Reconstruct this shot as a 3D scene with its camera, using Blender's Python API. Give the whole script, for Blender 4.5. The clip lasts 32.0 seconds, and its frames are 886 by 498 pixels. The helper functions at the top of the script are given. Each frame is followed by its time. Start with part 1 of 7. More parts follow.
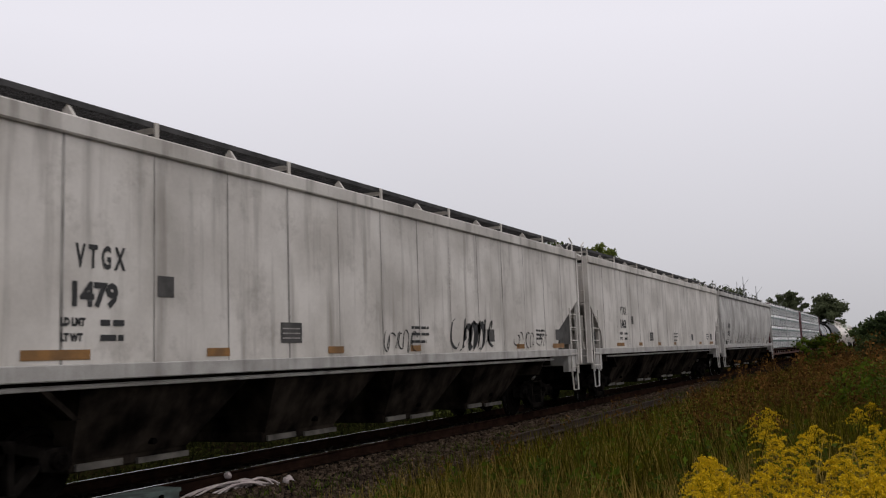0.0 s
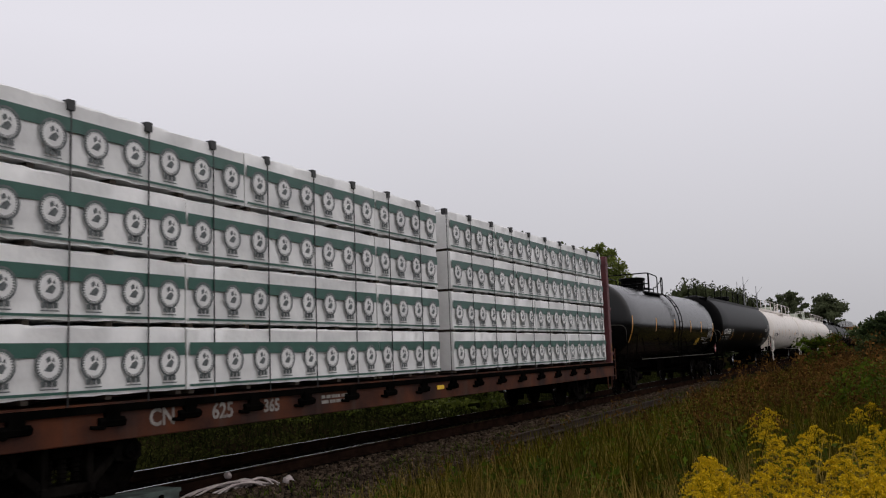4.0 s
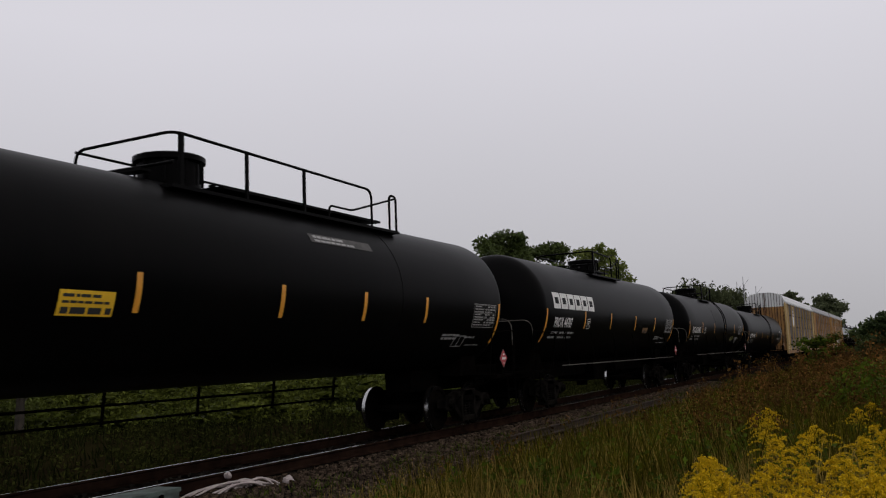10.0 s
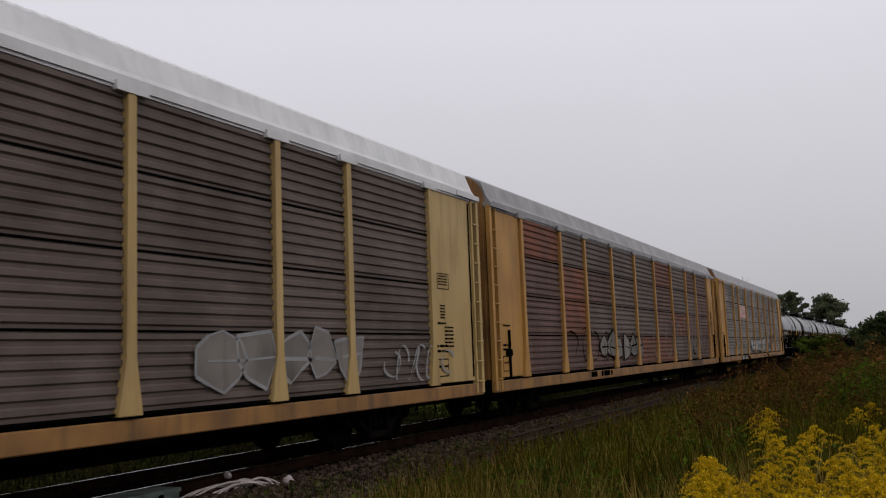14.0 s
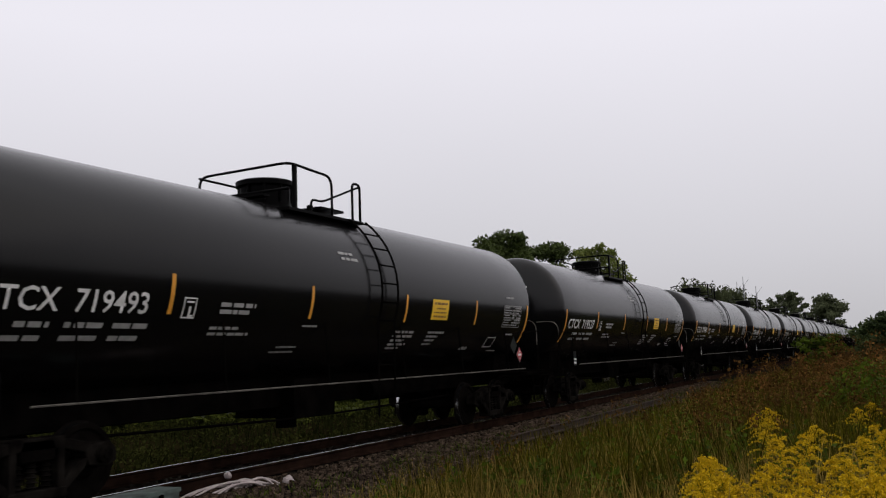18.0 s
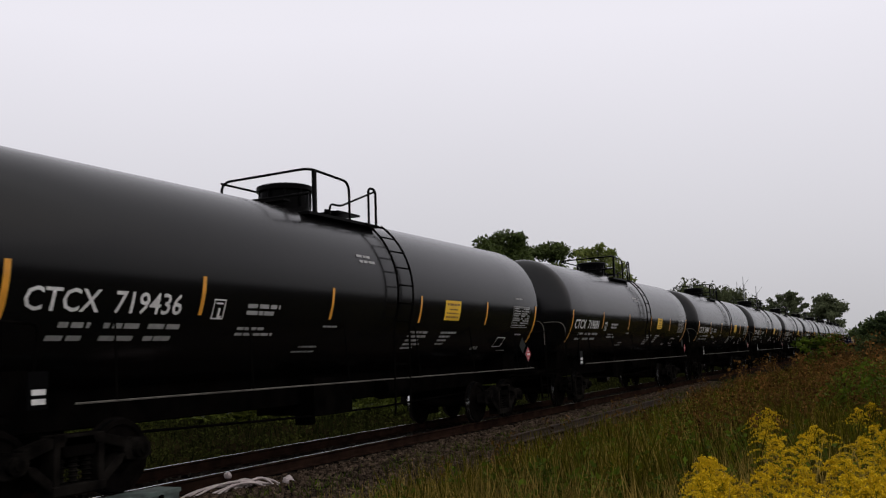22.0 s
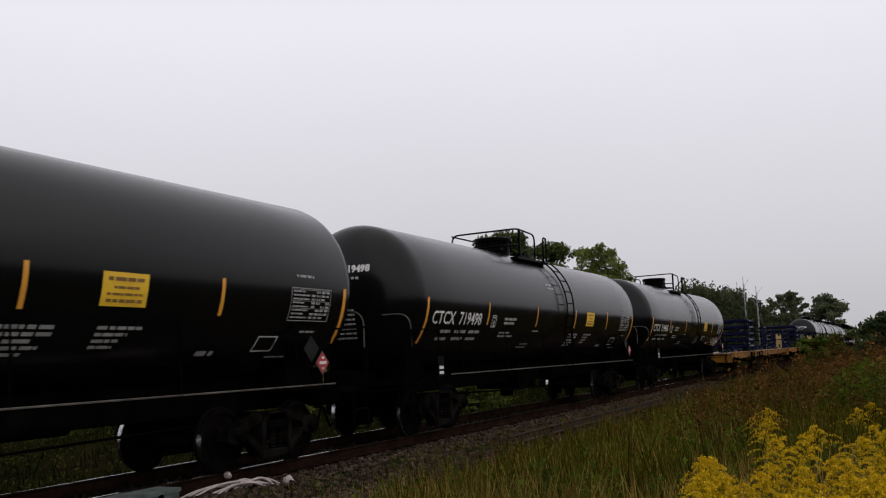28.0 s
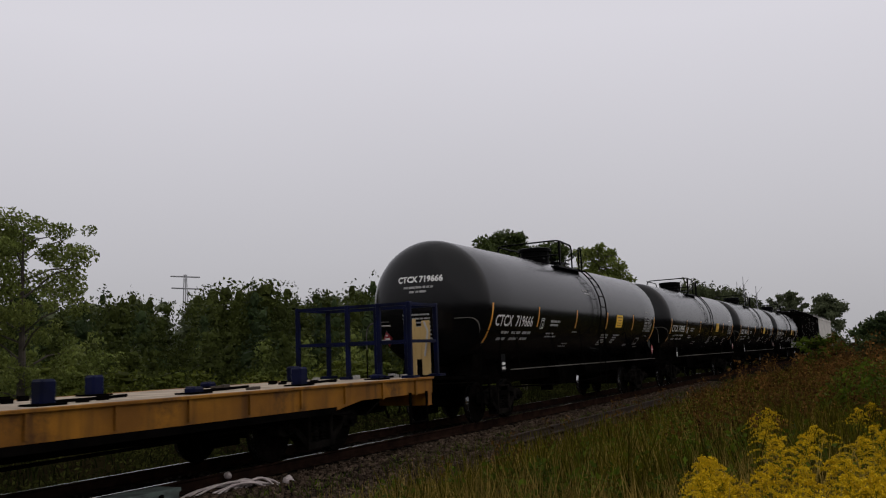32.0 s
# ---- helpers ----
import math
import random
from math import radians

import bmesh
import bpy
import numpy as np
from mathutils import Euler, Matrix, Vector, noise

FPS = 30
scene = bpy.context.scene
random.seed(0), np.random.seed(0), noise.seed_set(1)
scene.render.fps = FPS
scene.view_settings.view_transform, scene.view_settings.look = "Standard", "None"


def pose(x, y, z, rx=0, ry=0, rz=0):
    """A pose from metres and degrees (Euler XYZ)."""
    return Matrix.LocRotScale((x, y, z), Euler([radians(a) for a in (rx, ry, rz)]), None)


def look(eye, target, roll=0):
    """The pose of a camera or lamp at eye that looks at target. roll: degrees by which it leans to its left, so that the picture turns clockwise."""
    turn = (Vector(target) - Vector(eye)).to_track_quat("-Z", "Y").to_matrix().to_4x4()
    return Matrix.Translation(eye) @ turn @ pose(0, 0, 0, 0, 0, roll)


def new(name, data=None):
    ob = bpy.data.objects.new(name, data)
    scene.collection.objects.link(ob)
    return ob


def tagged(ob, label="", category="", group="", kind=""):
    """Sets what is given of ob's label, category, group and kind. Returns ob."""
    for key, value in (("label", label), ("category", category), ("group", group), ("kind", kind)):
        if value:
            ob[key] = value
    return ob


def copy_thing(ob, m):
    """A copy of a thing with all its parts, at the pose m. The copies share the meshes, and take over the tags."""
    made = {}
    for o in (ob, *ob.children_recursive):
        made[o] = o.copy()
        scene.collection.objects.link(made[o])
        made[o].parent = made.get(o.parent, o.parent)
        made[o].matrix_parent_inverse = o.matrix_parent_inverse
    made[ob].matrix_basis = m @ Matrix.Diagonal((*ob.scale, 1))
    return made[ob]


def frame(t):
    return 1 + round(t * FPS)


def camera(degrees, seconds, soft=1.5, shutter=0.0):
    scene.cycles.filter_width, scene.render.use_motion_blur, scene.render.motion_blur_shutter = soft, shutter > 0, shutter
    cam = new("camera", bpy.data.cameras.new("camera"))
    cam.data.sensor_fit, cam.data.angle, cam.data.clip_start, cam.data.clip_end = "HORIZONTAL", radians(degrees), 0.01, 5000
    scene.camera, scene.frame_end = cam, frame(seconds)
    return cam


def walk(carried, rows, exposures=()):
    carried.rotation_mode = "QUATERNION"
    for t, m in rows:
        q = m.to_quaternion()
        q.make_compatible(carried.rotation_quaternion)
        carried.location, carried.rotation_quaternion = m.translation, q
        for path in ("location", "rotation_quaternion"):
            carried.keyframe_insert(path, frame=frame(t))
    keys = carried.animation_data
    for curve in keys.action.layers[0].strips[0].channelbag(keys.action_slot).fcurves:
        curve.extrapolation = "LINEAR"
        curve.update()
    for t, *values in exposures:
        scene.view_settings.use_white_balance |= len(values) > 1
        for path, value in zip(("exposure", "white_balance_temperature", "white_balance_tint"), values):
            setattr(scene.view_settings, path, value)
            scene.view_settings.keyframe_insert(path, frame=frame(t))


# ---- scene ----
EYE_Z, TRACK_Y = 1.559, 9.637
YAW, PITCH = radians(63.53), radians(6.77)
eye = Vector((0, 0, EYE_Z))
aim = eye + Vector((math.sin(YAW) * math.cos(PITCH), math.cos(YAW) * math.cos(PITCH), math.sin(PITCH)))
cam = camera(52.5, 32.0, soft=1.15, shutter=0.04)
walk(cam, [(0.0, look(eye, aim, -2.09)), (32.0, look(eye, aim, -2.09))],
     exposures=[(0.0, 0.03), (1.0, -0.03), (3.0, -0.04), (6.0, -0.1), (7.0, -0.13), (8.0, -0.32), (9.0, -0.35), (10.0, -0.24), (12.0, -0.18), (13.0, -0.2), (16.0, 0.0), (19.0, 0.07), (28.0, 0.05), (30.0, 0.02), (31.0, -0.18), (32.0, -0.25)])

# ---- overcast sky and its soft sun ----
world = bpy.data.worlds.new("overcast")
scene.world = world
world.use_nodes = True
wn, wl = world.node_tree.nodes, world.node_tree.links
wn.clear()
w_out = wn.new("ShaderNodeOutputWorld")
w_bg = wn.new("ShaderNodeBackground")
w_sky = wn.new("ShaderNodeTexSky")
w_sky.sky_type, w_sky.sun_disc = "NISHITA", False
w_sky.sun_elevation, w_sky.sun_rotation = radians(40), radians(150)
w_sky.dust_density = 6.0
w_co = wn.new("ShaderNodeTexCoord")
w_sep = wn.new("ShaderNodeSeparateXYZ")
w_ramp = wn.new("ShaderNodeValToRGB")
w_mix = wn.new("ShaderNodeMix")
w_dim = wn.new("ShaderNodeMix")
w_noise = wn.new("ShaderNodeTexNoise")
w_add = wn.new("ShaderNodeMath")
w_noise.inputs["Scale"].default_value = 1.6
w_noise.inputs["Detail"].default_value = 3.0
w_add.operation = "MULTIPLY_ADD"
w_add.inputs[1].default_value = 0.07
ramp = w_ramp.color_ramp
ramp.elements[0].position, ramp.elements[0].color = 0.0, (0.46, 0.455, 0.475, 1)
ramp.elements[1].position, ramp.elements[1].color = 1.0, (0.90, 0.885, 0.93, 1)
e = ramp.elements.new(0.14)
e.color = (0.62, 0.61, 0.65, 1)
e = ramp.elements.new(0.38)
e.color = (0.84, 0.82, 0.885, 1)
w_mix.data_type = w_dim.data_type = "RGBA"
w_mix.inputs[0].default_value = 0.05
w_dim.blend_type = "MULTIPLY"
w_dim.inputs[0].default_value = 1.0
w_dim.inputs[7].default_value = (0.1, 0.1, 0.1, 1)
wl.new(w_co.outputs["Generated"], w_sep.inputs[0])
wl.new(w_co.outputs["Generated"], w_noise.inputs["Vector"])
wl.new(w_noise.outputs["Fac"], w_add.inputs[0])
wl.new(w_sep.outputs["Z"], w_add.inputs[2])
wl.new(w_add.outputs[0], w_ramp.inputs[0])
wl.new(w_sky.outputs[0], w_dim.inputs[6])
wl.new(w_ramp.outputs[0], w_mix.inputs[6])
wl.new(w_dim.outputs[2], w_mix.inputs[7])
wl.new(w_mix.outputs[2], w_bg.inputs[0])
w_bg.inputs[1].default_value = 1.0
wl.new(w_bg.outputs[0], w_out.inputs[0])
sun = new("sun", bpy.data.lights.new("sun", "SUN"))
sun.data.energy, sun.data.angle, sun.data.color = 0.5, radians(110), (1.0, 0.97, 0.93)
sun.matrix_world = look(Vector((-8, -14, 30)), Vector((0, 9, 0)))


# ---- materials ----
def mat(name, a, b=None, rough=0.6, metal=0.0, scale=3.0, fine=40.0, bump=0.15, streak=0.0, dirt=None, amount=0.5, gloss=0.0, island=0.0, obj=0.0, thresh=0.5, spec=0.5, thin=0.0, mottle=0.0):
    """Two colours mixed by coarse and fine noise; mottle: speckled blotches of the dirt colour; streak: rain streaks of the dirt colour running down; island and obj: brightness per piece."""
    m = bpy.data.materials.new(name)
    m.use_nodes = True
    n, l = m.node_tree.nodes, m.node_tree.links
    p = n["Principled BSDF"]
    p.inputs["Roughness"].default_value, p.inputs["Metallic"].default_value = rough, metal
    p.inputs["Specular IOR Level"].default_value = spec
    if gloss:
        p.inputs["Coat Weight"].default_value = gloss
        p.inputs["Coat Roughness"].default_value = 0.35
    b = b or tuple(c * 0.75 for c in a)
    co = n.new("ShaderNodeTexCoord")
    n1, n2 = n.new("ShaderNodeTexNoise"), n.new("ShaderNodeTexNoise")
    n1.inputs["Scale"].default_value, n2.inputs["Scale"].default_value = scale, fine
    n1.inputs["Detail"].default_value, n2.inputs["Detail"].default_value = 4, 2
    for q in (n1, n2):
        l.new(co.outputs["Object"], q.inputs["Vector"])
    mx = n.new("ShaderNodeMix")
    mx.data_type = "RGBA"
    mx.inputs[6].default_value, mx.inputs[7].default_value = (*a, 1), (*b, 1)
    ad = n.new("ShaderNodeMath")
    ad.operation = "MULTIPLY_ADD"
    ad.inputs[1].default_value = 0.4
    l.new(n2.outputs["Fac"], ad.inputs[0])
    mr = n.new("ShaderNodeMapRange")
    mr.inputs[1].default_value, mr.inputs[2].default_value = 0.35, 0.65
    mr.inputs[3].default_value, mr.inputs[4].default_value = -0.2, 0.8
    l.new(n1.outputs["Fac"], mr.inputs[0])
    l.new(mr.outputs[0], ad.inputs[2])
    ad.use_clamp = True
    l.new(ad.outputs[0], mx.inputs[0])
    colour = mx.outputs[2]
    if streak:
        mp = n.new("ShaderNodeMapping")
        mp.inputs["Scale"].default_value = (1.7, 1.7, 0.16)
        n3 = n.new("ShaderNodeTexNoise")
        n3.inputs["Scale"].default_value, n3.inputs["Detail"].default_value = 2.2, 5
        l.new(co.outputs["Object"], mp.inputs[0])
        l.new(mp.outputs[0], n3.inputs["Vector"])
        r3 = n.new("ShaderNodeMapRange")
        r3.inputs[1].default_value, r3.inputs[2].default_value = thresh, thresh + 0.25
        r3.inputs[4].default_value = streak
        l.new(n3.outputs["Fac"], r3.inputs[0])
        m3 = n.new("ShaderNodeMix")
        m3.data_type = "RGBA"
        m3.inputs[7].default_value = (*(dirt or (0.05, 0.045, 0.04)), 1)
        l.new(r3.outputs[0], m3.inputs[0])
        l.new(colour, m3.inputs[6])
        colour = m3.outputs[2]
    if mottle:
        n5 = n.new("ShaderNodeTexNoise")
        n5.inputs["Scale"].default_value, n5.inputs["Detail"].default_value, n5.inputs["Roughness"].default_value = 1.1, 10, 0.72
        l.new(co.outputs["Object"], n5.inputs["Vector"])
        r5 = n.new("ShaderNodeMapRange")
        r5.inputs[1].default_value, r5.inputs[2].default_value, r5.inputs[4].default_value = 0.55, 0.66, mottle
        l.new(n5.outputs["Fac"], r5.inputs[0])
        m5 = n.new("ShaderNodeMix")
        m5.data_type = "RGBA"
        m5.inputs[7].default_value = (*(dirt or (0.05, 0.045, 0.04)), 1)
        l.new(r5.outputs[0], m5.inputs[0])
        l.new(colour, m5.inputs[6])
        colour = m5.outputs[2]
    for share, node, out in ((island, "ShaderNodeNewGeometry", "Random Per Island"), (obj, "ShaderNodeObjectInfo", "Random")):
        if share:
            g = n.new(node)
            r4 = n.new("ShaderNodeMapRange")
            r4.inputs[3].default_value, r4.inputs[4].default_value = 1 - share, 1 + share
            l.new(g.outputs[out], r4.inputs[0])
            hs = n.new("ShaderNodeHueSaturation")
            l.new(r4.outputs[0], hs.inputs["Value"])
            l.new(colour, hs.inputs["Color"])
            colour = hs.outputs[0]
    l.new(colour, p.inputs["Base Color"])
    if thin:
        tr, ms = n.new("ShaderNodeBsdfTranslucent"), n.new("ShaderNodeMixShader")
        ms.inputs[0].default_value = thin
        l.new(colour, tr.inputs[0])
        l.new(p.outputs[0], ms.inputs[1])
        l.new(tr.outputs[0], ms.inputs[2])
        l.new(ms.outputs[0], n["Material Output"].inputs[0])
    if bump:
        bp = n.new("ShaderNodeBump")
        bp.inputs["Strength"].default_value, bp.inputs["Distance"].default_value = bump, 0.01
        l.new(n2.outputs["Fac"], bp.inputs["Height"])
        l.new(bp.outputs[0], p.inputs["Normal"])
    return m


BLACK = mat("black_tank_paint", (0.003, 0.003, 0.0033), (0.0045, 0.0043, 0.0043), rough=0.19, scale=0.8, bump=0.012, streak=0.4, dirt=(0.0055, 0.005, 0.0047), spec=0.2)
BLACK_DULL = mat("dull_black_paint", (0.0018, 0.0018, 0.002), (0.0028, 0.0026, 0.0026), rough=0.36, scale=0.8, bump=0.03, streak=0.3, dirt=(0.0045, 0.004, 0.0037), spec=0.022)
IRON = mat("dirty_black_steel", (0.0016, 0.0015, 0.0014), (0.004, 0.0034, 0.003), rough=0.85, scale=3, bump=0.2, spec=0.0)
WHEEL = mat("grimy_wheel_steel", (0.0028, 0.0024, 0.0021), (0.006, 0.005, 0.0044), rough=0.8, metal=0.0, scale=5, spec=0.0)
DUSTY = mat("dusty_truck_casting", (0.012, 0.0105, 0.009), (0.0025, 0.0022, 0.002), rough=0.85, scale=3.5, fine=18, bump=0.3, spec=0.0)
TREAD = mat("polished_tread_steel", (0.5, 0.5, 0.5), rough=0.25, metal=1.0, scale=9)
WHITE = mat("white_tank_paint", (0.78, 0.72, 0.665), (0.72, 0.66, 0.6), rough=0.45, scale=0.6, bump=0.03, streak=0.16, dirt=(0.42, 0.38, 0.34), thresh=0.52)
HOPPER_GREY = mat("weathered_light_grey_paint", (0.60, 0.565, 0.52), (0.41, 0.38, 0.34), rough=0.6, scale=0.75, fine=22, bump=0.08, streak=0.7, dirt=(0.15, 0.13, 0.105), obj=0.05, thresh=0.51, mottle=0.3)
HOPPER_GREY2 = mat("sooty_grey_paint", (0.50, 0.485, 0.455), (0.29, 0.272, 0.25), rough=0.6, scale=0.7, bump=0.05, streak=0.9, dirt=(0.085, 0.074, 0.062), obj=0.04, thresh=0.5, mottle=0.6)
# Bay grime; the near-black blotches and streaks also hold the shade under the car.
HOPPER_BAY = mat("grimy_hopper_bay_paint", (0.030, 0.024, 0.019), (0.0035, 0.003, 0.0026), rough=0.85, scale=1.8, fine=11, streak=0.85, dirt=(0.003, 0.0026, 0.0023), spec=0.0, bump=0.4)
GATE_GREY = mat("dirty_gate_paint", (0.13, 0.12, 0.105), (0.05, 0.045, 0.04), rough=0.75, scale=3, spec=0.1)
WELD = mat("dark_weld_line", (0.36, 0.34, 0.31), (0.10, 0.092, 0.085), rough=0.8, scale=1.2, fine=9)
DOME = mat("pale_green_dome_paint", (0.52, 0.55, 0.46), (0.42, 0.45, 0.37), rough=0.55, scale=3)
SILL_GREY = mat("scuffed_sill_paint", (0.40, 0.385, 0.36), (0.27, 0.255, 0.235), rough=0.65, scale=2.5, streak=0.6, dirt=(0.1, 0.09, 0.08))
GRATE = mat("galvanised_grating", (0.07, 0.068, 0.068), (0.035, 0.035, 0.035), rough=0.8, spec=0.1)
DARKPAINT = mat("stencil_black", (0.02, 0.02, 0.02), rough=0.7)
CARD = mat("dark_weathered_card", (0.07, 0.066, 0.062), (0.035, 0.033, 0.031), rough=0.8, scale=6)
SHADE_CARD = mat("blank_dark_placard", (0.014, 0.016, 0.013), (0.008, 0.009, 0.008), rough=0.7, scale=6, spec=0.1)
LETTER = mat("stencil_white", (0.72, 0.71, 0.68), (0.55, 0.54, 0.52), rough=0.6, scale=8)
GREYLETTER = mat("stencil_grey", (0.34, 0.33, 0.32), (0.25, 0.25, 0.24), rough=0.6, scale=8)
ORANGE = mat("reflective_orange_stripe", (0.74, 0.33, 0.035), (0.62, 0.27, 0.03), rough=0.4, scale=6)
YELLOW = mat("yellow_warning_panel", (0.82, 0.50, 0.02), (0.72, 0.43, 0.02), rough=0.5, scale=5)
LIME = mat("faded_lime_panel", (0.30, 0.29, 0.05), (0.2, 0.2, 0.035), rough=0.6, scale=6)
OCHRE = mat("faded_ochre_stripe", (0.25, 0.12, 0.03), (0.15, 0.075, 0.022), rough=0.7, scale=4)
RED = mat("placard_red", (0.40, 0.02, 0.028), (0.30, 0.015, 0.022), rough=0.5)
MAROON = mat("weathered_maroon_paint", (0.115, 0.024, 0.028), (0.075, 0.018, 0.02), rough=0.6, scale=2, streak=0.5, dirt=(0.05, 0.025, 0.02))
WORN_STENCIL = mat("worn_stencil_paint", (0.27, 0.25, 0.225), (0.12, 0.10, 0.085), rough=0.75, scale=6, fine=30)
RUSTRED = mat("rusty_red_sill_paint", (0.088, 0.025, 0.009), (0.020, 0.007, 0.005), rough=0.78, scale=1.3, streak=0.75, dirt=(0.05, 0.03, 0.022), spec=0.2)
WRAP = mat("white_lumber_wrap", (0.80, 0.79, 0.77), (0.66, 0.65, 0.64), rough=0.36, scale=2, fine=7, bump=1.0, obj=0.05)
WRAP_GREEN = mat("dark_green_print", (0.018, 0.075, 0.055), (0.025, 0.095, 0.07), rough=0.4, scale=4)
WRAP_INK = mat("grey_printed_ink", (0.065, 0.075, 0.075), (0.12, 0.13, 0.13), rough=0.45, scale=20, fine=70)
WOOD = mat("raw_dunnage_wood", (0.05, 0.036, 0.024), (0.025, 0.018, 0.012), rough=0.85, scale=4)
STRAP = mat("black_strapping", (0.015, 0.015, 0.015), rough=0.5)
SHIELD_WHITE = mat("shield_white_enamel", (0.78, 0.77, 0.76), (0.72, 0.71, 0.70), rough=0.45, scale=1.5, bump=0.02)
HOLE = mat("dark_perforation", (0.02, 0.018, 0.016), rough=0.9, spec=0.0)
UPY = mat("faded_yellow_paint", (0.47, 0.325, 0.125), (0.39, 0.26, 0.09), rough=0.6, scale=0.8, bump=0.05, streak=0.65, dirt=(0.19, 0.10, 0.045), thresh=0.5)
UPY2 = mat("orange_yellow_paint", (0.45, 0.235, 0.05), (0.34, 0.165, 0.036), rough=0.6, scale=0.8, bump=0.05, streak=0.6, dirt=(0.16, 0.08, 0.03))
ENDY = mat("stained_ochre_end_paint", (0.31, 0.15, 0.034), (0.17, 0.08, 0.022), rough=0.65, scale=1.2, streak=0.85, dirt=(0.075, 0.04, 0.022))
PANEL = mat("galvanised_brown_panel", (0.135, 0.102, 0.086), (0.082, 0.062, 0.052), spec=0.25, rough=0.6, metal=0.1, scale=1.0, streak=0.5, dirt=(0.10, 0.07, 0.055), obj=0.10)
PANEL_RED = mat("rust_stained_panel", (0.14, 0.085, 0.07), (0.09, 0.054, 0.045), spec=0.2, rough=0.65, metal=0.05, scale=0.9, streak=0.8, dirt=(0.09, 0.045, 0.032), obj=0.12)
PANEL_GREY = mat("galvanised_grey_panel", (0.235, 0.212, 0.188), (0.125, 0.113, 0.1), spec=0.2, rough=0.6, metal=0.1, scale=1.0, streak=0.6, dirt=(0.09, 0.078, 0.068), obj=0.14)
ROOF_WHITE = mat("white_roof_paint", (0.66, 0.66, 0.66), (0.56, 0.56, 0.56), rough=0.5, scale=1.5, streak=0.3, dirt=(0.35, 0.33, 0.3))
ROOF_GREY = mat("galvanised_roof_sheet", (0.31, 0.305, 0.31), (0.22, 0.215, 0.215), rough=0.55, metal=0.2, scale=1.5, streak=0.4, dirt=(0.14, 0.12, 0.11))
SHIELD_BLUE = mat("shield_dark_blue", (0.03, 0.022, 0.06), rough=0.5)
PINK = mat("faded_pink_patch", (0.60, 0.32, 0.29), (0.66, 0.46, 0.43), rough=0.6, scale=3)
DECKY = mat("worn_yellow_flat_car_paint", (0.27, 0.115, 0.010), (0.15, 0.062, 0.008), rough=0.65, scale=1.2, streak=0.9, mottle=0.7, dirt=(0.04, 0.018, 0.008), spec=0.15)
PANEL_ORANGE = mat("rusty_orange_panel", (0.20, 0.075, 0.045), (0.13, 0.055, 0.038), rough=0.65, scale=1.2, streak=0.6, dirt=(0.10, 0.085, 0.075), obj=0.15, spec=0.2)
DECKTOP = mat("worn_wooden_deck", (0.40, 0.33, 0.25), (0.22, 0.175, 0.13), rough=0.85, scale=2, fine=30, spec=0.1)
BLUE = mat("navy_blue_rack_paint", (0.0022, 0.0045, 0.03), (0.001, 0.002, 0.01), spec=0.08, rough=0.55, scale=2, streak=0.3, dirt=(0.008, 0.008, 0.02))
RAILSIDE = mat("rusty_rail_steel", (0.024, 0.013, 0.009), (0.011, 0.0065, 0.005), spec=0.0, rough=0.85, scale=4, bump=0.3)
SPARE = mat("dull_rusted_rail", (0.04, 0.027, 0.019), (0.02, 0.013, 0.009), rough=0.8, scale=3, spec=0.1)
RAILTOP = mat("polished_rail_steel", (0.62, 0.62, 0.63), (0.5, 0.5, 0.5), rough=0.18, metal=1.0, scale=12, bump=0.02)
# Ties, crib stones and bed have the train's shade darkened into their colours.
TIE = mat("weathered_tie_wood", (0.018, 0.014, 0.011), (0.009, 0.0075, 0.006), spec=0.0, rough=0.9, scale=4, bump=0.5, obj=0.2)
STONE = mat("ballast_stone", (0.1, 0.07, 0.049), (0.024, 0.018, 0.013), spec=0.0, rough=0.9, scale=6, bump=0.4, island=0.5)
STONE_SHADED = mat("sooty_ballast_stone", (0.03, 0.026, 0.022), (0.014, 0.012, 0.010), spec=0.0, rough=0.9, scale=6, bump=0.4, island=0.5)
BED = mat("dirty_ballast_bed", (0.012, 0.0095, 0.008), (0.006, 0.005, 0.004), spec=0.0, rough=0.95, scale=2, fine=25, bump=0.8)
EARTH = mat("grassy_earth", (0.013, 0.011, 0.004), (0.008, 0.006, 0.003), spec=0.0, rough=0.95, scale=0.5, fine=12, bump=0.8)
BLADE = mat("tall_grass_blades", (0.085, 0.072, 0.007), (0.024, 0.025, 0.003), rough=0.7, scale=0.9, bump=0, island=0.65, spec=0.0, thin=0.3)
# Field herbs and grass: shade beyond the train is put into these darker greens.
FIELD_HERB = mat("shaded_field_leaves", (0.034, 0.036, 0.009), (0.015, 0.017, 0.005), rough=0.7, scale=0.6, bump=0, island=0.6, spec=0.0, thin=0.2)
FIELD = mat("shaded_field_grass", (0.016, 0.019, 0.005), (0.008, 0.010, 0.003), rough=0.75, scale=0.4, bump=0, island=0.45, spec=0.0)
STRAW = mat("dry_straw_grass", (0.29, 0.205, 0.05), (0.105, 0.074, 0.018), rough=0.8, scale=0.9, bump=0, island=0.7, spec=0.0, thin=0.2)
DOCK = mat("rusty_seed_heads", (0.12, 0.058, 0.016), (0.045, 0.025, 0.008), rough=0.85, scale=1.5, bump=0, island=0.6, spec=0.0, thin=0.15)
GOLD = mat("goldenrod_blossom", (0.68, 0.47, 0.012), (0.46, 0.30, 0.008), rough=0.7, scale=5, bump=0, island=0.3, spec=0.08, thin=0.25)
GOLDLEAF = mat("goldenrod_leaves", (0.12, 0.17, 0.012), (0.055, 0.088, 0.007), rough=0.6, scale=2, bump=0, island=0.45, spec=0.02, thin=0.35)
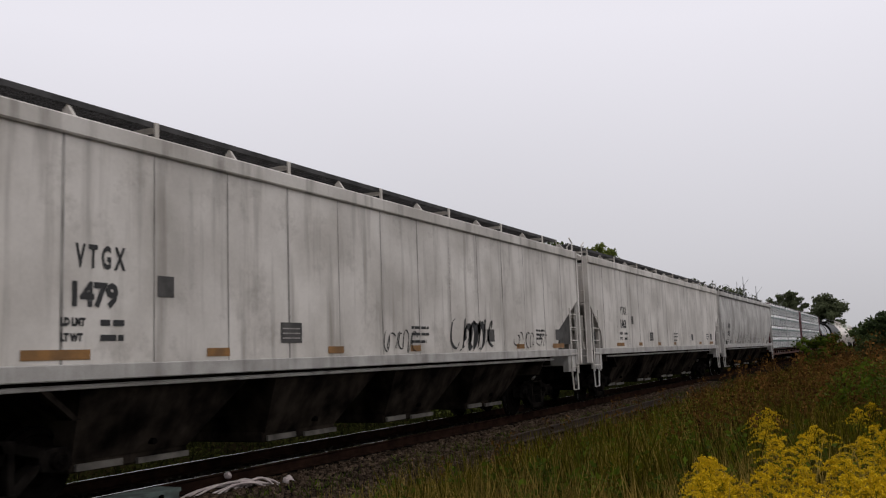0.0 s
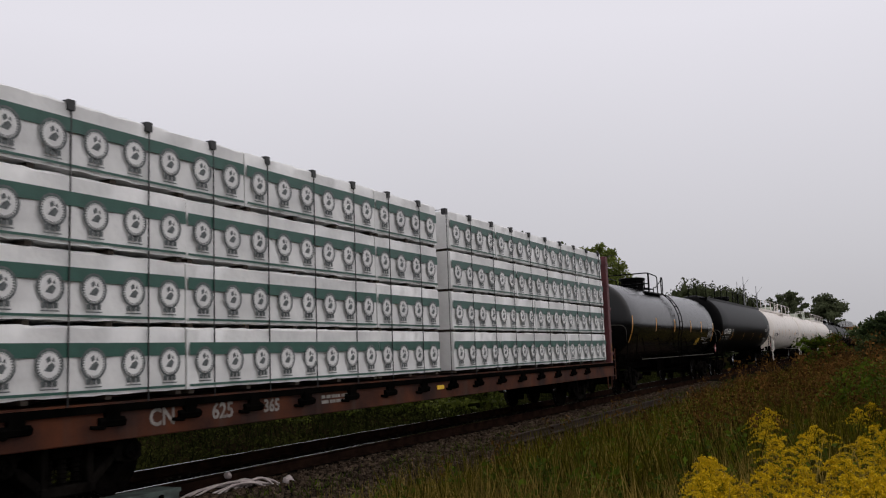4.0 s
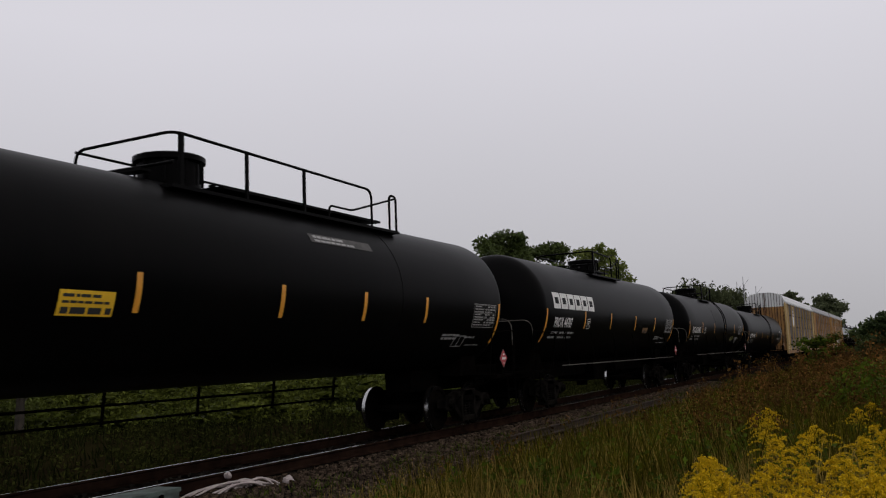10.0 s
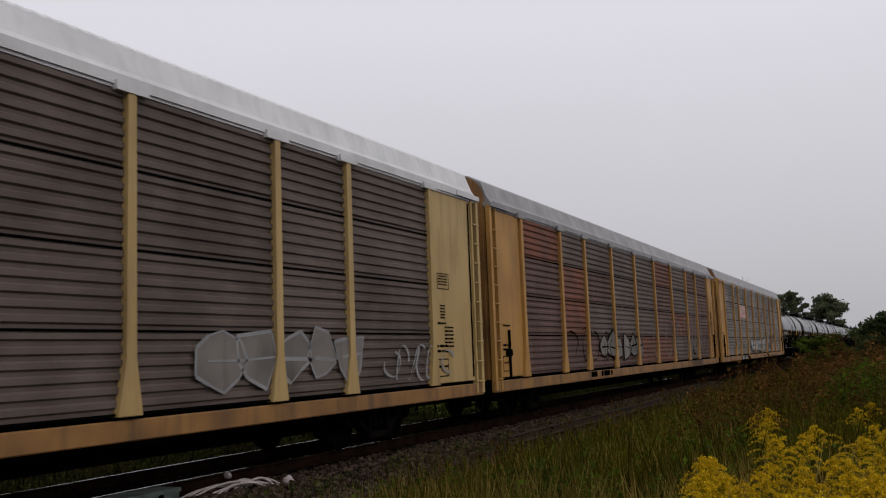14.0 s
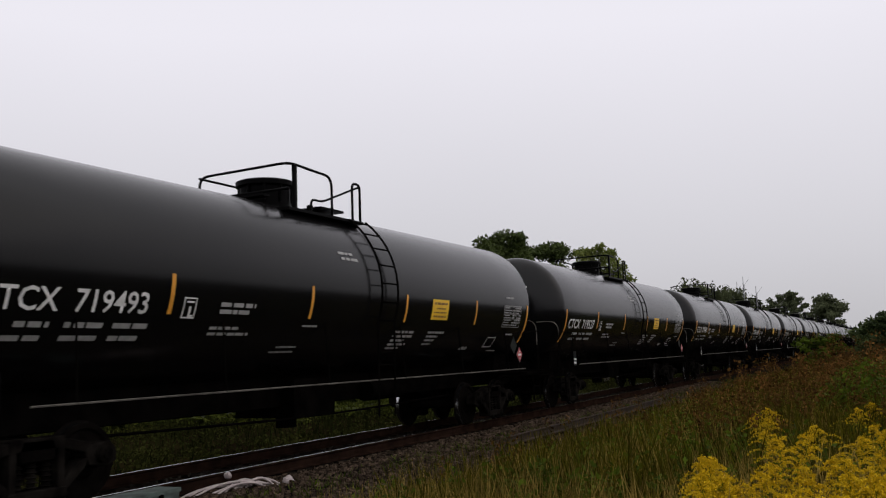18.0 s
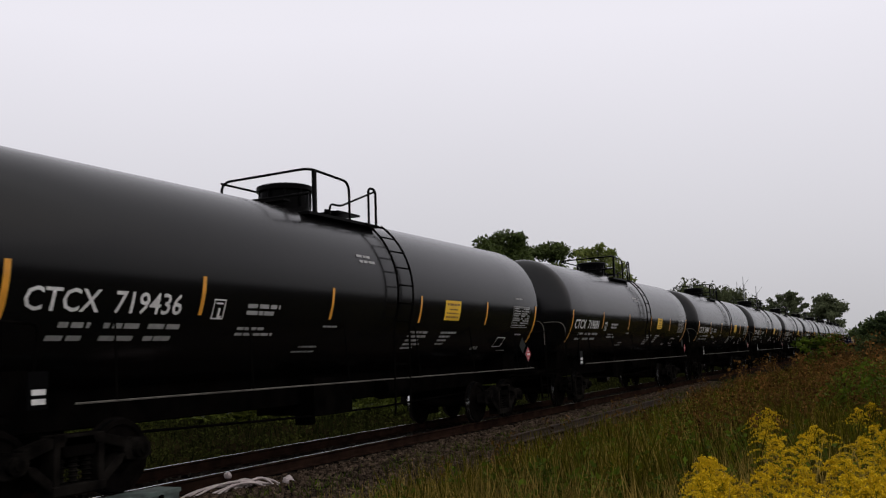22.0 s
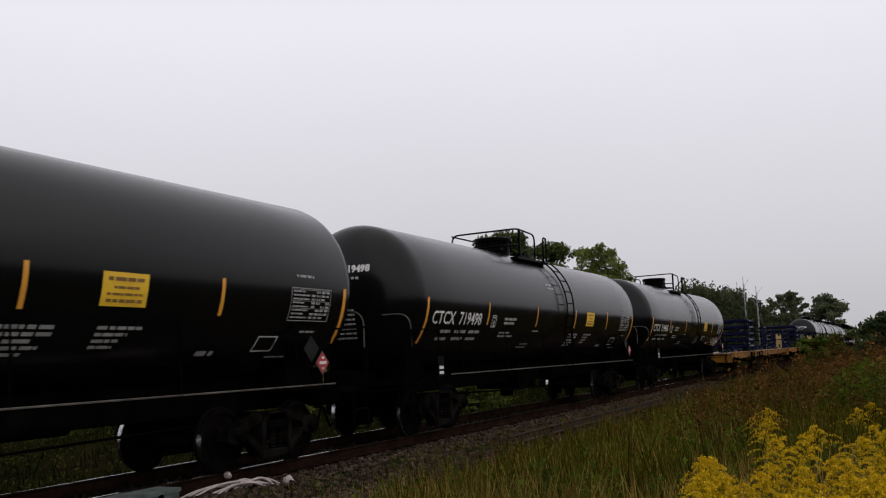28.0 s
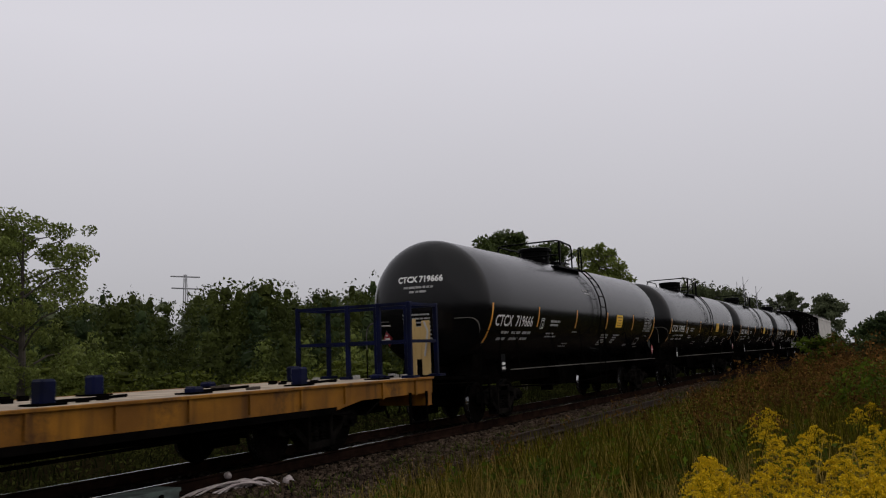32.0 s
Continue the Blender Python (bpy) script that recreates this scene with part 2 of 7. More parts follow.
WEED = mat("weed_leaves", (0.068, 0.098, 0.008), (0.034, 0.054, 0.005), rough=0.6, scale=1.5, bump=0, island=0.45, spec=0.03, thin=0.3)
SCRUB = mat("scrub_leaves", (0.088, 0.10, 0.016), (0.046, 0.058, 0.010), rough=0.6, scale=0.25, bump=0, island=0.6, spec=0.04, thin=0.35)
LEAF = mat("tree_leaves", (0.072, 0.094, 0.026), (0.04, 0.056, 0.015), rough=0.6, scale=0.2, bump=0, island=0.45, spec=0.08, thin=0.3)
LEAF_LIGHT = mat("pale_tree_leaves", (0.16, 0.185, 0.045), (0.10, 0.125, 0.028), rough=0.6, scale=0.3, bump=0, island=0.4, spec=0.08, thin=0.35)
WOODS = mat("wood_leaves", (0.055, 0.066, 0.015), (0.027, 0.037, 0.009), rough=0.6, scale=0.07, bump=0, island=0.3, spec=0.04, thin=0.3)
# Far and hill leaves: distance haze is mixed into these greyed greens.
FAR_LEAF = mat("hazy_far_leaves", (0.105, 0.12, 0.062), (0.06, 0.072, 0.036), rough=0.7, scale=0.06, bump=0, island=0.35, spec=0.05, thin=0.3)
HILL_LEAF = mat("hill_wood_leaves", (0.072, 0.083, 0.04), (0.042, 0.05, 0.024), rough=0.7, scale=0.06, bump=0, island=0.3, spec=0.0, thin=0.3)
LEAF_DARK = mat("conifer_needles", (0.038, 0.054, 0.019), (0.022, 0.034, 0.012), rough=0.7, scale=0.3, bump=0, island=0.3, spec=0.05, thin=0.2)
BARK = mat("grey_brown_bark", (0.075, 0.060, 0.046), (0.042, 0.034, 0.027), rough=0.9, scale=4, bump=0.6)
CABLE = mat("pale_plastic_conduit", (0.46, 0.39, 0.37), (0.30, 0.25, 0.24), rough=0.5, scale=5)
PLATE = mat("teal_grey_weathered_plate", (0.09, 0.125, 0.11), (0.035, 0.045, 0.04), rough=0.7, scale=3, streak=0.3)
# Pale grey with the distance haze already in the colour.
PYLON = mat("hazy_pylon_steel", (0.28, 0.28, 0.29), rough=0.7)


# ---- mesh helpers ----
def box(bm, x0, x1, y0, y1, z0, z1):
    v = [bm.verts.new(c) for c in ((x0, y0, z0), (x1, y0, z0), (x1, y1, z0), (x0, y1, z0), (x0, y0, z1), (x1, y0, z1), (x1, y1, z1), (x0, y1, z1))]
    for f in ((3, 2, 1, 0), (4, 5, 6, 7), (0, 1, 5, 4), (1, 2, 6, 5), (2, 3, 7, 6), (3, 0, 4, 7)):
        bm.faces.new([v[i] for i in f])


def rod(bm, p, q, r, n=8, r2=None):
    p, q = Vector(p), Vector(q)
    d = (q - p).normalized()
    s = d.orthogonal().normalized()
    t = d.cross(s)
    rings = []
    for c, rad in ((p, r), (q, r if r2 is None else r2)):
        rings.append([bm.verts.new(c + rad * (math.cos(2 * math.pi * i / n) * s + math.sin(2 * math.pi * i / n) * t)) for i in range(n)])
    for i in range(n):
        bm.faces.new((rings[0][i], rings[0][(i + 1) % n], rings[1][(i + 1) % n], rings[1][i]))
    bm.faces.new(rings[0][::-1])
    bm.faces.new(rings[1])


def pipe(bm, pts, r, n=6):
    """A bent round bar, swept along its points in one piece."""
    pts = [Vector(p) for p in pts]
    rings, side = [], None
    for i, p in enumerate(pts):
        d = (pts[min(i + 1, len(pts) - 1)] - pts[max(i - 1, 0)]).normalized()
        if side is None:
            side = d.orthogonal().normalized()
        side = (side - d * side.dot(d)).normalized()
        t = d.cross(side)
        rings.append([bm.verts.new(p + r * (math.cos(2 * math.pi * k / n) * side + math.sin(2 * math.pi * k / n) * t)) for k in range(n)])
    for a, b in zip(rings, rings[1:]):
        for k in range(n):
            bm.faces.new((a[k], a[(k + 1) % n], b[(k + 1) % n], b[k]))
    bm.faces.new(rings[0][::-1])
    bm.faces.new(rings[-1])


def prism(bm, poly, x0, x1):
    """A (y, z) outline drawn out along x."""
    a = [bm.verts.new((x0, y, z)) for y, z in poly]
    b = [bm.verts.new((x1, y, z)) for y, z in poly]
    n = len(poly)
    for i in range(n):
        bm.faces.new((a[i], a[(i + 1) % n], b[(i + 1) % n], b[i]))
    bm.faces.new(a[::-1])
    bm.faces.new(b)


def slab(bm, poly, y0, y1):
    """An (x, z) outline drawn out along y."""
    a = [bm.verts.new((x, y0, z)) for x, z in poly]
    b = [bm.verts.new((x, y1, z)) for x, z in poly]
    n = len(poly)
    for i in range(n):
        bm.faces.new((a[i], a[(i + 1) % n], b[(i + 1) % n], b[i]))
    bm.faces.new(a[::-1])
    bm.faces.new(b)


def lathe(bm, profile, n=48, axis="X", at=(0, 0, 0), closed=True):
    """A profile of (place along the axis, radius) turned about the axis."""
    rings = []
    for a, r in profile:
        ring = []
        for i in range(n):
            u, w = r * math.cos(2 * math.pi * i / n), r * math.sin(2 * math.pi * i / n)
            c = {"X": (a, u, w), "Y": (u, a, w), "Z": (u, w, a)}[axis]
            ring.append(bm.verts.new((c[0] + at[0], c[1] + at[1], c[2] + at[2])))
        rings.append(ring)
    for p, q in zip(rings, rings[1:]):
        for i in range(n):
            bm.faces.new((p[i], p[(i + 1) % n], q[(i + 1) % n], q[i]))
    if closed:
        bm.faces.new(rings[0])
        bm.faces.new(rings[-1])


def done(name, bm, material, smooth=False, bevel=0.0):
    if bevel:
        bmesh.ops.bevel(bm, geom=bm.edges[:], offset=bevel, segments=1, affect="EDGES")
    bmesh.ops.recalc_face_normals(bm, faces=bm.faces[:])
    me = bpy.data.meshes.new(name)
    bm.to_mesh(me)
    bm.free()
    me.materials.append(material)
    if smooth:
        me.shade_smooth()
        me.set_sharp_from_angle(angle=radians(35))
    return me


SMALL = ("stencil_print", "service_lines", "ring_pattern", "printed_disc", "dunnage", "panel_print", "head_print", "test_date_table", "graffiti", "grating", "hatch_row", "bolt_ring", "placard_print", "plate_print", "side_print", "frame_print", "sill_number", "mark_bars", "spring_nest", "shield_bars", "stirrup", "ladder_rung", "side_print", "load_stencil", "grime_mark", "deck_litter")


def part(name, bm, material, parent, label="", smooth=False, bevel=0.0):
    me = bm if isinstance(bm, bpy.types.Mesh) else done(name, bm, material, smooth, bevel)
    ob = new(name, me)
    ob.parent = parent
    if label:
        ob["label"] = label
    if name in SMALL:
        ob["kind"] = "stuff"
    return ob


def made(fn, *args):
    bm = bmesh.new()
    fn(bm, *args)
    return bm


def boxes(*rows):
    bm = bmesh.new()
    for r in rows:
        box(bm, *r)
    return bm


def pipes(r, *lines, n=6):
    bm = bmesh.new()
    for pts in lines:
        pipe(bm, pts, r, n)
    return bm


def thing(name, label, category, group="", kind=""):
    return tagged(new(name), label, category, group, kind)


# ---- writing ----
def letters(body, size, place, wide=1.0, align="CENTER", bold=0.008):
    """Flat letters laid onto a surface: place(x, z) gives the point for each corner."""
    cu = bpy.data.curves.new("letters", "FONT")
    cu.body, cu.size, cu.align_x, cu.align_y, cu.resolution_u = body, size, align, "CENTER", 2
    cu.offset = bold
    ob = bpy.data.objects.new("letters", cu)
    me = bpy.data.meshes.new_from_object(ob)
    bpy.data.objects.remove(ob)
    bm = bmesh.new()
    bm.from_mesh(me)
    for k in range(-2, 3):
        bmesh.ops.bisect_plane(bm, geom=bm.verts[:] + bm.edges[:] + bm.faces[:], plane_co=(0, k * size * 0.22, 0), plane_no=(0, 1, 0))
    for v in bm.verts:
        v.co = place(v.co.x * wide, v.co.y)
    return bm


def words_on(car, names, body, size, place, wide, material, label="", bold=0.008):
    """Two words of one line, each a part of its own, split at the widest gap."""
    flat = letters(body, size, lambda x, z: Vector((x, 0, z)), wide, "CENTER", bold)
    spans = sorted((min(v.co.x for v in f.verts), max(v.co.x for v in f.verts)) for f in flat.faces)
    reach, gap, middle = spans[0][1], 0.0, 0.0
    for a, b in spans:
        if a - reach > gap:
            gap, middle = a - reach, (a + reach) / 2
        reach = max(reach, b)
    for name, side in zip(names, (-1, 1)):
        bm = flat.copy()
        bmesh.ops.delete(bm, geom=[v for v in bm.verts if (v.co.x - middle) * side < 0], context="VERTS")
        for v in bm.verts:
            v.co = place(v.co.x, v.co.z)
        part(name, bm, material, car, label)
    flat.free()


def bent(points, r=0.12, n=5):
    """The same polyline with its corners rounded, as a bent tube has them."""
    pts = [Vector(q) for q in points]
    out = [pts[0]]
    for a, b, c in zip(pts, pts[1:], pts[2:]):
        ra = min(r, (a - b).length * 0.45, (c - b).length * 0.45)
        p0, p1 = b + (a - b).normalized() * ra, b + (c - b).normalized() * ra
        for k in range(n + 1):
            u = k / n
            out.append(p0 * (1 - u) ** 2 + b * 2 * u * (1 - u) + p1 * u * u)
    return [tuple(q) for q in out + [pts[-1]]]


def patch(bm, x0, x1, z0, z1, place, n=6):
    """A thin plate that follows the surface."""
    rows = [[bm.verts.new(place(x, z0 + (z1 - z0) * k / n)) for x in (x0, (x0 + x1) / 2, x1)] for k in range(n + 1)]
    for a, b in zip(rows, rows[1:]):
        for i in (0, 1):
            bm.faces.new((a[i], a[i + 1], b[i + 1], b[i]))


def bars(place, rows, seed=1):
    """Unreadable lines of print: rows of (x, z, width, height), each broken into words."""
    rnd = random.Random(seed)
    bm = bmesh.new()
    for x, z, w, h in rows:
        p = x
        while p < x + w - h * 0.4:
            q = min(x + w, p + h * rnd.uniform(1.2, 4.5))
            patch(bm, p, q, z - h / 2, z + h / 2, place, 2)
            p = q + h * rnd.uniform(0.35, 0.8)
    return bm


def frame_patch(bm, x0, x1, z0, z1, t, place):
    for a in ((x0, x1, z0, z0 + t), (x0, x1, z1 - t, z1), (x0, x0 + t, z0 + t, z1 - t), (x1 - t, x1, z0 + t, z1 - t)):
        patch(bm, *a, place, 3)


def flat_on(y, lift=0.008):
    return lambda x, z: Vector((x, y - lift, z))


def scribble(place, x0, z0, w, h, seed, strokes=9, t=0.05):
    """Loose spray strokes, as ribbons on the surface."""
    rnd = random.Random(seed)
    bm = bmesh.new()
    for k in range(strokes):
        cx = x0 + w * (k + 0.5) / strokes
        a0, a1 = rnd.uniform(0, 6.28), rnd.uniform(2.5, 5.5)
        rx, rz = w / strokes * rnd.uniform(0.5, 0.9), h * rnd.uniform(0.3, 0.5)
        last = None
        for i in range(13):
            u = a0 + a1 * i / 12
            x, z = cx + rx * math.cos(u) + 0.1 * rx * math.sin(3 * u), z0 + h / 2 + rz * math.sin(u * (1 + 0.15 * (k % 3)))
            now = [bm.verts.new(place(x - t / 2, z - t / 3)), bm.verts.new(place(x + t / 2, z + t / 3))]
            if last:
                bm.faces.new((last[0], last[1], now[1], now[0]))
            last = now
    return bm


def spray_letters(car, place, x0, z0, w, h, n, seed, fill, line):
    """A row of angular sprayed letters: pale bodies with a drawn outline."""
    rnd = random.Random(seed)
    step = w / n
    for k in range(n):
        cx, tilt = x0 + step * (k + 0.5), rnd.uniform(-0.12, 0.12)
        m = rnd.randint(6, 9)
        ring = []
        for i in range(m):
            a = 2 * math.pi * (i + rnd.uniform(-0.25, 0.25)) / m
            r = rnd.uniform(0.5, 1.0)
            ring.append((cx + step * 0.78 * r * math.cos(a) + tilt * h * math.sin(a), z0 + h / 2 + h * 0.5 * r * math.sin(a)))
        bm = bmesh.new()
        bm.faces.new([bm.verts.new(place(x, z)) for x, z in ring])
        bmesh.ops.triangulate(bm, faces=bm.faces[:])
        body = part("graffiti_letter", bm, fill, car, "pale sprayed letter shape")
        bm = bmesh.new()
        up = lambda x, z: place(x, z) - Vector((0, 0.004, 0))
        strokes = list(zip(ring, ring[1:] + ring[:1])) + [(ring[0], ((ring[m // 2][0] + cx) / 2, z0 + h / 2))]
        for (xa, za), (xb, zb) in strokes:
            d = Vector((zb - za, xa - xb)).normalized() * rnd.uniform(0.012, 0.03)
            bm.faces.new([bm.verts.new(up(x, z)) for x, z in ((xa - d.x, za - d.y), (xa + d.x, za + d.y), (xb + d.x, zb + d.y), (xb - d.x, zb - d.y))])
        part("outline", bm, line, body)


GRAFFITI_PALE = mat("patchy_white_spray", (0.42, 0.43, 0.41), (0.13, 0.13, 0.125), rough=0.7, scale=2.4, fine=10)


# ---- trucks and couplers, shared by all the cars ----
def wheel_mesh():
    bm = bmesh.new()
    lathe(bm, [(-0.07, 0.10), (-0.075, 0.17), (-0.03, 0.22), (-0.035, 0.36), (-0.068, 0.39), (-0.068, 0.445), (-0.055, 0.457), (0.03, 0.462), (0.045, 0.487), (0.06, 0.487), (0.068, 0.46),
               (0.068, 0.39), (0.03, 0.36), (0.03, 0.22), (0.07, 0.17), (0.07, 0.10)], 40, "Y")
    return done("wheel", bm, WHEEL, True)


def tread_mesh():
    bm = bmesh.new()
    lathe(bm, [(-0.05, 0.4595), (0.028, 0.4635)], 40, "Y", closed=False)
    return done("tread", bm, TREAD, True)


def side_frame_mesh():
    bm = bmesh.new()
    for s in (-1, 1):
        slab(bm, [(s * 1.12, 0.60), (s * 1.12, 0.46), (s * 0.98, 0.40), (s * 0.72, 0.44), (s * 0.66, 0.56), (s * 0.72, 0.68), (s * 1.02, 0.70)], -0.11, 0.11)
        slab(bm, [(s * 0.76, 0.70), (s * 0.34, 0.80), (s * 0.34, 0.68), (s * 0.72, 0.57)], -0.10, 0.10)
        slab(bm, [(s * 0.72, 0.54), (s * 0.66, 0.42), (s * 0.36, 0.17), (s * 0.33, 0.30), (s * 0.58, 0.50)], -0.10, 0.10)
        slab(bm, [(s * 0.36, 0.70), (s * 0.27, 0.70), (s * 0.27, 0.20), (s * 0.36, 0.20)], -0.12, 0.12)
    box(bm, -0.36, 0.36, -0.12, 0.12, 0.68, 0.82)
    box(bm, -0.38, 0.38, -0.14, 0.14, 0.14, 0.26)
    return done("side_frame", bm, DUSTY, False, 0.012)


def spring_mesh():
    bm = bmesh.new()
    for x in (-0.19, 0.0, 0.19):
        for k in range(6):
            lathe(bm, [(0.27 + k * 0.055, 0.05), (0.282 + k * 0.055, 0.075), (0.294 + k * 0.055, 0.05)], 10, "Z", (x, 0, 0))
        rod(bm, (x, 0, 0.26), (x, 0, 0.58), 0.048, 8)
    return done("spring_nest", bm, DUSTY, True)


def cap_mesh():
    bm = bmesh.new()
    lathe(bm, [(0.0, 0.10), (-0.09, 0.10), (-0.10, 0.085), (-0.10, 0.05), (-0.12, 0.045), (-0.12, 0.0)], 16, "Y")
    return done("bearing_cap", bm, DUSTY, True)


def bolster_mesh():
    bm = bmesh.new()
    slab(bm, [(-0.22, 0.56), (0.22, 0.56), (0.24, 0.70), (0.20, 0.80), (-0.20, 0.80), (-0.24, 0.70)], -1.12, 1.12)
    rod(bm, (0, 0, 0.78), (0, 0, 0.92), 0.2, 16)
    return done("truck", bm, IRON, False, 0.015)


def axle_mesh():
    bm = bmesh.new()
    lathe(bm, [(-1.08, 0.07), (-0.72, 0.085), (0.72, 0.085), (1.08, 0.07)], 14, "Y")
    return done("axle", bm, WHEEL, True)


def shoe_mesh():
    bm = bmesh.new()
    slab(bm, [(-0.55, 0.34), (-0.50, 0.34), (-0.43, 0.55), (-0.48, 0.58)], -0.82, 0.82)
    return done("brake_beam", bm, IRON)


TRUCK = {k: f() for k, f in dict(wheel=wheel_mesh, tread=tread_mesh, side_frame=side_frame_mesh, spring_nest=spring_mesh, bearing_cap=cap_mesh, truck=bolster_mesh, axle=axle_mesh, brake_beam=shoe_mesh).items()}


def put(me, parent, x=0.0, y=0.0, z=0.0, turn=0.0):
    ob = part(me.name.split(".")[0], me, None, parent)
    ob.matrix_basis = pose(x, y, z, 0, 0, turn)
    return ob


def trucks(car, dx):
    for x in (-dx, dx):
        t = put(TRUCK["truck"], car, x)
        put(TRUCK["brake_beam"], t)
        put(TRUCK["brake_beam"], t).rotation_euler.z = math.pi
        for y in (-1.0, 1.0):
            put(TRUCK["side_frame"], t, 0, y)
            put(TRUCK["spring_nest"], t, 0, y)
        for ax in (-0.89, 0.89):
            put(TRUCK["axle"], t, ax, 0, 0.46)
            for y, turn in ((-0.755, 0), (0.755, 180)):
                put(TRUCK["wheel"], t, ax, y, 0.46, turn)
                put(TRUCK["tread"], t, ax, y, 0.46, turn)
            for y, turn in ((-1.10, 0), (1.10, 180)):
                put(TRUCK["bearing_cap"], t, ax, y, 0.55, turn)


def coupler_mesh():
    bm = bmesh.new()
    box(bm, -0.62, 0.0, -0.08, 0.08, 0.78, 0.96)
    slab(bm, [(-0.12, 0.74), (0.10, 0.74), (0.12, 0.86), (0.10, 1.00), (-0.12, 1.00)], -0.19, 0.12)
    box(bm, 0.08, 0.16, 0.0, 0.14, 0.76, 0.98)
    return done("coupler", bm, IRON, False, 0.01)


def hose_mesh():
    return done("air_hose", pipes(0.025, [(-0.5, -0.3, 0.75), (-0.25, -0.32, 0.72), (-0.1, -0.3, 0.5), (0.05, -0.26, 0.36), (0.18, -0.2, 0.38)], n=8), IRON, True)


COUPLER, HOSE = coupler_mesh(), hose_mesh()


def couplers(car, half):
    for s, turn in ((-1, 180), (1, 0)):
        put(COUPLER, car, s * half, 0, 0, turn)
        put(HOSE, car, s * half, 0, 0, turn)


def ladder_bm(x0, x1, y, z0, z1, n, r=0.014, side=0.018, out=0.0):
    bm = bmesh.new()
    for x in (x0, x1):
        pipe(bm, [(x, y + out, z0), (x, y, z0 + 0.02), (x, y, z1)], side)
    for k in range(n):
        z = z0 + (z1 - z0) * (k + 0.5) / n
        rod(bm, (x0, y, z), (x1, y, z), r, 6)
    return bm


def placard(car, place, x, z, s=0.19):
    """A red hazard diamond in its dark holder."""
    def dia(bm, k, lift):
        v = [bm.verts.new(place(x + a * k, z + b * k) + lift) for a, b in ((-1, 0), (0, -1), (1, 0), (0, 1))]
        bm.faces.new(v)
    n = (place(x, z) - place(x, z + 0.001)).cross(place(x + 0.001, z) - place(x, z)).normalized()
    if n.dot(place(x, z) - Vector((0, 0, 2.7))) < 0:
        n = -n
    holder = part("placard_holder", made(dia, s * 1.12, n * 0.012), CARD, car, "dark steel placard holder")
    part("placard", made(dia, s, n * 0.018), RED, holder, "red hazard placard diamond")
    bm = bmesh.new()
    for r in ((-0.55, 0.55, -0.14, 0.14), (-0.2, 0.2, 0.35, 0.55), (-0.12, 0.12, -0.62, -0.45)):
        vs = [bm.verts.new(place(x + a * s, z + b * s) + n * 0.024) for a, b in ((r[0], r[2]), (r[1], r[2]), (r[1], r[3]), (r[0], r[3]))]
        bm.faces.new(vs)
    part("placard_print", bm, LETTER, holder)


# ---- tank cars ----
def tank_shell(half, R, zc, seams=()):
    prof = []
    for k in range(13):
        a = math.pi / 2 * k / 12
        prof.append((-half - R * 0.5 * math.cos(a), R * math.sin(a) if k else 0.004))
    prof += [(-half + 2 * half * k / 10, R) for k in range(1, 10)]
    for k in range(12, -1, -1):
        a = math.pi / 2 * k / 12
        prof.append((half + R * 0.5 * math.cos(a), R * math.sin(a) if k else 0.004))
    bm = bmesh.new()
    lathe(bm, prof, 72, "X", (0, 0, zc))
    return bm


def on_tank(R, zc, lift=0.007):
    def place(x, z):
        a = (z - zc) / R
        return Vector((x, -(R + lift) * math.cos(a), zc + (R + lift) * math.sin(a)))
    return place


def on_head(half, R, zc, side=-1, lift=0.008):
    def place(x, z):
        rho = min(0.999, math.hypot(x, z - zc) / R)
        return Vector((side * (half + R * 0.5 * math.sqrt(1 - rho * rho) + lift), side * x, z))
    return place


def arc_band(bm, x, w, R, zc, a0, a1, lift=0.006, n=24):
    last = None
    for k in range(n + 1):
        a = a0 + (a1 - a0) * k / n
        now = [bm.verts.new((x + d, -(R + lift) * math.cos(a), zc + (R + lift) * math.sin(a))) for d in (-w / 2, w / 2)]
        if last:
            bm.faces.new((last[0], last[1], now[1], now[0]))
        last = now


def manway(car, x, zt, paint, r=0.44, h=0.42):
    bm = bmesh.new()
    lathe(bm, [(zt - 0.15, r), (zt + h - 0.12, r), (zt + h - 0.1, r + 0.07), (zt + h - 0.02, r + 0.07), (zt + h, r + 0.03), (zt + h + 0.02, 0.2)], 28, "Z", (x, 0, 0))
    m = part("manway_housing", bm, paint, car, "", True)
    bm = bmesh.new()
    for k in range(10):
        a = 2 * math.pi * k / 10
        c, s = math.cos(a), math.sin(a)
        rod(bm, (x + c * (r + 0.03), s * (r + 0.03), zt + 0.02), (x + c * (r + 0.03), s * (r + 0.03), zt + h - 0.1), 0.022, 6)
    part("bolt_ring", bm, paint, m)


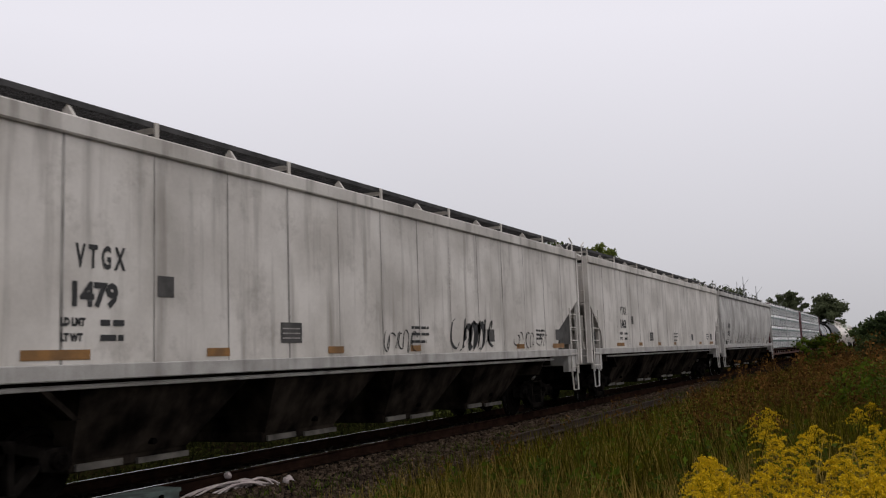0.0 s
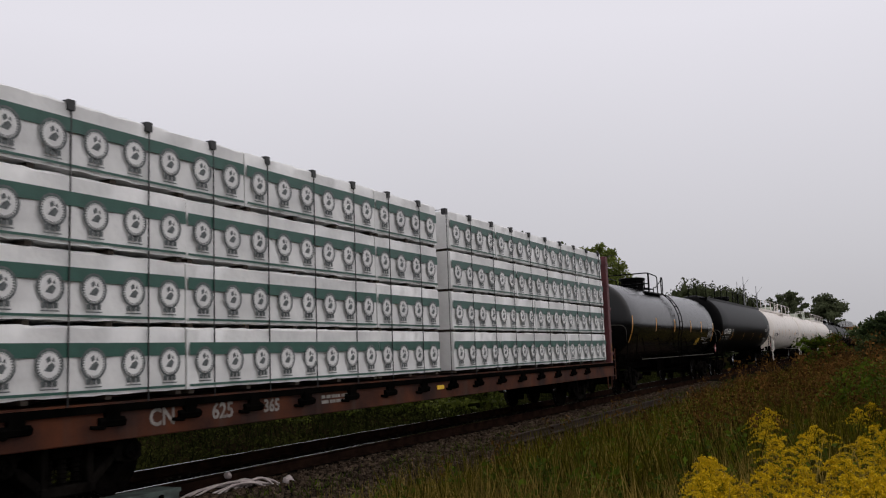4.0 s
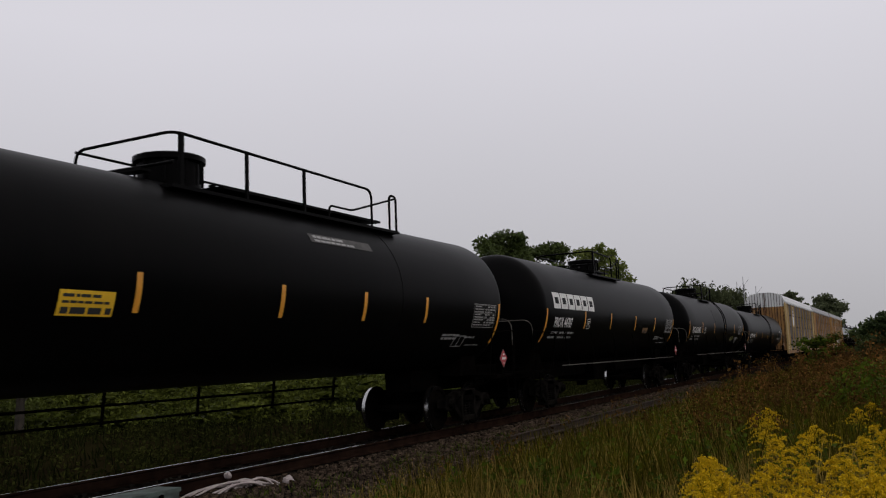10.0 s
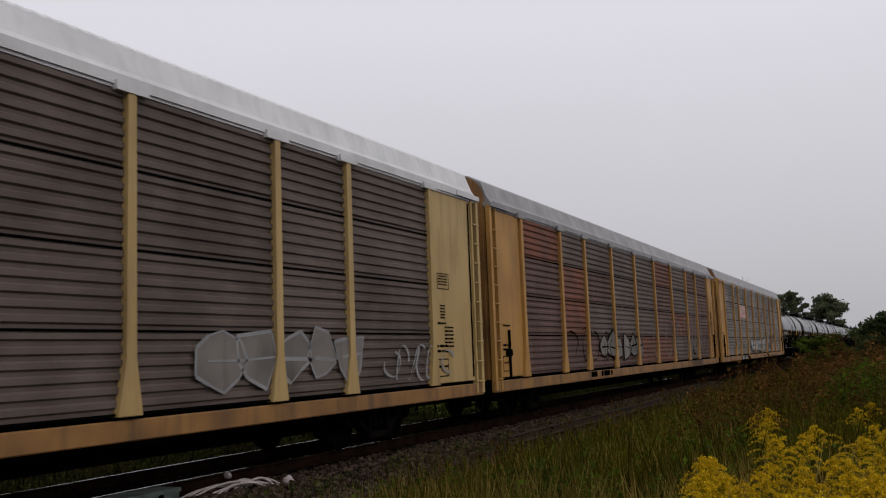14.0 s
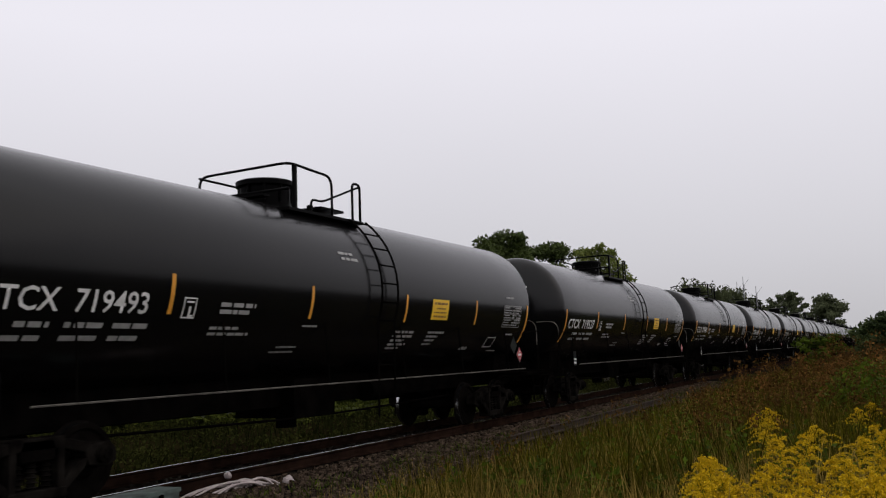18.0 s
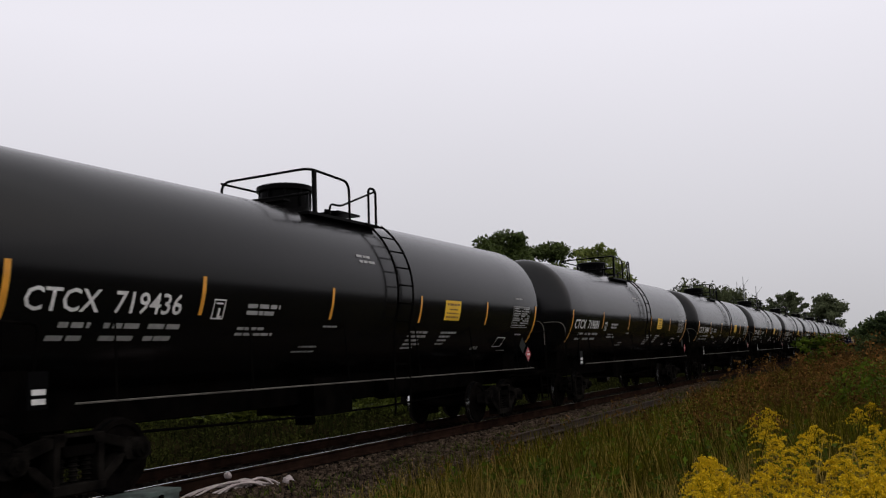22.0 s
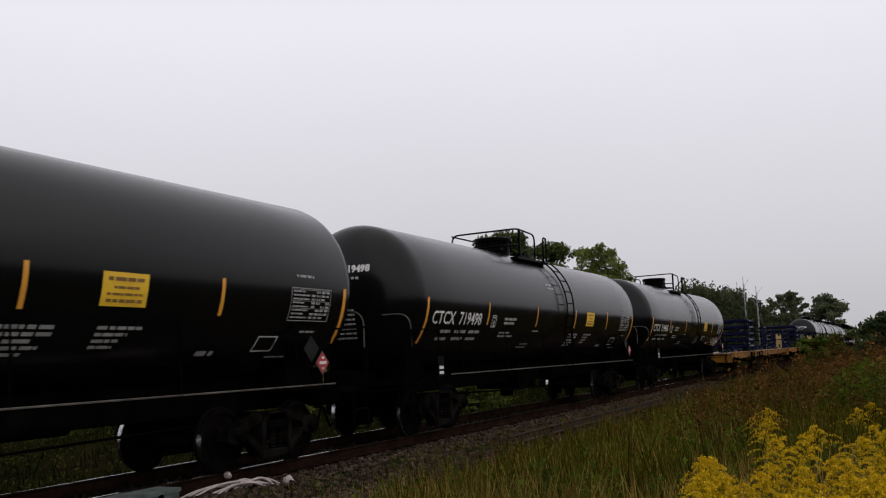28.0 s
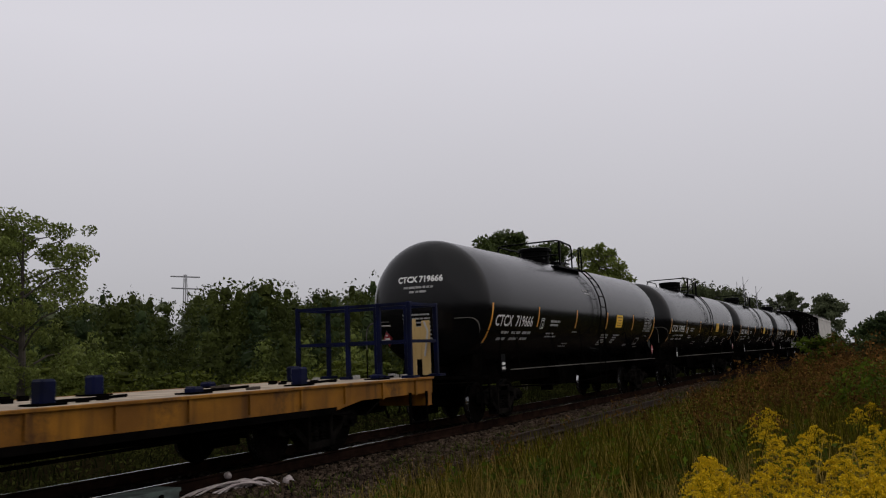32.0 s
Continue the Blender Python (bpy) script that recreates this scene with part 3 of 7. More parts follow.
def end_gear(car, half, end, R, zc, paint, white=False):
    """Running board, handrails and steps at both ends."""
    for s in (-1, 1):
        x = s * half
        xe = s * end
        part("end_platform", boxes((min(x, xe) if s < 0 else x - 0.2, xe if s > 0 else x + 0.2, -1.45, 1.45, 1.03, 1.09)), IRON if not white else paint, car)
        dark = paint if white else IRON
        xh = xe - s * 0.12
        part("end_handrail", pipes(0.012, bent([(xh, -1.46, 1.75), (xh, -1.46, 2.38), (xh, 1.46, 2.38), (xh, 1.46, 1.75)], 0.28)), paint if white else GATE_GREY, car)
        for y in (-1.46, 1.46):
            part("handrail_post", made(rod, (xh, y, 1.05), (xh, y, 1.75), 0.016, 6), dark, car)
        part("handhold", pipes(0.016, bent([(x - s * 0.5, -1.4, 1.1), (x - s * 0.5, -1.5, 2.05), (xe - s * 0.05, -1.5, 2.1), (xe - s * 0.05, -1.45, 1.1)], 0.1)), dark, car)
        part("step", pipes(0.02, [(xe - s * 0.5, -1.45, 1.06), (xe - s * 0.5, -1.47, 0.40), (xe - s * 0.06, -1.47, 0.40), (xe - s * 0.06, -1.45, 1.06)], [(xe - s * 0.5, -1.46, 0.72), (xe - s * 0.06, -1.46, 0.72)]), dark, car)
        part("uncoupling_lever", pipes(0.016, [(xe + s * 0.12, -1.4, 0.95), (xe + s * 0.12, -0.4, 0.95), (xe + s * 0.2, -0.2, 0.8)]), IRON, car)
        part("bracket", made(slab, [(x - s * 1.0, 1.1), (x - s * 0.1, 1.1), (x - s * 0.25, 1.75), (x - s * 0.8, 1.75)], -0.9, 0.9), IRON, car)


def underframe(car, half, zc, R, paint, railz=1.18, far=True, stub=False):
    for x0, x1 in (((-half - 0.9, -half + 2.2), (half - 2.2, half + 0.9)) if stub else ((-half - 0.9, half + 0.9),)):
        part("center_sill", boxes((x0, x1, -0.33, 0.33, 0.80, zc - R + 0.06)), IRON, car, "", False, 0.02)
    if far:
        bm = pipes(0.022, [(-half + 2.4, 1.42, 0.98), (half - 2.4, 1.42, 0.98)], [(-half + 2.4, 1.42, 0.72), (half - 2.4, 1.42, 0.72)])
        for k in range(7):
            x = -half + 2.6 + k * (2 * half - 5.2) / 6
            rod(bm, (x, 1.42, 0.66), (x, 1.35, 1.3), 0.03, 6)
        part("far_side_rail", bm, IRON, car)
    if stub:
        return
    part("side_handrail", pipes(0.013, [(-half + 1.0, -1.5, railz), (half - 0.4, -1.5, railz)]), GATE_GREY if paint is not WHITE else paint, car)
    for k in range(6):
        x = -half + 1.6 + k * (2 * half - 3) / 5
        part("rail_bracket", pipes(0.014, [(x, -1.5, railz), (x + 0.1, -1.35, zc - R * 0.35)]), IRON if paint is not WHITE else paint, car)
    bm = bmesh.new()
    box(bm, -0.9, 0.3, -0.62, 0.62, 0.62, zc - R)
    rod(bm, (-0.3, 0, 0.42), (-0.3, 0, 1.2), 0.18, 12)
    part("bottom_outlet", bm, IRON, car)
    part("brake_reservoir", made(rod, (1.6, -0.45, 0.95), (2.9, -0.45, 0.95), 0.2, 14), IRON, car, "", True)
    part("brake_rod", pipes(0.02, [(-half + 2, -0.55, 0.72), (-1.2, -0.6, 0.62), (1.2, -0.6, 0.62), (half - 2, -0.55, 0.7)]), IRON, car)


def tank_car(label, half, R, zc, end, dx, paint, group, stub=False):
    car = thing("tank_car", label, "tank car", group)
    part("tank_shell", tank_shell(half, R, zc), paint, car, "", True)
    trucks(car, dx)
    couplers(car, end + 0.52)
    end_gear(car, half, end, R, zc, paint, paint is WHITE)
    underframe(car, half, zc, R, paint, stub=stub)
    return car


def short_platform(car, x, zt, paint=None, ext=0.0):
    """Top platform with railings; ext makes it longer to the rear."""
    paint = paint or BLACK_DULL
    r1 = x + 1.45 + ext
    part("platform", boxes((x - 0.85, r1, -0.98, -0.58, zt - 0.24, zt - 0.19), (x - 0.85, r1, 0.58, 0.98, zt - 0.24, zt - 0.19),
                           (x - 1.0, x - 0.8, -0.55, 0.55, zt + 0.02, zt + 0.06), (x + 0.7, r1, -0.55, 0.55, zt + 0.02, zt + 0.06)), paint, car)
    h = zt + 0.52
    e = x + 0.45 + ext
    part("platform_railing", pipes(0.024, bent([(x - 0.8, 0.95, zt - 0.2), (x - 0.8, 0.95, h), (x - 0.8, -0.95, h + 0.03), (e, -0.95, h - 0.02), (e, -0.95, zt - 0.2)], 0.2),
                                   [(x - 0.8, 0.95, zt + 0.12), (x - 0.8, -0.95, zt + 0.12)], n=8), paint, car)
    part("railing_post", boxes((x - 0.69, x - 0.61, -0.98, -0.92, zt - 0.22, h + 0.02)), paint, car, "", False, 0.008)
    part("sloping_rail", pipes(0.02, bent([(x - 0.2 + ext * 0.8, -0.95, zt - 0.2), (x - 0.18 + ext * 0.8, -0.95, zt + 0.02), (x + 0.15 + ext * 0.9, -0.95, zt + 0.02), (x + 1.36 + ext, -0.95, h - 0.06)], 0.12), n=8), paint, car)
    part("ladder_hoop", pipes(0.024, bent([(x + 1.12 + ext, -0.95, zt - 0.2), (x + 1.12 + ext, -0.95, h - 0.02), (x + 1.38 + ext, -0.95, h - 0.02), (x + 1.38 + ext, -0.95, zt - 0.2)], 0.11), n=8), paint, car)
    part("far_railing", pipes(0.022, bent([(x - 0.8, 0.95, h - 0.02), (x + 1.1 + ext, 0.95, h - 0.02), (x + 1.1 + ext, 0.95, zt - 0.2)], 0.18), n=8), paint, car)
    for k in range(int(ext / 1.4)):
        part("railing_post", boxes((x + 0.75 + 1.5 * k, x + 0.8 + 1.5 * k, -0.97, -0.93, zt - 0.2, h)), paint, car)
    for dx2, r in ((0.85, 0.06), (1.05, 0.045)):
        part("valve", made(rod, (x + dx2, -0.2, zt - 0.02), (x + dx2, -0.2, zt + 0.13), r, 10), paint, car)


def curved_ladder(car, x, R, zc, paint=None, z1=0.93):
    w, paint = 0.28, paint or IRON
    arc = [(-(R + 0.13) * math.cos(a), zc + (R + 0.13) * math.sin(a)) for a in [-0.35 + (z1 + 0.35) * k / 12 for k in range(13)]]
    ladder = part("ladder", pipes(0.02, [(x - w, -1.5, 0.55)] + [(x - w, y, z) for y, z in arc]), paint, car)
    part("ladder_rail", pipes(0.02, [(x + w, -1.5, 0.55)] + [(x + w, y, z) for y, z in arc]), paint, ladder)
    for k in range(10):
        a = -0.95 + (z1 + 0.9) * k / 9
        y, z = -(R + 0.13) * math.cos(a) if a > -0.35 else -1.5, zc + (R + 0.13) * math.sin(a)
        part("rung", made(rod, (x - w, y, z), (x + w, y, z), 0.015, 6), paint, ladder)


def stripes(car, place, xs, z0, z1, w=0.1, material=None):
    for x in xs:
        bm = bmesh.new()
        patch(bm, x - w / 2, x + w / 2, z0, z1, place)
        part("reflective_stripe", bm, material or ORANGE, car, "orange reflective stripe")


def ctcx_car(group):
    half, R, zc = 7.72, 1.5, 2.76
    car = tank_car("glossy black tank car with orange stripes and white stencils", half, R, zc, 8.42, 6.3, BLACK, group)
    zt = zc + R
    shell, raised = on_tank(R, zc), on_tank(R, zc, 0.011)
    place, head = (lambda x, z: shell(x - 0.47, z)), on_head(half, R, zc)
    manway(car, -0.8, zt, BLACK_DULL)
    short_platform(car, -0.6, zt)
    curved_ladder(car, 0.64, R, zc)
    stripes(car, place, (-7.13, 8.13), 1.75, 2.72, 0.085)
    stripes(car, place, (-4.15, -1.08, 1.98, 5.12), 2.2, 2.72, 0.068)
    bm = bmesh.new()
    patch(bm, 3.02, 3.74, 2.27, 2.68, place)
    panel = part("warning_panel", bm, YELLOW, car, "yellow warning panel with small print")
    lift = lambda x, z: raised(x - 0.47, z)
    part("panel_print", bars(lift, [(3.1, 2.6, 0.56, 0.045), (3.2, 2.5, 0.4, 0.03), (3.1, 2.42, 0.56, 0.03), (3.1, 2.34, 0.56, 0.04)]), OCHRE, panel)
    part("stencil_print", bars(place, [(-6.35, 2.03, 0.45, 0.07), (-5.7, 2.03, 0.55, 0.07), (-5.0, 2.03, 0.55, 0.07), (-6.45, 1.86, 0.5, 0.07), (-5.7, 1.86, 0.55, 0.07), (-5.0, 1.86, 0.5, 0.07),
                                       (-3.2, 2.36, 0.75, 0.06), (-3.2, 2.26, 0.62, 0.06), (-3.3, 2.02, 0.6, 0.045), (-3.3, 1.93, 0.85, 0.045), (-1.2, 2.08, 0.4, 0.03), (-1.6, 1.7, 0.5, 0.035), (-1.7, 1.6, 0.6, 0.035),
                                       (1.75, 2.0, 0.75, 0.05), (1.75, 1.91, 0.75, 0.05), (1.75, 1.82, 0.55, 0.05), (1.75, 1.73, 0.65, 0.05), (1.75, 1.64, 0.5, 0.05),
                                       (3.1, 2.0, 0.7, 0.045), (3.1, 1.91, 0.5, 0.045), (3.1, 1.82, 0.4, 0.045), (3.1, 1.73, 0.35, 0.045), (5.0, 1.6, 0.35, 0.09), (6.6, 1.5, 0.5, 0.03),
                                       (-0.2, 3.35, 0.45, 0.05), (-0.15, 3.25, 0.55, 0.05), (6.8, 2.86, 0.45, 0.04), (7.1, 1.98, 0.4, 0.035)], 3), GREYLETTER, car)
    bm = bmesh.new()
    frame_patch(bm, -3.92, -3.68, 2.15, 2.43, 0.018, place)
    patch(bm, -3.87, -3.73, 2.36, 2.385, place, 2)
    patch(bm, -3.81, -3.77, 2.17, 2.31, place, 2)
    patch(bm, -3.81, -3.72, 2.17, 2.2, place, 2)
    part("class_box", bm, LETTER, car, "stencilled white box")
    bm = bmesh.new()
    frame_patch(bm, 6.15, 6.62, 1.62, 1.9, 0.02, place)
    part("inspection_box", bm, LETTER, car, "stencilled white box")
    table(car, place, 6.7, 7.7, 2.68, GREYLETTER, 5)
    part("head_print", bars(head, [(-0.35, 3.12, 0.75, 0.05), (-0.2, 3.02, 0.45, 0.05)] + [(-0.4, 2.5 - k * 0.09, 0.7, 0.035) for k in range(7)], 7), GREYLETTER, car)
    placard(car, head, -0.95, 2.0, 0.17)
    hung = flat_on(-1.49)
    placard(car, hung, 6.95, 1.52, 0.17)
    part("placard_back", made(lambda q: q.faces.new([q.verts.new(flat_on(-1.46)(6.72 + dx, 1.74 + dz)) for dx, dz in ((-0.21, 0), (0, -0.21), (0.21, 0), (0, 0.21))])), SHADE_CARD, car, "dark blank placard")
    part("placard_bracket", boxes((6.9, 7.0, -1.48, -1.3, 1.2, 1.45)), IRON, car)
    part("sill_plate", boxes((-7.35, -7.1, -1.53, -1.51, 1.15, 1.55)), BLACK_DULL, car)
    part("plate_print", boxes((-7.31, -7.14, -1.54, -1.532, 1.3, 1.36), (-7.31, -7.14, -1.54, -1.532, 1.2, 1.26)), LETTER, car)
    return car


def number_ctcx(car, number):
    half, R, zc = 7.72, 1.5, 2.76
    t = on_tank(R, zc, 0.008)
    h = on_head(half, R, zc)
    words_on(car, ("reporting_mark", "reporting_number"), "CTCX  " + number, 0.38, lambda x, z: t(x - 6.17, z + 2.31), 1.0, LETTER, "white stencil", 0.004)
    words_on(car, ("head_mark", "head_number"), "CTCX " + number, 0.19, lambda x, z: h(x + 0.05, z + 3.3), 1.0, LETTER, "white stencil on the head")


def long_walk(car, x0, x1, zt, paint, y=-0.62, gap=None, posts=(), wide=False):
    """A long running board on top of the tank with a railing on its near edge."""
    part("running_board", boxes((x0, x1, y - 0.22, y + 0.28, zt - 0.2, zt - 0.13), (x0, x1, y - 0.24, y - 0.20, zt - 0.26, zt - 0.11)), paint, car)
    spans = [(x0, gap[0]), (gap[1], x1)] if gap else [(x0, x1)]
    for a, b in spans:
        part("top_railing", pipes(0.02, bent([(a, y - 0.2, zt - 0.2), (a, y - 0.2, zt + 0.56), (b, y - 0.2, zt + 0.56), (b, y - 0.2, zt - 0.2)], 0.14)), paint, car)
    w = 0.045 if wide else 0.02
    for x in posts:
        part("railing_post", boxes((x - w, x + w, y - 0.22, y - 0.17, zt - 0.3, zt + 0.55)), paint, car)
    bm = bmesh.new()
    n = 12
    for k in range(n + 1):
        x = x0 + (x1 - x0) * k / n
        slab(bm, [(x - 0.04, zt - 0.32), (x + 0.04, zt - 0.32), (x + 0.04, zt - 0.18), (x - 0.04, zt - 0.18)], y - 0.2, y + 0.25)
    part("board_bracket", bm, paint, car)


def weld_seams(car, R, zc, xs, paint):
    for x in xs:
        bm = bmesh.new()
        lathe(bm, [(x - 0.013, R - 0.01), (x - 0.009, R + 0.005), (x + 0.009, R + 0.005), (x + 0.013, R - 0.01)], 64, "X", (0, 0, zc), False)
        part("weld_seam", bm, paint, car, "", True)


SEAM = mat("weld_seam_dirt", (0.75, 0.69, 0.635), (0.50, 0.455, 0.41), rough=0.6, scale=1.4)


def class_box(car, place, x, z0, z1, ink, letter="C"):
    bm = bmesh.new()
    frame_patch(bm, x - 0.145, x + 0.145, z0, z1, 0.018, place)
    patch(bm, x - 0.09, x + 0.09, z1 - 0.09, z1 - 0.06, place, 2)
    part("class_box", bm, ink, car, "stencilled box with a letter")
    part("class_letter", letters(letter, 0.17, lambda a, c: place(x + a, z0 + 0.12 + c)), ink, car)


def table(car, place, x0, x1, z, ink, seed):
    w, rows = x1 - x0, []
    for k in range(8):
        zr = z - 0.055 - k * 0.058
        rows.append((x0 + 0.02, zr, w * (0.42 if k % 3 else 0.3), 0.026))
        rows += [(x0 + w * f, zr, w * 0.1, 0.034) for f in (0.5, 0.63, 0.76, 0.89) if (k + int(f * 10)) % 5]
    bm = bars(place, rows, seed)
    for k in (0, 3, 5):
        patch(bm, x0, x1, z - 0.03 - k * 0.058, z - 0.024 - k * 0.058, place, 1)
    t = part("test_date_table", bm, ink, car, "block of small stencilled rows")
    bm = bmesh.new()
    frame_patch(bm, x0 - 0.03, x1 + 0.03, z - 0.52, z, 0.012, place)
    part("table_frame", bm, ink, t)


def panel_sign(car, place, lift, x0, x1, z0, z1, colour, seed=2):
    bm = bmesh.new()
    patch(bm, x0, x1, z0, z1, place)
    p = part("warning_panel", bm, colour, car, "yellow warning panel")
    h = z1 - z0
    part("panel_print", bars(lift, [(x0 + 0.05, z0 + h * 0.8, (x1 - x0) * 0.7, h * 0.12), (x0 + 0.05, z0 + h * 0.55, (x1 - x0) * 0.85, h * 0.10), (x0 + 0.05, z0 + h * 0.22, (x1 - x0) * 0.9, h * 0.26)], seed), DARKPAINT, p)


def boxed_top(car, zt, half):
    """Short side platform with a squared railing by the dome and low grab rails along the top."""
    part("side_platform", boxes((-1.45, 1.12, -1.12, -0.5, zt - 0.2, zt - 0.14), (-1.45, 1.12, -1.14, -1.1, zt - 0.24, zt - 0.08)), DOME, car)
    for x, w in ((-1.38, 0.07), (-0.74, 0.045), (0.48, 0.035), (1.06, 0.035)):
        part("railing_post", boxes((x - w, x + w, -1.12, -1.06, zt - 0.32, zt + 0.53)), DOME, car, "", False, 0.008)
    part("platform_railing", pipes(0.022, [(-2.05, -0.4, zt - 0.1), (-2.0, -0.45, zt + 0.3), (-1.8, -0.6, zt + 0.46), (-1.38, -1.08, zt + 0.53), (1.06, -1.08, zt + 0.53), (1.96, -1.05, zt + 0.55)], n=8), WHITE, car)
    part("inner_rail", pipes(0.02, [(0.45, 0.2, zt - 0.1), (0.5, 0.2, zt + 0.22), (0.75, 0.0, zt + 0.36), (1.06, -1.05, zt + 0.42)], n=8), WHITE, car)
    part("grab_rail", pipes(0.02, [(-half + 0.4, 0, zt + 0.12), (-1.0, 0, zt + 0.12)], n=8), WHITE, car)
    part("grab_rail", pipes(0.02, [(1.1, 0, zt + 0.12), (7.3, 0, zt + 0.12), (7.42, 0, zt + 0.02), (7.42, 0, zt - 0.05)], n=8), WHITE, car)
    for x in (-8.0, -6.4, -4.8, -2.46, -1.9, 2.2, 4.6, 6.9):
        part("rail_stanchion", boxes((x - 0.04, x + 0.04, -0.02, 0.02, zt - 0.05, zt + 0.13)), WHITE, car)
    for z in (0.96, 0.74):
        part("side_handrail", pipes(0.013, [(-half + 2.6, -1.45, z), (half - 5.0, -1.45, z)], n=8), GATE_GREY, car)
    for k in range(6):
        x = -6.6 + 2.05 * k
        part("rail_bracket", boxes((x - 0.016, x + 0.016, -1.46, -1.42, 0.7, 1.3)), GATE_GREY, car)


def white_tank(number, centre, front, rear, end, stripe_s, sign_s, text_s, class_s, lpg=None, fra=None, tab=None, walk_s=None, raised=None, seam0=0.0, boxed=False, stripe_z=(2.2, 2.68), class_z=(2.2, 2.54)):
    """White pressure car; places are given along the train and turned into the car's own."""
    half, R, zc = (rear - front) / 2, 1.58, 2.66
    car = tank_car("white pressure tank car with orange stripes and white walkway", half, R, zc, end - 0.52, half - 0.75, WHITE, "white tank cars", True)
    zt = zc + R
    place, lift, head = on_tank(R, zc), on_tank(R, zc, 0.011), on_head(half, R, zc)
    weld_seams(car, R, zc, [-half, half] + [-half + seam0 + 1.8 * k for k in range(11) if -half + seam0 + 1.8 * k < half - 0.3], SEAM)
    man = -0.1
    manway(car, man, zt, DOME, 0.5, 0.34)
    if boxed:
        boxed_top(car, zt, half)
    else:
        x0, g0, g1, x1 = [s - centre for s in walk_s]
        long_walk(car, x0, x1, zt + 0.06, WHITE, gap=(g0, g1) if g1 - g0 > 0.2 else None, posts=(-7.0, -3.8, -1.1, 1.15, 4.1, 7.05), wide=True)
        part("top_arch", pipes(0.024, [(man - 2.9, 0.6, zt - 0.05), (man - 2.6, 0.6, zt + 0.1), (man - 1.3, 0.6, zt + 0.34), (man - 1.1, 0.6, zt + 0.28), (man - 1.0, 0.6, zt - 0.1)], n=8), WHITE, car)
        part("top_arch", pipes(0.024, [(man + 0.5, 0.6, zt + 0.12), (man + 1.3, 0.6, zt + 0.3), (man + 1.5, 0.6, zt + 0.22), (man + 1.55, 0.6, zt - 0.1)], n=8), WHITE, car)
    if raised:
        a, c = raised[0] - centre, raised[1] - centre
        part("side_platform", boxes((a, c, -1.16, -0.55, zt - 0.22, zt - 0.16)), WHITE, car)
        for x in (a + 0.05, (a + c) / 2, c - 0.05):
            part("platform_bracket", made(prism, [(-1.14, zt - 0.22), (-0.7, zt - 0.22), (-1.02, zt - 0.55), (-1.14, zt - 0.5)], x - 0.05, x + 0.05), WHITE, car)
    stripes(car, place, [s - centre for s in stripe_s], stripe_z[0], stripe_z[1], 0.095)
    stripes(car, place, (-half + 0.03, half - 0.03), 1.75, 2.6, 0.085)
    xa, xb = text_s[0] - centre, text_s[1] - centre
    words_on(car, ("reporting_mark", "reporting_number"), "GATX " + number, 0.36, lambda x, z: place(x + (xa + xb) / 2, z + 2.22), (xb - xa) / (0.36 * 0.62 * (5 + len(number))), DARKPAINT, "black stencil")
    part("stencil_print", bars(place, [(xa + 0.1, 1.96, 0.6, 0.05), (xa + 0.95, 1.96, 0.7, 0.05), (xa, 1.86, 0.6, 0.05), (xa + 0.9, 1.86, 0.5, 0.05),
                                       (-2.9, 2.08, 1.3, 0.025), (1.0, 2.74, 0.5, 0.035), (1.0, 2.68, 0.5, 0.035), (1.0, 2.62, 0.45, 0.035),
                                       (2.1, 2.1, 1.1, 0.05), (2.0, 2.02, 0.7, 0.05), (1.95, 1.94, 0.8, 0.05), (half - 4.0, 2.0, 0.5, 0.03), (half - 3.0, 2.05, 0.9, 0.05), (half - 3.1, 1.95, 0.8, 0.05), (half - 3.1, 1.85, 0.5, 0.05), (half - 0.9, 1.95, 0.5, 0.03), (half - 0.9, 1.88, 0.5, 0.03)], 4), DARKPAINT, car)
    if lpg:
        for k, line in enumerate(("LIQUEFIED", "PETROLEUM GAS", "NOT ODORIZED")):
            part("cargo_stencil", letters(line, 0.165, lambda x, z: place(x + lpg - centre - 0.06 * k, z + 2.05 - 0.165 * k), 0.9, "LEFT"), DARKPAINT, car, "black stencilled cargo name")
    if fra:
        part("agency_stencil", letters("FRA A/P", 0.17, lambda x, z: place(x + fra - centre, z + 2.4), 0.85, "LEFT"), DARKPAINT, car)
    table(car, place, tab[0] - centre, tab[1] - centre, 2.68, SILL_GREY, 8)
    panel_sign(car, place, lift, sign_s[0] - centre, sign_s[1] - centre, 2.2, 2.42, YELLOW)
    class_box(car, place, class_s - centre, class_z[0], class_z[1], DARKPAINT)
    placard(car, flat_on(-1.47), half + 0.2, 1.5, 0.18)
    part("placard_bracket", boxes((half + 0.15, half + 0.25, -1.46, -1.3, 1.08, 1.45)), WHITE, car)
    placard(car, head, -0.9, 1.9, 0.16)
    part("head_mark", letters(number, 0.18, lambda x, z: head(x - 0.3, z + 3.1)), DARKPAINT, car)
    for s in (-1, 1):
        part("skirt_plate", made(slab, [(s * (half - 0.62), 1.08), (s * (half - 0.2), 1.08), (s * (half - 0.3), 1.85), (s * (half - 0.5), 1.85)], -1.46, -1.40), WHITE, car)
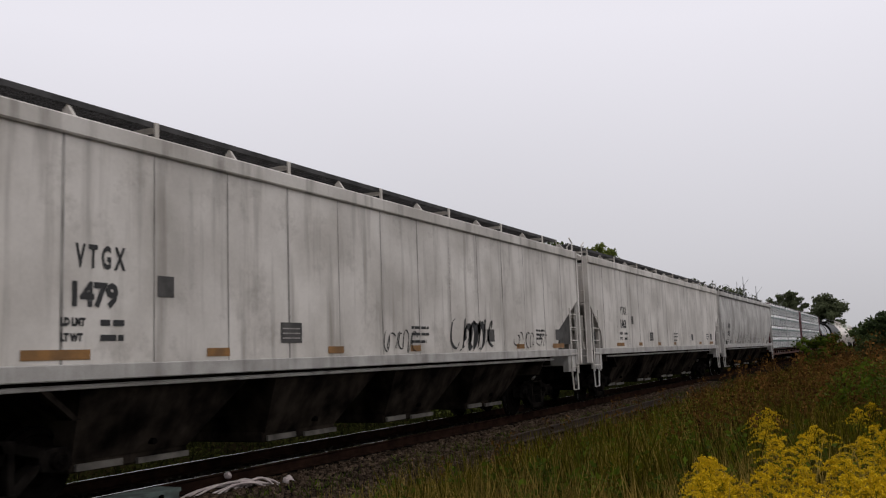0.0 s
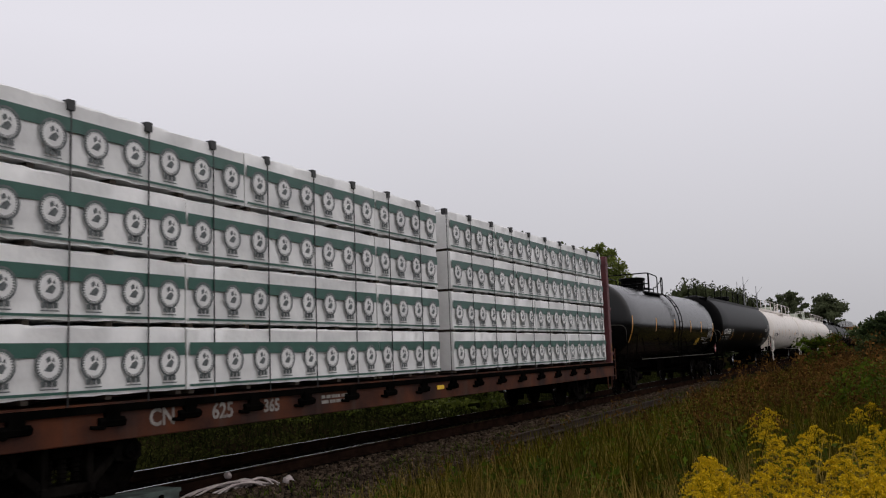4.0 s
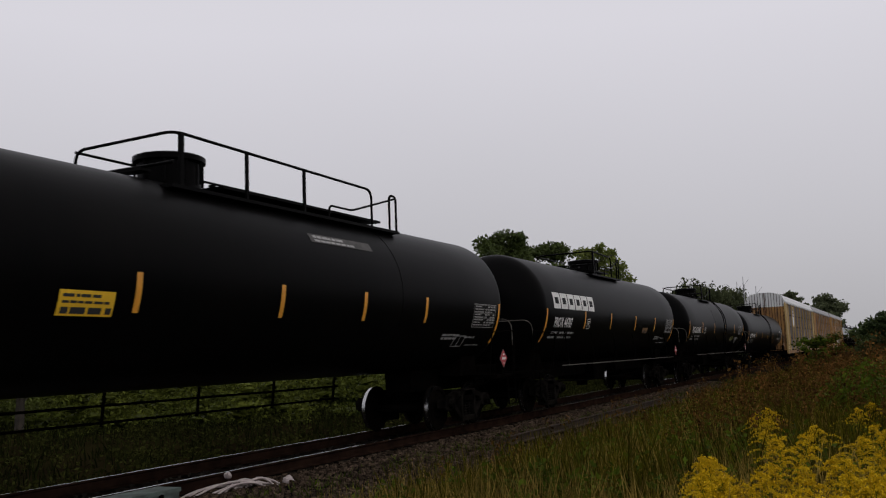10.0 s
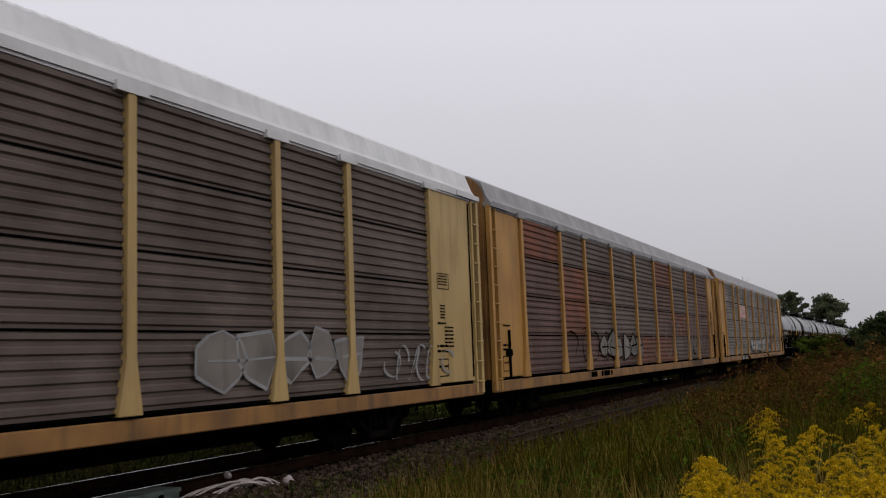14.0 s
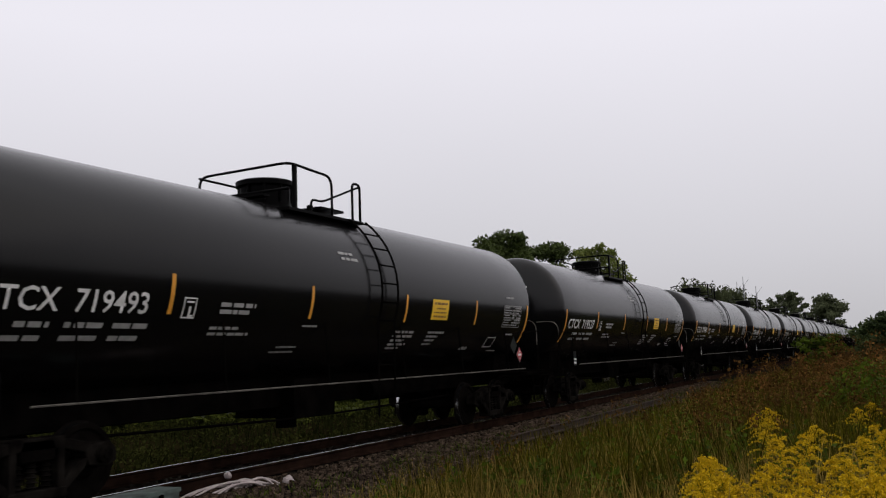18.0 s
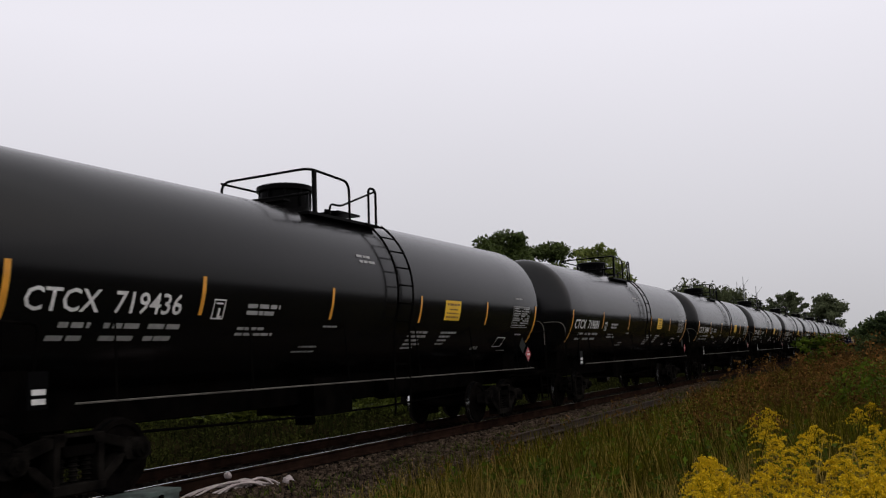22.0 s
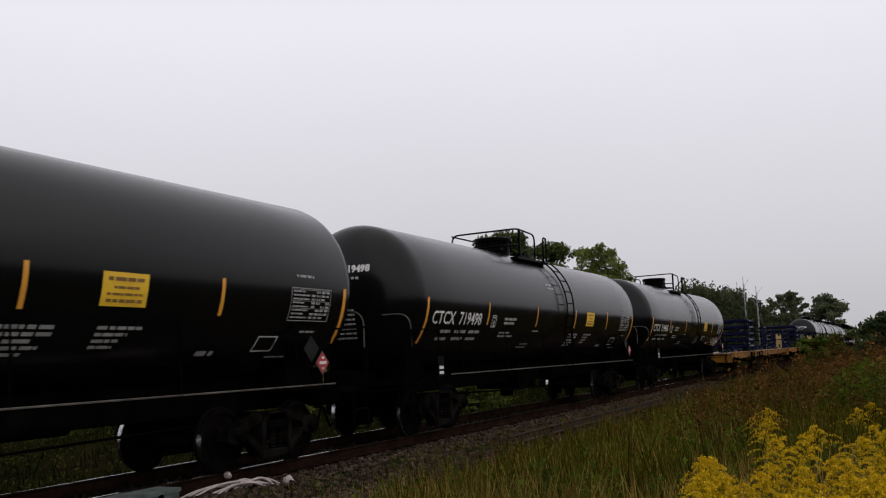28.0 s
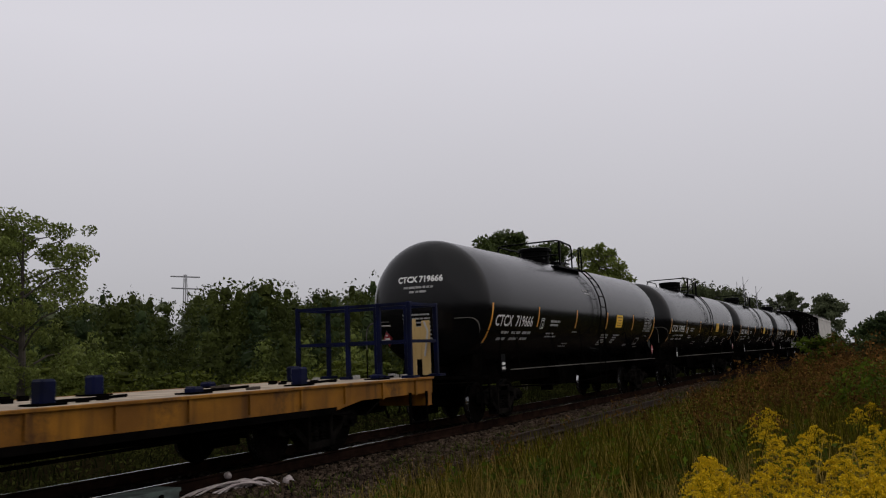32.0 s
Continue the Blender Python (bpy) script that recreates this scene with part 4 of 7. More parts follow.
    part("head_ladder", made(lambda q: [pipe(q, [(-half - 0.95, y, 1.1), (-half - 0.85, y, 2.4), (-half - 0.25, y, zt - 0.25)], 0.024) for y in (-0.95, -0.5)] +
                             [rod(q, (-half - 0.95 + (0.1 if z < 2.4 else 0.1 + (z - 2.4) * 0.34), -0.95, z), (-half - 0.95 + (0.1 if z < 2.4 else 0.1 + (z - 2.4) * 0.34), -0.5, z), 0.016, 6) for z in [1.35 + 0.3 * k for k in range(9)]]), WHITE, car)
    return car


def black_tank(label, centre, front, rear, end, R, zc, style, mark="", mark_s=None, mark_z=2.3, brand_s=None, stripe_s=(), sign=None, class_s=None, tab=None, plat=None, paint=None, seams=(), stripe_z=(2.2, 2.7), sign_paint=None, walk_s=None, stub=False, plaque=None, agency=None, cargo=(), rake=0.0):
    """Black tank car; places are given along the train and turned into the car's own."""
    paint = paint or BLACK_DULL
    half = (rear - front) / 2
    car = tank_car(label, half, R, zc, end - 0.52, half - 1.05, paint, "black tank cars", stub)
    zt = zc + R
    place, lift, head = on_tank(R, zc), on_tank(R, zc, 0.011), on_head(half, R, zc)
    if style == "long":
        manway(car, 148.05 - centre, zt, BLACK_DULL, 0.44, 0.3)
        x0, g0, g1, x1 = [s - centre for s in walk_s]
        long_walk(car, x0, x1, zt - 0.02, BLACK_DULL, gap=(g0, g1), posts=(-7.3, -5.25, -3.2, -1.12, 1.0, 3.07, 5.14, 7.21))
        part("top_arch", pipes(0.024, [(-3.0, 0.5, zt + 0.02), (-2.7, 0.5, zt + 0.12), (-1.2, 0.5, zt + 0.36), (-0.95, 0.5, zt + 0.28), (-0.9, 0.5, zt - 0.1)], n=8), BLACK_DULL, car)
        part("head_loop", pipes(0.022, [(x0 + 0.1, -0.3, zt - 0.2), (x0 + 0.1, -0.3, zt + 0.45), (x0 + 0.1, -0.1, zt + 0.52), (x0 + 0.1, 0.1, zt + 0.45), (x0 + 0.1, 0.1, zt - 0.2)], n=8), BLACK_DULL, car)
    else:
        a, c, m = [s - centre for s in plat]
        manway(car, m, zt, BLACK_DULL, 0.47, 0.46)
        short_platform(car, a + 0.8, zt, None, c - a - 2.2)
        if style == "short":
            curved_ladder(car, c + 0.05, R, zc)
    weld_seams(car, R, zc, [s - centre for s in seams], paint)
    leaning = lambda x, z: place(x + rake * (z - stripe_z[0]), z)
    stripes(car, leaning, [s - centre for s in stripe_s], stripe_z[0], stripe_z[1], 0.095, ORANGE)
    for words, at, z, wide in cargo:
        bm = bmesh.new()
        patch(bm, at - centre - wide / 2, at - centre + wide / 2, z - 0.1, z + 0.1, place, 3)
        board = part("cargo_board", bm, GREYLETTER, car, "pale stencilled cargo board")
        part("cargo_stencil", letters(words, 0.15, lambda x, q: lift(x + at - centre, q + z), wide / (0.1 * len(words))), DARKPAINT, board)
    stripes(car, place, (-half + 0.02, half - 0.02), 1.75, stripe_z[1], 0.095, ORANGE)
    if mark:
        xa, xb = mark_s[0] - centre, mark_s[1] - centre
        words_on(car, ("reporting_mark", "reporting_number"), mark, 0.38, lambda x, z: place(x + (xa + xb) / 2, z + mark_z), (xb - xa) / (0.38 * 0.62 * len(mark)), LETTER, "white stencil")
        part("head_mark", letters(mark, 0.17, lambda x, z: head(x - 0.1, z + 3.15)), LETTER, car)
        part("stencil_print", bars(place, [(xa + 0.05, mark_z - 0.28, 0.5, 0.06), (xa + 0.75, mark_z - 0.28, 0.5, 0.06), (xa + 1.4, mark_z - 0.28, 0.5, 0.06), (xa - 0.05, mark_z - 0.42, 0.5, 0.06), (xa + 0.7, mark_z - 0.42, 0.5, 0.06), (xa + 1.35, mark_z - 0.42, 0.5, 0.06)], 6), GREYLETTER, car)
    if brand_s:
        bm = bmesh.new()
        x, w = brand_s[0] - centre, (brand_s[1] - brand_s[0]) / 6
        for k in range(6):
            frame_patch(bm, x, x + w * 0.9, 2.72, 3.16, 0.13, place)
            x += w
        part("brand_lettering", bm, LETTER, car, "bold white block lettering shapes")
    part("service_lines", bars(place, [(half - 2.6, 1.95, 0.8, 0.05), (half - 2.6, 1.87, 0.7, 0.05), (half - 1.5, 1.9, 0.5, 0.04), (half - 1.3, 1.7, 0.7, 0.025)], 6), GREYLETTER, car)
    if tab:
        table(car, place, tab[0] - centre, tab[1] - centre, 2.66 if zc > 2.55 else 2.45, GREYLETTER, 8)
        bm = bmesh.new()
        xi = tab[0] - centre - 0.62
        frame_patch(bm, xi, xi + 0.5, 1.66, 1.94, 0.02, place)
        patch(bm, xi + 0.24, xi + 0.26, 1.68, 1.92, place, 2)
        part("inspection_box", bm, GREYLETTER, car, "stencilled grey box")
    if sign:
        panel_sign(car, place, lift, sign[0] - centre, sign[1] - centre, sign[2], sign[3], sign_paint or YELLOW)
    if class_s:
        class_box(car, place, class_s - centre, mark_z - 0.14, mark_z + 0.16, LETTER, "T")
    part("head_print", bars(head, [(-0.4, 2.7 - k * 0.1, 0.7, 0.035) for k in range(5)], 9), GREYLETTER, car)
    placard(car, head, -0.95, 1.95, 0.17)
    placard(car, flat_on(-1.47), half + 0.12, 1.45, 0.2)
    part("placard_bracket", boxes((half + 0.07, half + 0.17, -1.46, -1.3, 1.08, 1.4)), IRON, car)
    if plaque:
        bm = bmesh.new()
        patch(bm, plaque[0] - centre, plaque[1] - centre, plaque[2], plaque[3], place, 3)
        pq = part("plaque", bm, CARD, car, "dark grey plaque near the top")
        part("plaque_print", bars(lift, [(plaque[0] - centre + 0.1, plaque[2] + 0.12, 0.9, 0.05), (plaque[0] - centre + 0.1, plaque[2] + 0.04, 1.2, 0.04)], 3), GREYLETTER, pq)
    if agency:
        part("agency_stencil", letters("FRA A/P", 0.17, lambda x, z: place(x + agency[0] - centre, z + agency[1]), 0.85, "LEFT"), LETTER, car, "white stencil")
    return car


# ---- covered hopper cars ----
def hopper_car(label, total, bulge, paint, mark="", number="", group="covered hoppers", end_cut=1.15, seed=1, bays=4, tall=4.15, tags=True, bay_paint=None, scrawl=True, supports=7, mark_x=3.65):
    car = thing("covered_hopper", label, "hopper car", group)
    half = total / 2 - 0.38
    zlow, zcut = 1.58, 2.98

    def side(z):
        return 1.60 - bulge * ((z - 3.2) / 1.6) ** 2 + 0.0 * z

    def low(x):
        d = half - abs(x)
        return zlow if d > end_cut else zcut - 0.86 * min(1.0, d / (end_cut - 0.1))

    def grid(bm, xs, n, lift, sgn=-1):
        cols = []
        for x in xs:
            z0 = low(x)
            cols.append([bm.verts.new((x, sgn * (side(z0 + (tall - z0) * k / n) + lift), z0 + (tall - z0) * k / n)) for k in range(n + 1)])
        for a, b in zip(cols, cols[1:]):
            for k in range(n):
                bm.faces.new((a[k], b[k], b[k + 1], a[k + 1]))
        return cols

    xs = [-half, -half + end_cut - 0.1, -half + end_cut + 0.001] + [-half + end_cut + (2 * half - 2 * end_cut) * k / 12 for k in range(1, 12)] + [half - end_cut - 0.001, half - end_cut + 0.1, half]
    bm = bmesh.new()
    near, farside = grid(bm, xs, 8, 0.0), grid(bm, xs, 8, 0.0, 1)
    for e in (0, -1):
        for k in range(8):
            bm.faces.new((near[e][k], near[e][k + 1], farside[e][k + 1], farside[e][k]))
    for i in range(len(xs) - 1):
        bm.faces.new((near[i][0], near[i + 1][0], farside[i + 1][0], farside[i][0]))
        bm.faces.new((near[i][8], near[i + 1][8], farside[i + 1][8], farside[i][8]))
    part("body", bm, paint, car)
    n = 15
    for k in range(n):
        a, b = -half + 2 * half * k / n + 0.007, -half + 2 * half * (k + 1) / n - 0.007
        cuts = [a] + [c for c in (-half + end_cut - 0.1, -half + end_cut + 0.001, half - end_cut - 0.001, half - end_cut + 0.1) if a < c < b] + [b]
        bm = bmesh.new()
        grid(bm, cuts, 8, 0.012)
        part("side_panel", bm, paint, car, "", bulge > 0)
    for k in range(1, n):
        x = -half + 2 * half * k / n
        bm = bmesh.new()
        z0 = low(x) + 0.01
        w = 0.008 + 0.006 * ((k * 7 + seed) % 3)
        patch(bm, x - w, x + w, z0, tall, lambda a, z: Vector((a, -(side(z) + 0.0165), z)), 8)
        part("weld_line", bm, WELD, car, "dirty vertical weld line")
    # roof with its edge rail, hatches and running board
    part("roof", made(prism, [(-1.60, tall + 0.1), (-1.2, tall + 0.32), (0, tall + 0.4), (1.2, tall + 0.32), (1.60, tall + 0.1)], -half, half), paint, car)
    for y0, y1 in ((-1.67, -1.57), (1.57, 1.67)):
        part("roof_rail", boxes((-half - 0.03, half + 0.03, y0, y1, tall, tall + 0.22)), paint, car, "", False, 0.02)
        part("side_sill", boxes((-half + 0.35, half - 0.35, max(y0, -1.63), min(y1, 1.63), 1.43, 1.61)), SILL_GREY, car, "", False, 0.012)
    top = tall + (0.5 if bulge else 0.57)
    # Added dark strip stands in for the shaded underside of the board.
    if bulge:
        part("board_fascia", boxes((-half, half, -1.03, -1.015, tall + 0.2, top)), IRON, car, "added dark strip for the shaded gap under the running board")
    part("running_board", boxes((-half - 0.1, half + 0.1, 0.55, 1.05, top, top + 0.03)), GRATE, car, "dark steel grating")
    part("board_edge", boxes((-half - 0.1, half + 0.1, -1.06, -1.045, top - 0.02, top + 0.055), (-half - 0.1, half + 0.1, -0.56, -0.545, top - 0.02, top + 0.04)), GRATE, car)
    bm = bmesh.new()
    for k in range(int(2 * half / 0.075)):
        x = -half + 0.075 * k
        box(bm, x, x + 0.022, -1.045, -0.56, top, top + 0.03)
    for y0 in (-0.95, -0.85, -0.75, -0.65):
        box(bm, -half - 0.1, half + 0.1, y0, y0 + 0.014, top - 0.004, top + 0.026)
    part("grating", bm, GRATE, car, "open steel grating")
    for k in range(supports):
        x = -half + 1.75 + k * (2 * half - 2.9) / (supports - 1)
        part("board_support", boxes((x - 0.035, x + 0.035, -1.09, -1.062, tall + 0.1, top + 0.05), (x - 0.03, x + 0.03, -1.05, 1.05, top - 0.075, top - 0.006)), paint, car)
        part("board_gusset", made(prism, [(-1.3, tall + 0.19), (-1.0, tall + 0.26), (-0.97, top - 0.08), (-1.04, top - 0.02)], x + 1.5, x + 1.55), paint, car)
    part("hatch_trough", boxes((-half + 0.2, half - 0.2, -0.5, 0.5, tall + 0.3, tall + 0.44)), GRATE, car)
    part("hatch_row", boxes(*[(-half + 1 + k * 1.9, -half + 2.7 + k * 1.9, -0.42, 0.42, tall + 0.36, tall + 0.48) for k in range(int((2 * half - 2) / 1.9))]), GRATE, car, "", False, 0.03)
    # sills, bays and outlets
    part("train_pipe", pipes(0.03, [(-half + 1.9, -1.5, 1.36), (half - 1.9, -1.5, 1.36)]), SILL_GREY, car)
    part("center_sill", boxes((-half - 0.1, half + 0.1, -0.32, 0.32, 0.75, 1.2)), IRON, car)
    span = (2 * half - 2 * 3.1) / bays
    for k in range(bays):
        x0 = -half + 3.1 + span * k
        x1, xm = x0 + span, x0 + span / 2
        bm = bmesh.new()
        top = [bm.verts.new(c) for c in ((x0 + 0.03, -1.5, 1.5), (x1 - 0.4, -1.5, 1.5), (x1 - 0.4, 1.5, 1.5), (x0 + 0.03, 1.5, 1.5))]
        bot = [bm.verts.new(c) for c in ((x0 + 0.3, -1.02, 0.5), (x0 + 2.2, -1.02, 0.5), (x0 + 2.2, 1.02, 0.5), (x0 + 0.3, 1.02, 0.5))]
        for i in range(4):
            bm.faces.new((top[i], top[(i + 1) % 4], bot[(i + 1) % 4], bot[i]))
        bm.faces.new(bot)
        bm.faces.new(top)
        bay = part("hopper_bay", bm, bay_paint or HOPPER_BAY, car, "sloping hopper bay with grime and under-car shade in its colour")
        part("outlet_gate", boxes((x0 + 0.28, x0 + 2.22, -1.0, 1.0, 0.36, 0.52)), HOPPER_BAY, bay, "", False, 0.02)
        part("gate_frame", boxes((x0 + 0.35, x0 + 1.05, -1.05, -1.01, 0.38, 0.46), (x0 + 1.3, x0 + 2.2, -1.05, -1.01, 0.36, 0.43)), GATE_GREY, bay)
        part("gate_shaft", made(rod, (xm - 0.3, -1.15, 0.62), (xm - 0.3, 1.15, 0.62), 0.04, 8), IRON, bay)
    # open ends
    for s in (-1, 1):
        xe = s * half
        bm = bmesh.new()
        slab(bm, [(xe - s * 0.3, zcut + 0.1), (xe - s * 3.0, 1.0), (xe - s * 3.1, 1.0), (xe - s * 0.36, zcut + 0.2)], -1.5, 1.5)
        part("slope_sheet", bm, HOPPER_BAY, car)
        part("end_sill", boxes((min(xe, xe - s * 0.22), max(xe, xe - s * 0.22), -1.55, 1.55, 1.15, 1.61)), SILL_GREY, car, "", False, 0.02)
        for y in (-1.3, 1.3):
            part("end_post", boxes((min(xe - s * 0.04, xe - s * 0.16), max(xe - s * 0.04, xe - s * 0.16), y - 0.05, y + 0.05, 1.6, 2.6)), paint, car)
        part("corner_post", boxes((min(xe + s * 0.0, xe + s * 0.10), max(xe, xe + s * 0.10), -1.64, -1.50, 1.2, tall + 0.2)), paint, car)
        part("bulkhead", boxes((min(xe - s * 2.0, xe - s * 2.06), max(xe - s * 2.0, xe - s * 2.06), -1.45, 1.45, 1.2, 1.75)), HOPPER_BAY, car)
        part("side_ladder", ladder_bm(xe - s * 0.75, xe - s * 0.2, -1.62, 0.95, 2.75, 5), paint, car)
        part("end_ladder", made(lambda b: [pipe(b, [(xe + s * 0.12, y, 1.2), (xe + s * 0.12, y, tall + 0.5), (xe - s * 0.1, y, tall + 0.62)], 0.02) for y in (-1.5, -1.05)] +
                                [rod(b, (xe + s * 0.12, -1.5, 1.4 + 0.38 * k), (xe + s * 0.12, -1.05, 1.4 + 0.38 * k), 0.014, 6) for k in range(9)]), paint, car)
        part("stirrup_step", pipes(0.02, [(xe - s * 0.7, -1.58, 1.2), (xe - s * 0.62, -1.6, 0.5), (xe - s * 0.22, -1.6, 0.5), (xe - s * 0.2, -1.58, 1.2)]), paint, car)
        part("jacking_pad", boxes((min(xe - s * 0.4, xe - s * 1.0), max(xe - s * 0.4, xe - s * 1.0), -1.6, -1.45, 1.0, 1.45)), SILL_GREY, car)
    trucks(car, total / 2 - 2.6)
    couplers(car, total / 2 - 0.03)
    on = lambda x, z: Vector((x, -(side(z) + 0.020), z))
    if bulge:
        part("reporting_mark", letters(mark, 0.36, lambda x, z: on(x - 7.85, z + 2.6), 0.8, bold=0.012), DARKPAINT, car, "black stencilled mark")
        part("reporting_number", letters(number, 0.34, lambda x, z: on(x - 7.85, z + 2.18), 0.8, bold=0.014), DARKPAINT, car, "black stencilled number")
        bm = bmesh.new()
        frame_patch(bm, -6.55, -6.28, 2.2, 2.46, 0.018, on)
        patch(bm, -6.5, -6.34, 2.38, 2.41, on, 2)
        patch(bm, -6.43, -6.40, 2.26, 2.34, on, 2)
        part("class_box", bm, DARKPAINT, car, "stencilled box")
        for a, b, z0, z1, m in ((-7.16, -6.89, 1.68, 1.86, CARD), (-5.43, -5.33, 1.66, 2.02, OCHRE), (-2.35, -2.27, 1.66, 1.95, OCHRE), (2.0, 2.08, 1.66, 1.95, OCHRE), (6.4, 6.48, 1.66, 1.95, OCHRE)):
            bm = bmesh.new()
            patch(bm, a, b, z0, z1, on, 2)
            part("stripe" if m is OCHRE else "dark_card", bm, m, car, "faded ochre stripe" if m is OCHRE else "dark card")
        part("stencil_print", bars(on, [(-8.2, 1.86, 0.55, 0.05), (-8.2, 1.74, 0.55, 0.05), (-4.9, 1.84, 0.3, 0.04), (-4.9, 1.74, 0.4, 0.04), (-4.35, 1.72, 0.9, 0.03), (-4.35, 1.67, 0.8, 0.03), (-0.4, 1.8, 0.3, 0.05), (3.5, 1.9, 0.5, 0.05), (7.4, 2.1, 0.6, 0.05), (7.4, 2.0, 0.6, 0.05)], seed), DARKPAINT, car)
        for x0, wd, h, n2, th, sd in ((-2.75, 1.9, 0.55, 8, 0.03, 1), (-0.3, 1.2, 0.4, 6, 0.03, 2), (1.2, 1.6, 0.4, 8, 0.025, 3), (-5.1, 0.5, 0.3, 3, 0.02, 4), (3.9, 1.5, 0.35, 7, 0.03, 6)):
            part("graffiti", scribble(on, x0, 1.64, wd, h, seed + sd, n2, th), DARKPAINT, car, "thin black scrawl")
        rnd = random.Random(seed)
        for k in range(46):
            x0, h = rnd.uniform(-half + 1.8, half - 1.8), rnd.uniform(0.05, 0.3)
            part("grime_mark", scribble(on, x0, rnd.uniform(1.62, 2.25) - 0.0, rnd.uniform(0.1, 0.4), h, seed + k, rnd.randint(1, 4), rnd.uniform(0.012, 0.04)), WELD, car)
    elif tags:
        part("reporting_mark", letters(" ".join(mark), 0.36, lambda x, z: on(x - half + mark_x, z + 2.80), 0.56, bold=0.012), DARKPAINT, car, "black stencilled mark")
        part("reporting_number", letters(number, 0.36, lambda x, z: on(x - half + mark_x - 0.1, z + 2.37), 0.98, bold=0.018), DARKPAINT, car, "black stencilled number")
        part("stencil_print", bars(on, [(-half + mark_x, 2.07, 0.42, 0.07), (-half + mark_x, 1.9, 0.38, 0.07),
                                        (0.35, 2.1, 0.7, 0.05), (0.35, 1.98, 0.7, 0.05), (0.35, 1.84, 0.6, 0.05), (half - 3.4, 2.1, 0.6, 0.05), (half - 3.4, 2.0, 0.6, 0.05), (half - 3.4, 1.9, 0.4, 0.05)], seed), DARKPAINT, car)
        for k, words in enumerate(("LD LMT", "LT WT")):
            part("load_stencil", letters(words, 0.115, lambda x, z: on(x - half + mark_x - 0.55, z + 2.07 - 0.17 * k), 0.85, "LEFT"), DARKPAINT, car)
        for r in ((-6.08, -5.8, 2.4, 2.66), (3.8, 4.2, 1.83, 2.1), (8.25, 8.65, 1.86, 2.14)):
            bm = bmesh.new()
            patch(bm, *r, on, 2)
            part("dark_card", bm, CARD, car, "small dark rectangular card")
        bm = bmesh.new()
        patch(bm, -3.62, -3.1, 1.83, 2.13, on, 2)
        board = part("route_card_board", bm, CARD, car, "weathered routing card board")
        part("plate_print", bars(lambda x, z: on(x, z) - Vector((0, 0.006, 0)), [(-3.58, 1.9 + 0.07 * k, 0.42, 0.02) for k in range(3)], 3), SILL_GREY, board)
        for x0, x1 in ((-8.0, -7.1), (-5.2, -4.75), (-2.4, -1.95), (0.3, 0.7), (5.5, 6.0), (8.0, 8.9)):
            bm = bmesh.new()
            patch(bm, x0, x1, 1.66, 1.77, on, 2)
            part("ochre_stripe", bm, OCHRE, car, "faded ochre reflective stripe")
        if scrawl:
            part("graffiti", scribble(on, 2.05, 1.64, 2.25, 0.7, seed, 7, 0.07), DARKPAINT, car, "black spray-paint scrawl")
            part("graffiti", scribble(on, 2.7, 1.66, 0.9, 0.6, seed + 3, 4, 0.16), DARKPAINT, car, "heavy black spray-paint scrawl")
            part("graffiti", scribble(on, 5.4, 1.66, 2.2, 0.4, seed + 9, 9, 0.03), DARKPAINT, car, "thin black scrawl")
            part("graffiti", scribble(on, -0.65, 1.64, 1.2, 0.42, seed + 5, 7, 0.03), DARKPAINT, car, "thin black scrawl")
        for s in (-1, 1):
            bm = bmesh.new()
            pts = [(s * (half - 0.1), 2.95), (s * (half - 1.05), 2.2), (s * (half - 1.1), 1.75), (s * (half - 0.1), 1.75)]
            slab(bm, pts, -1.42, -1.40)
            part("end_gusset", bm, CARD, car, "dark end gusset plate")
    return car


# ---- centre-beam flat cars and their lumber ----
PACK_H, PACK_W = 0.795, 1.28


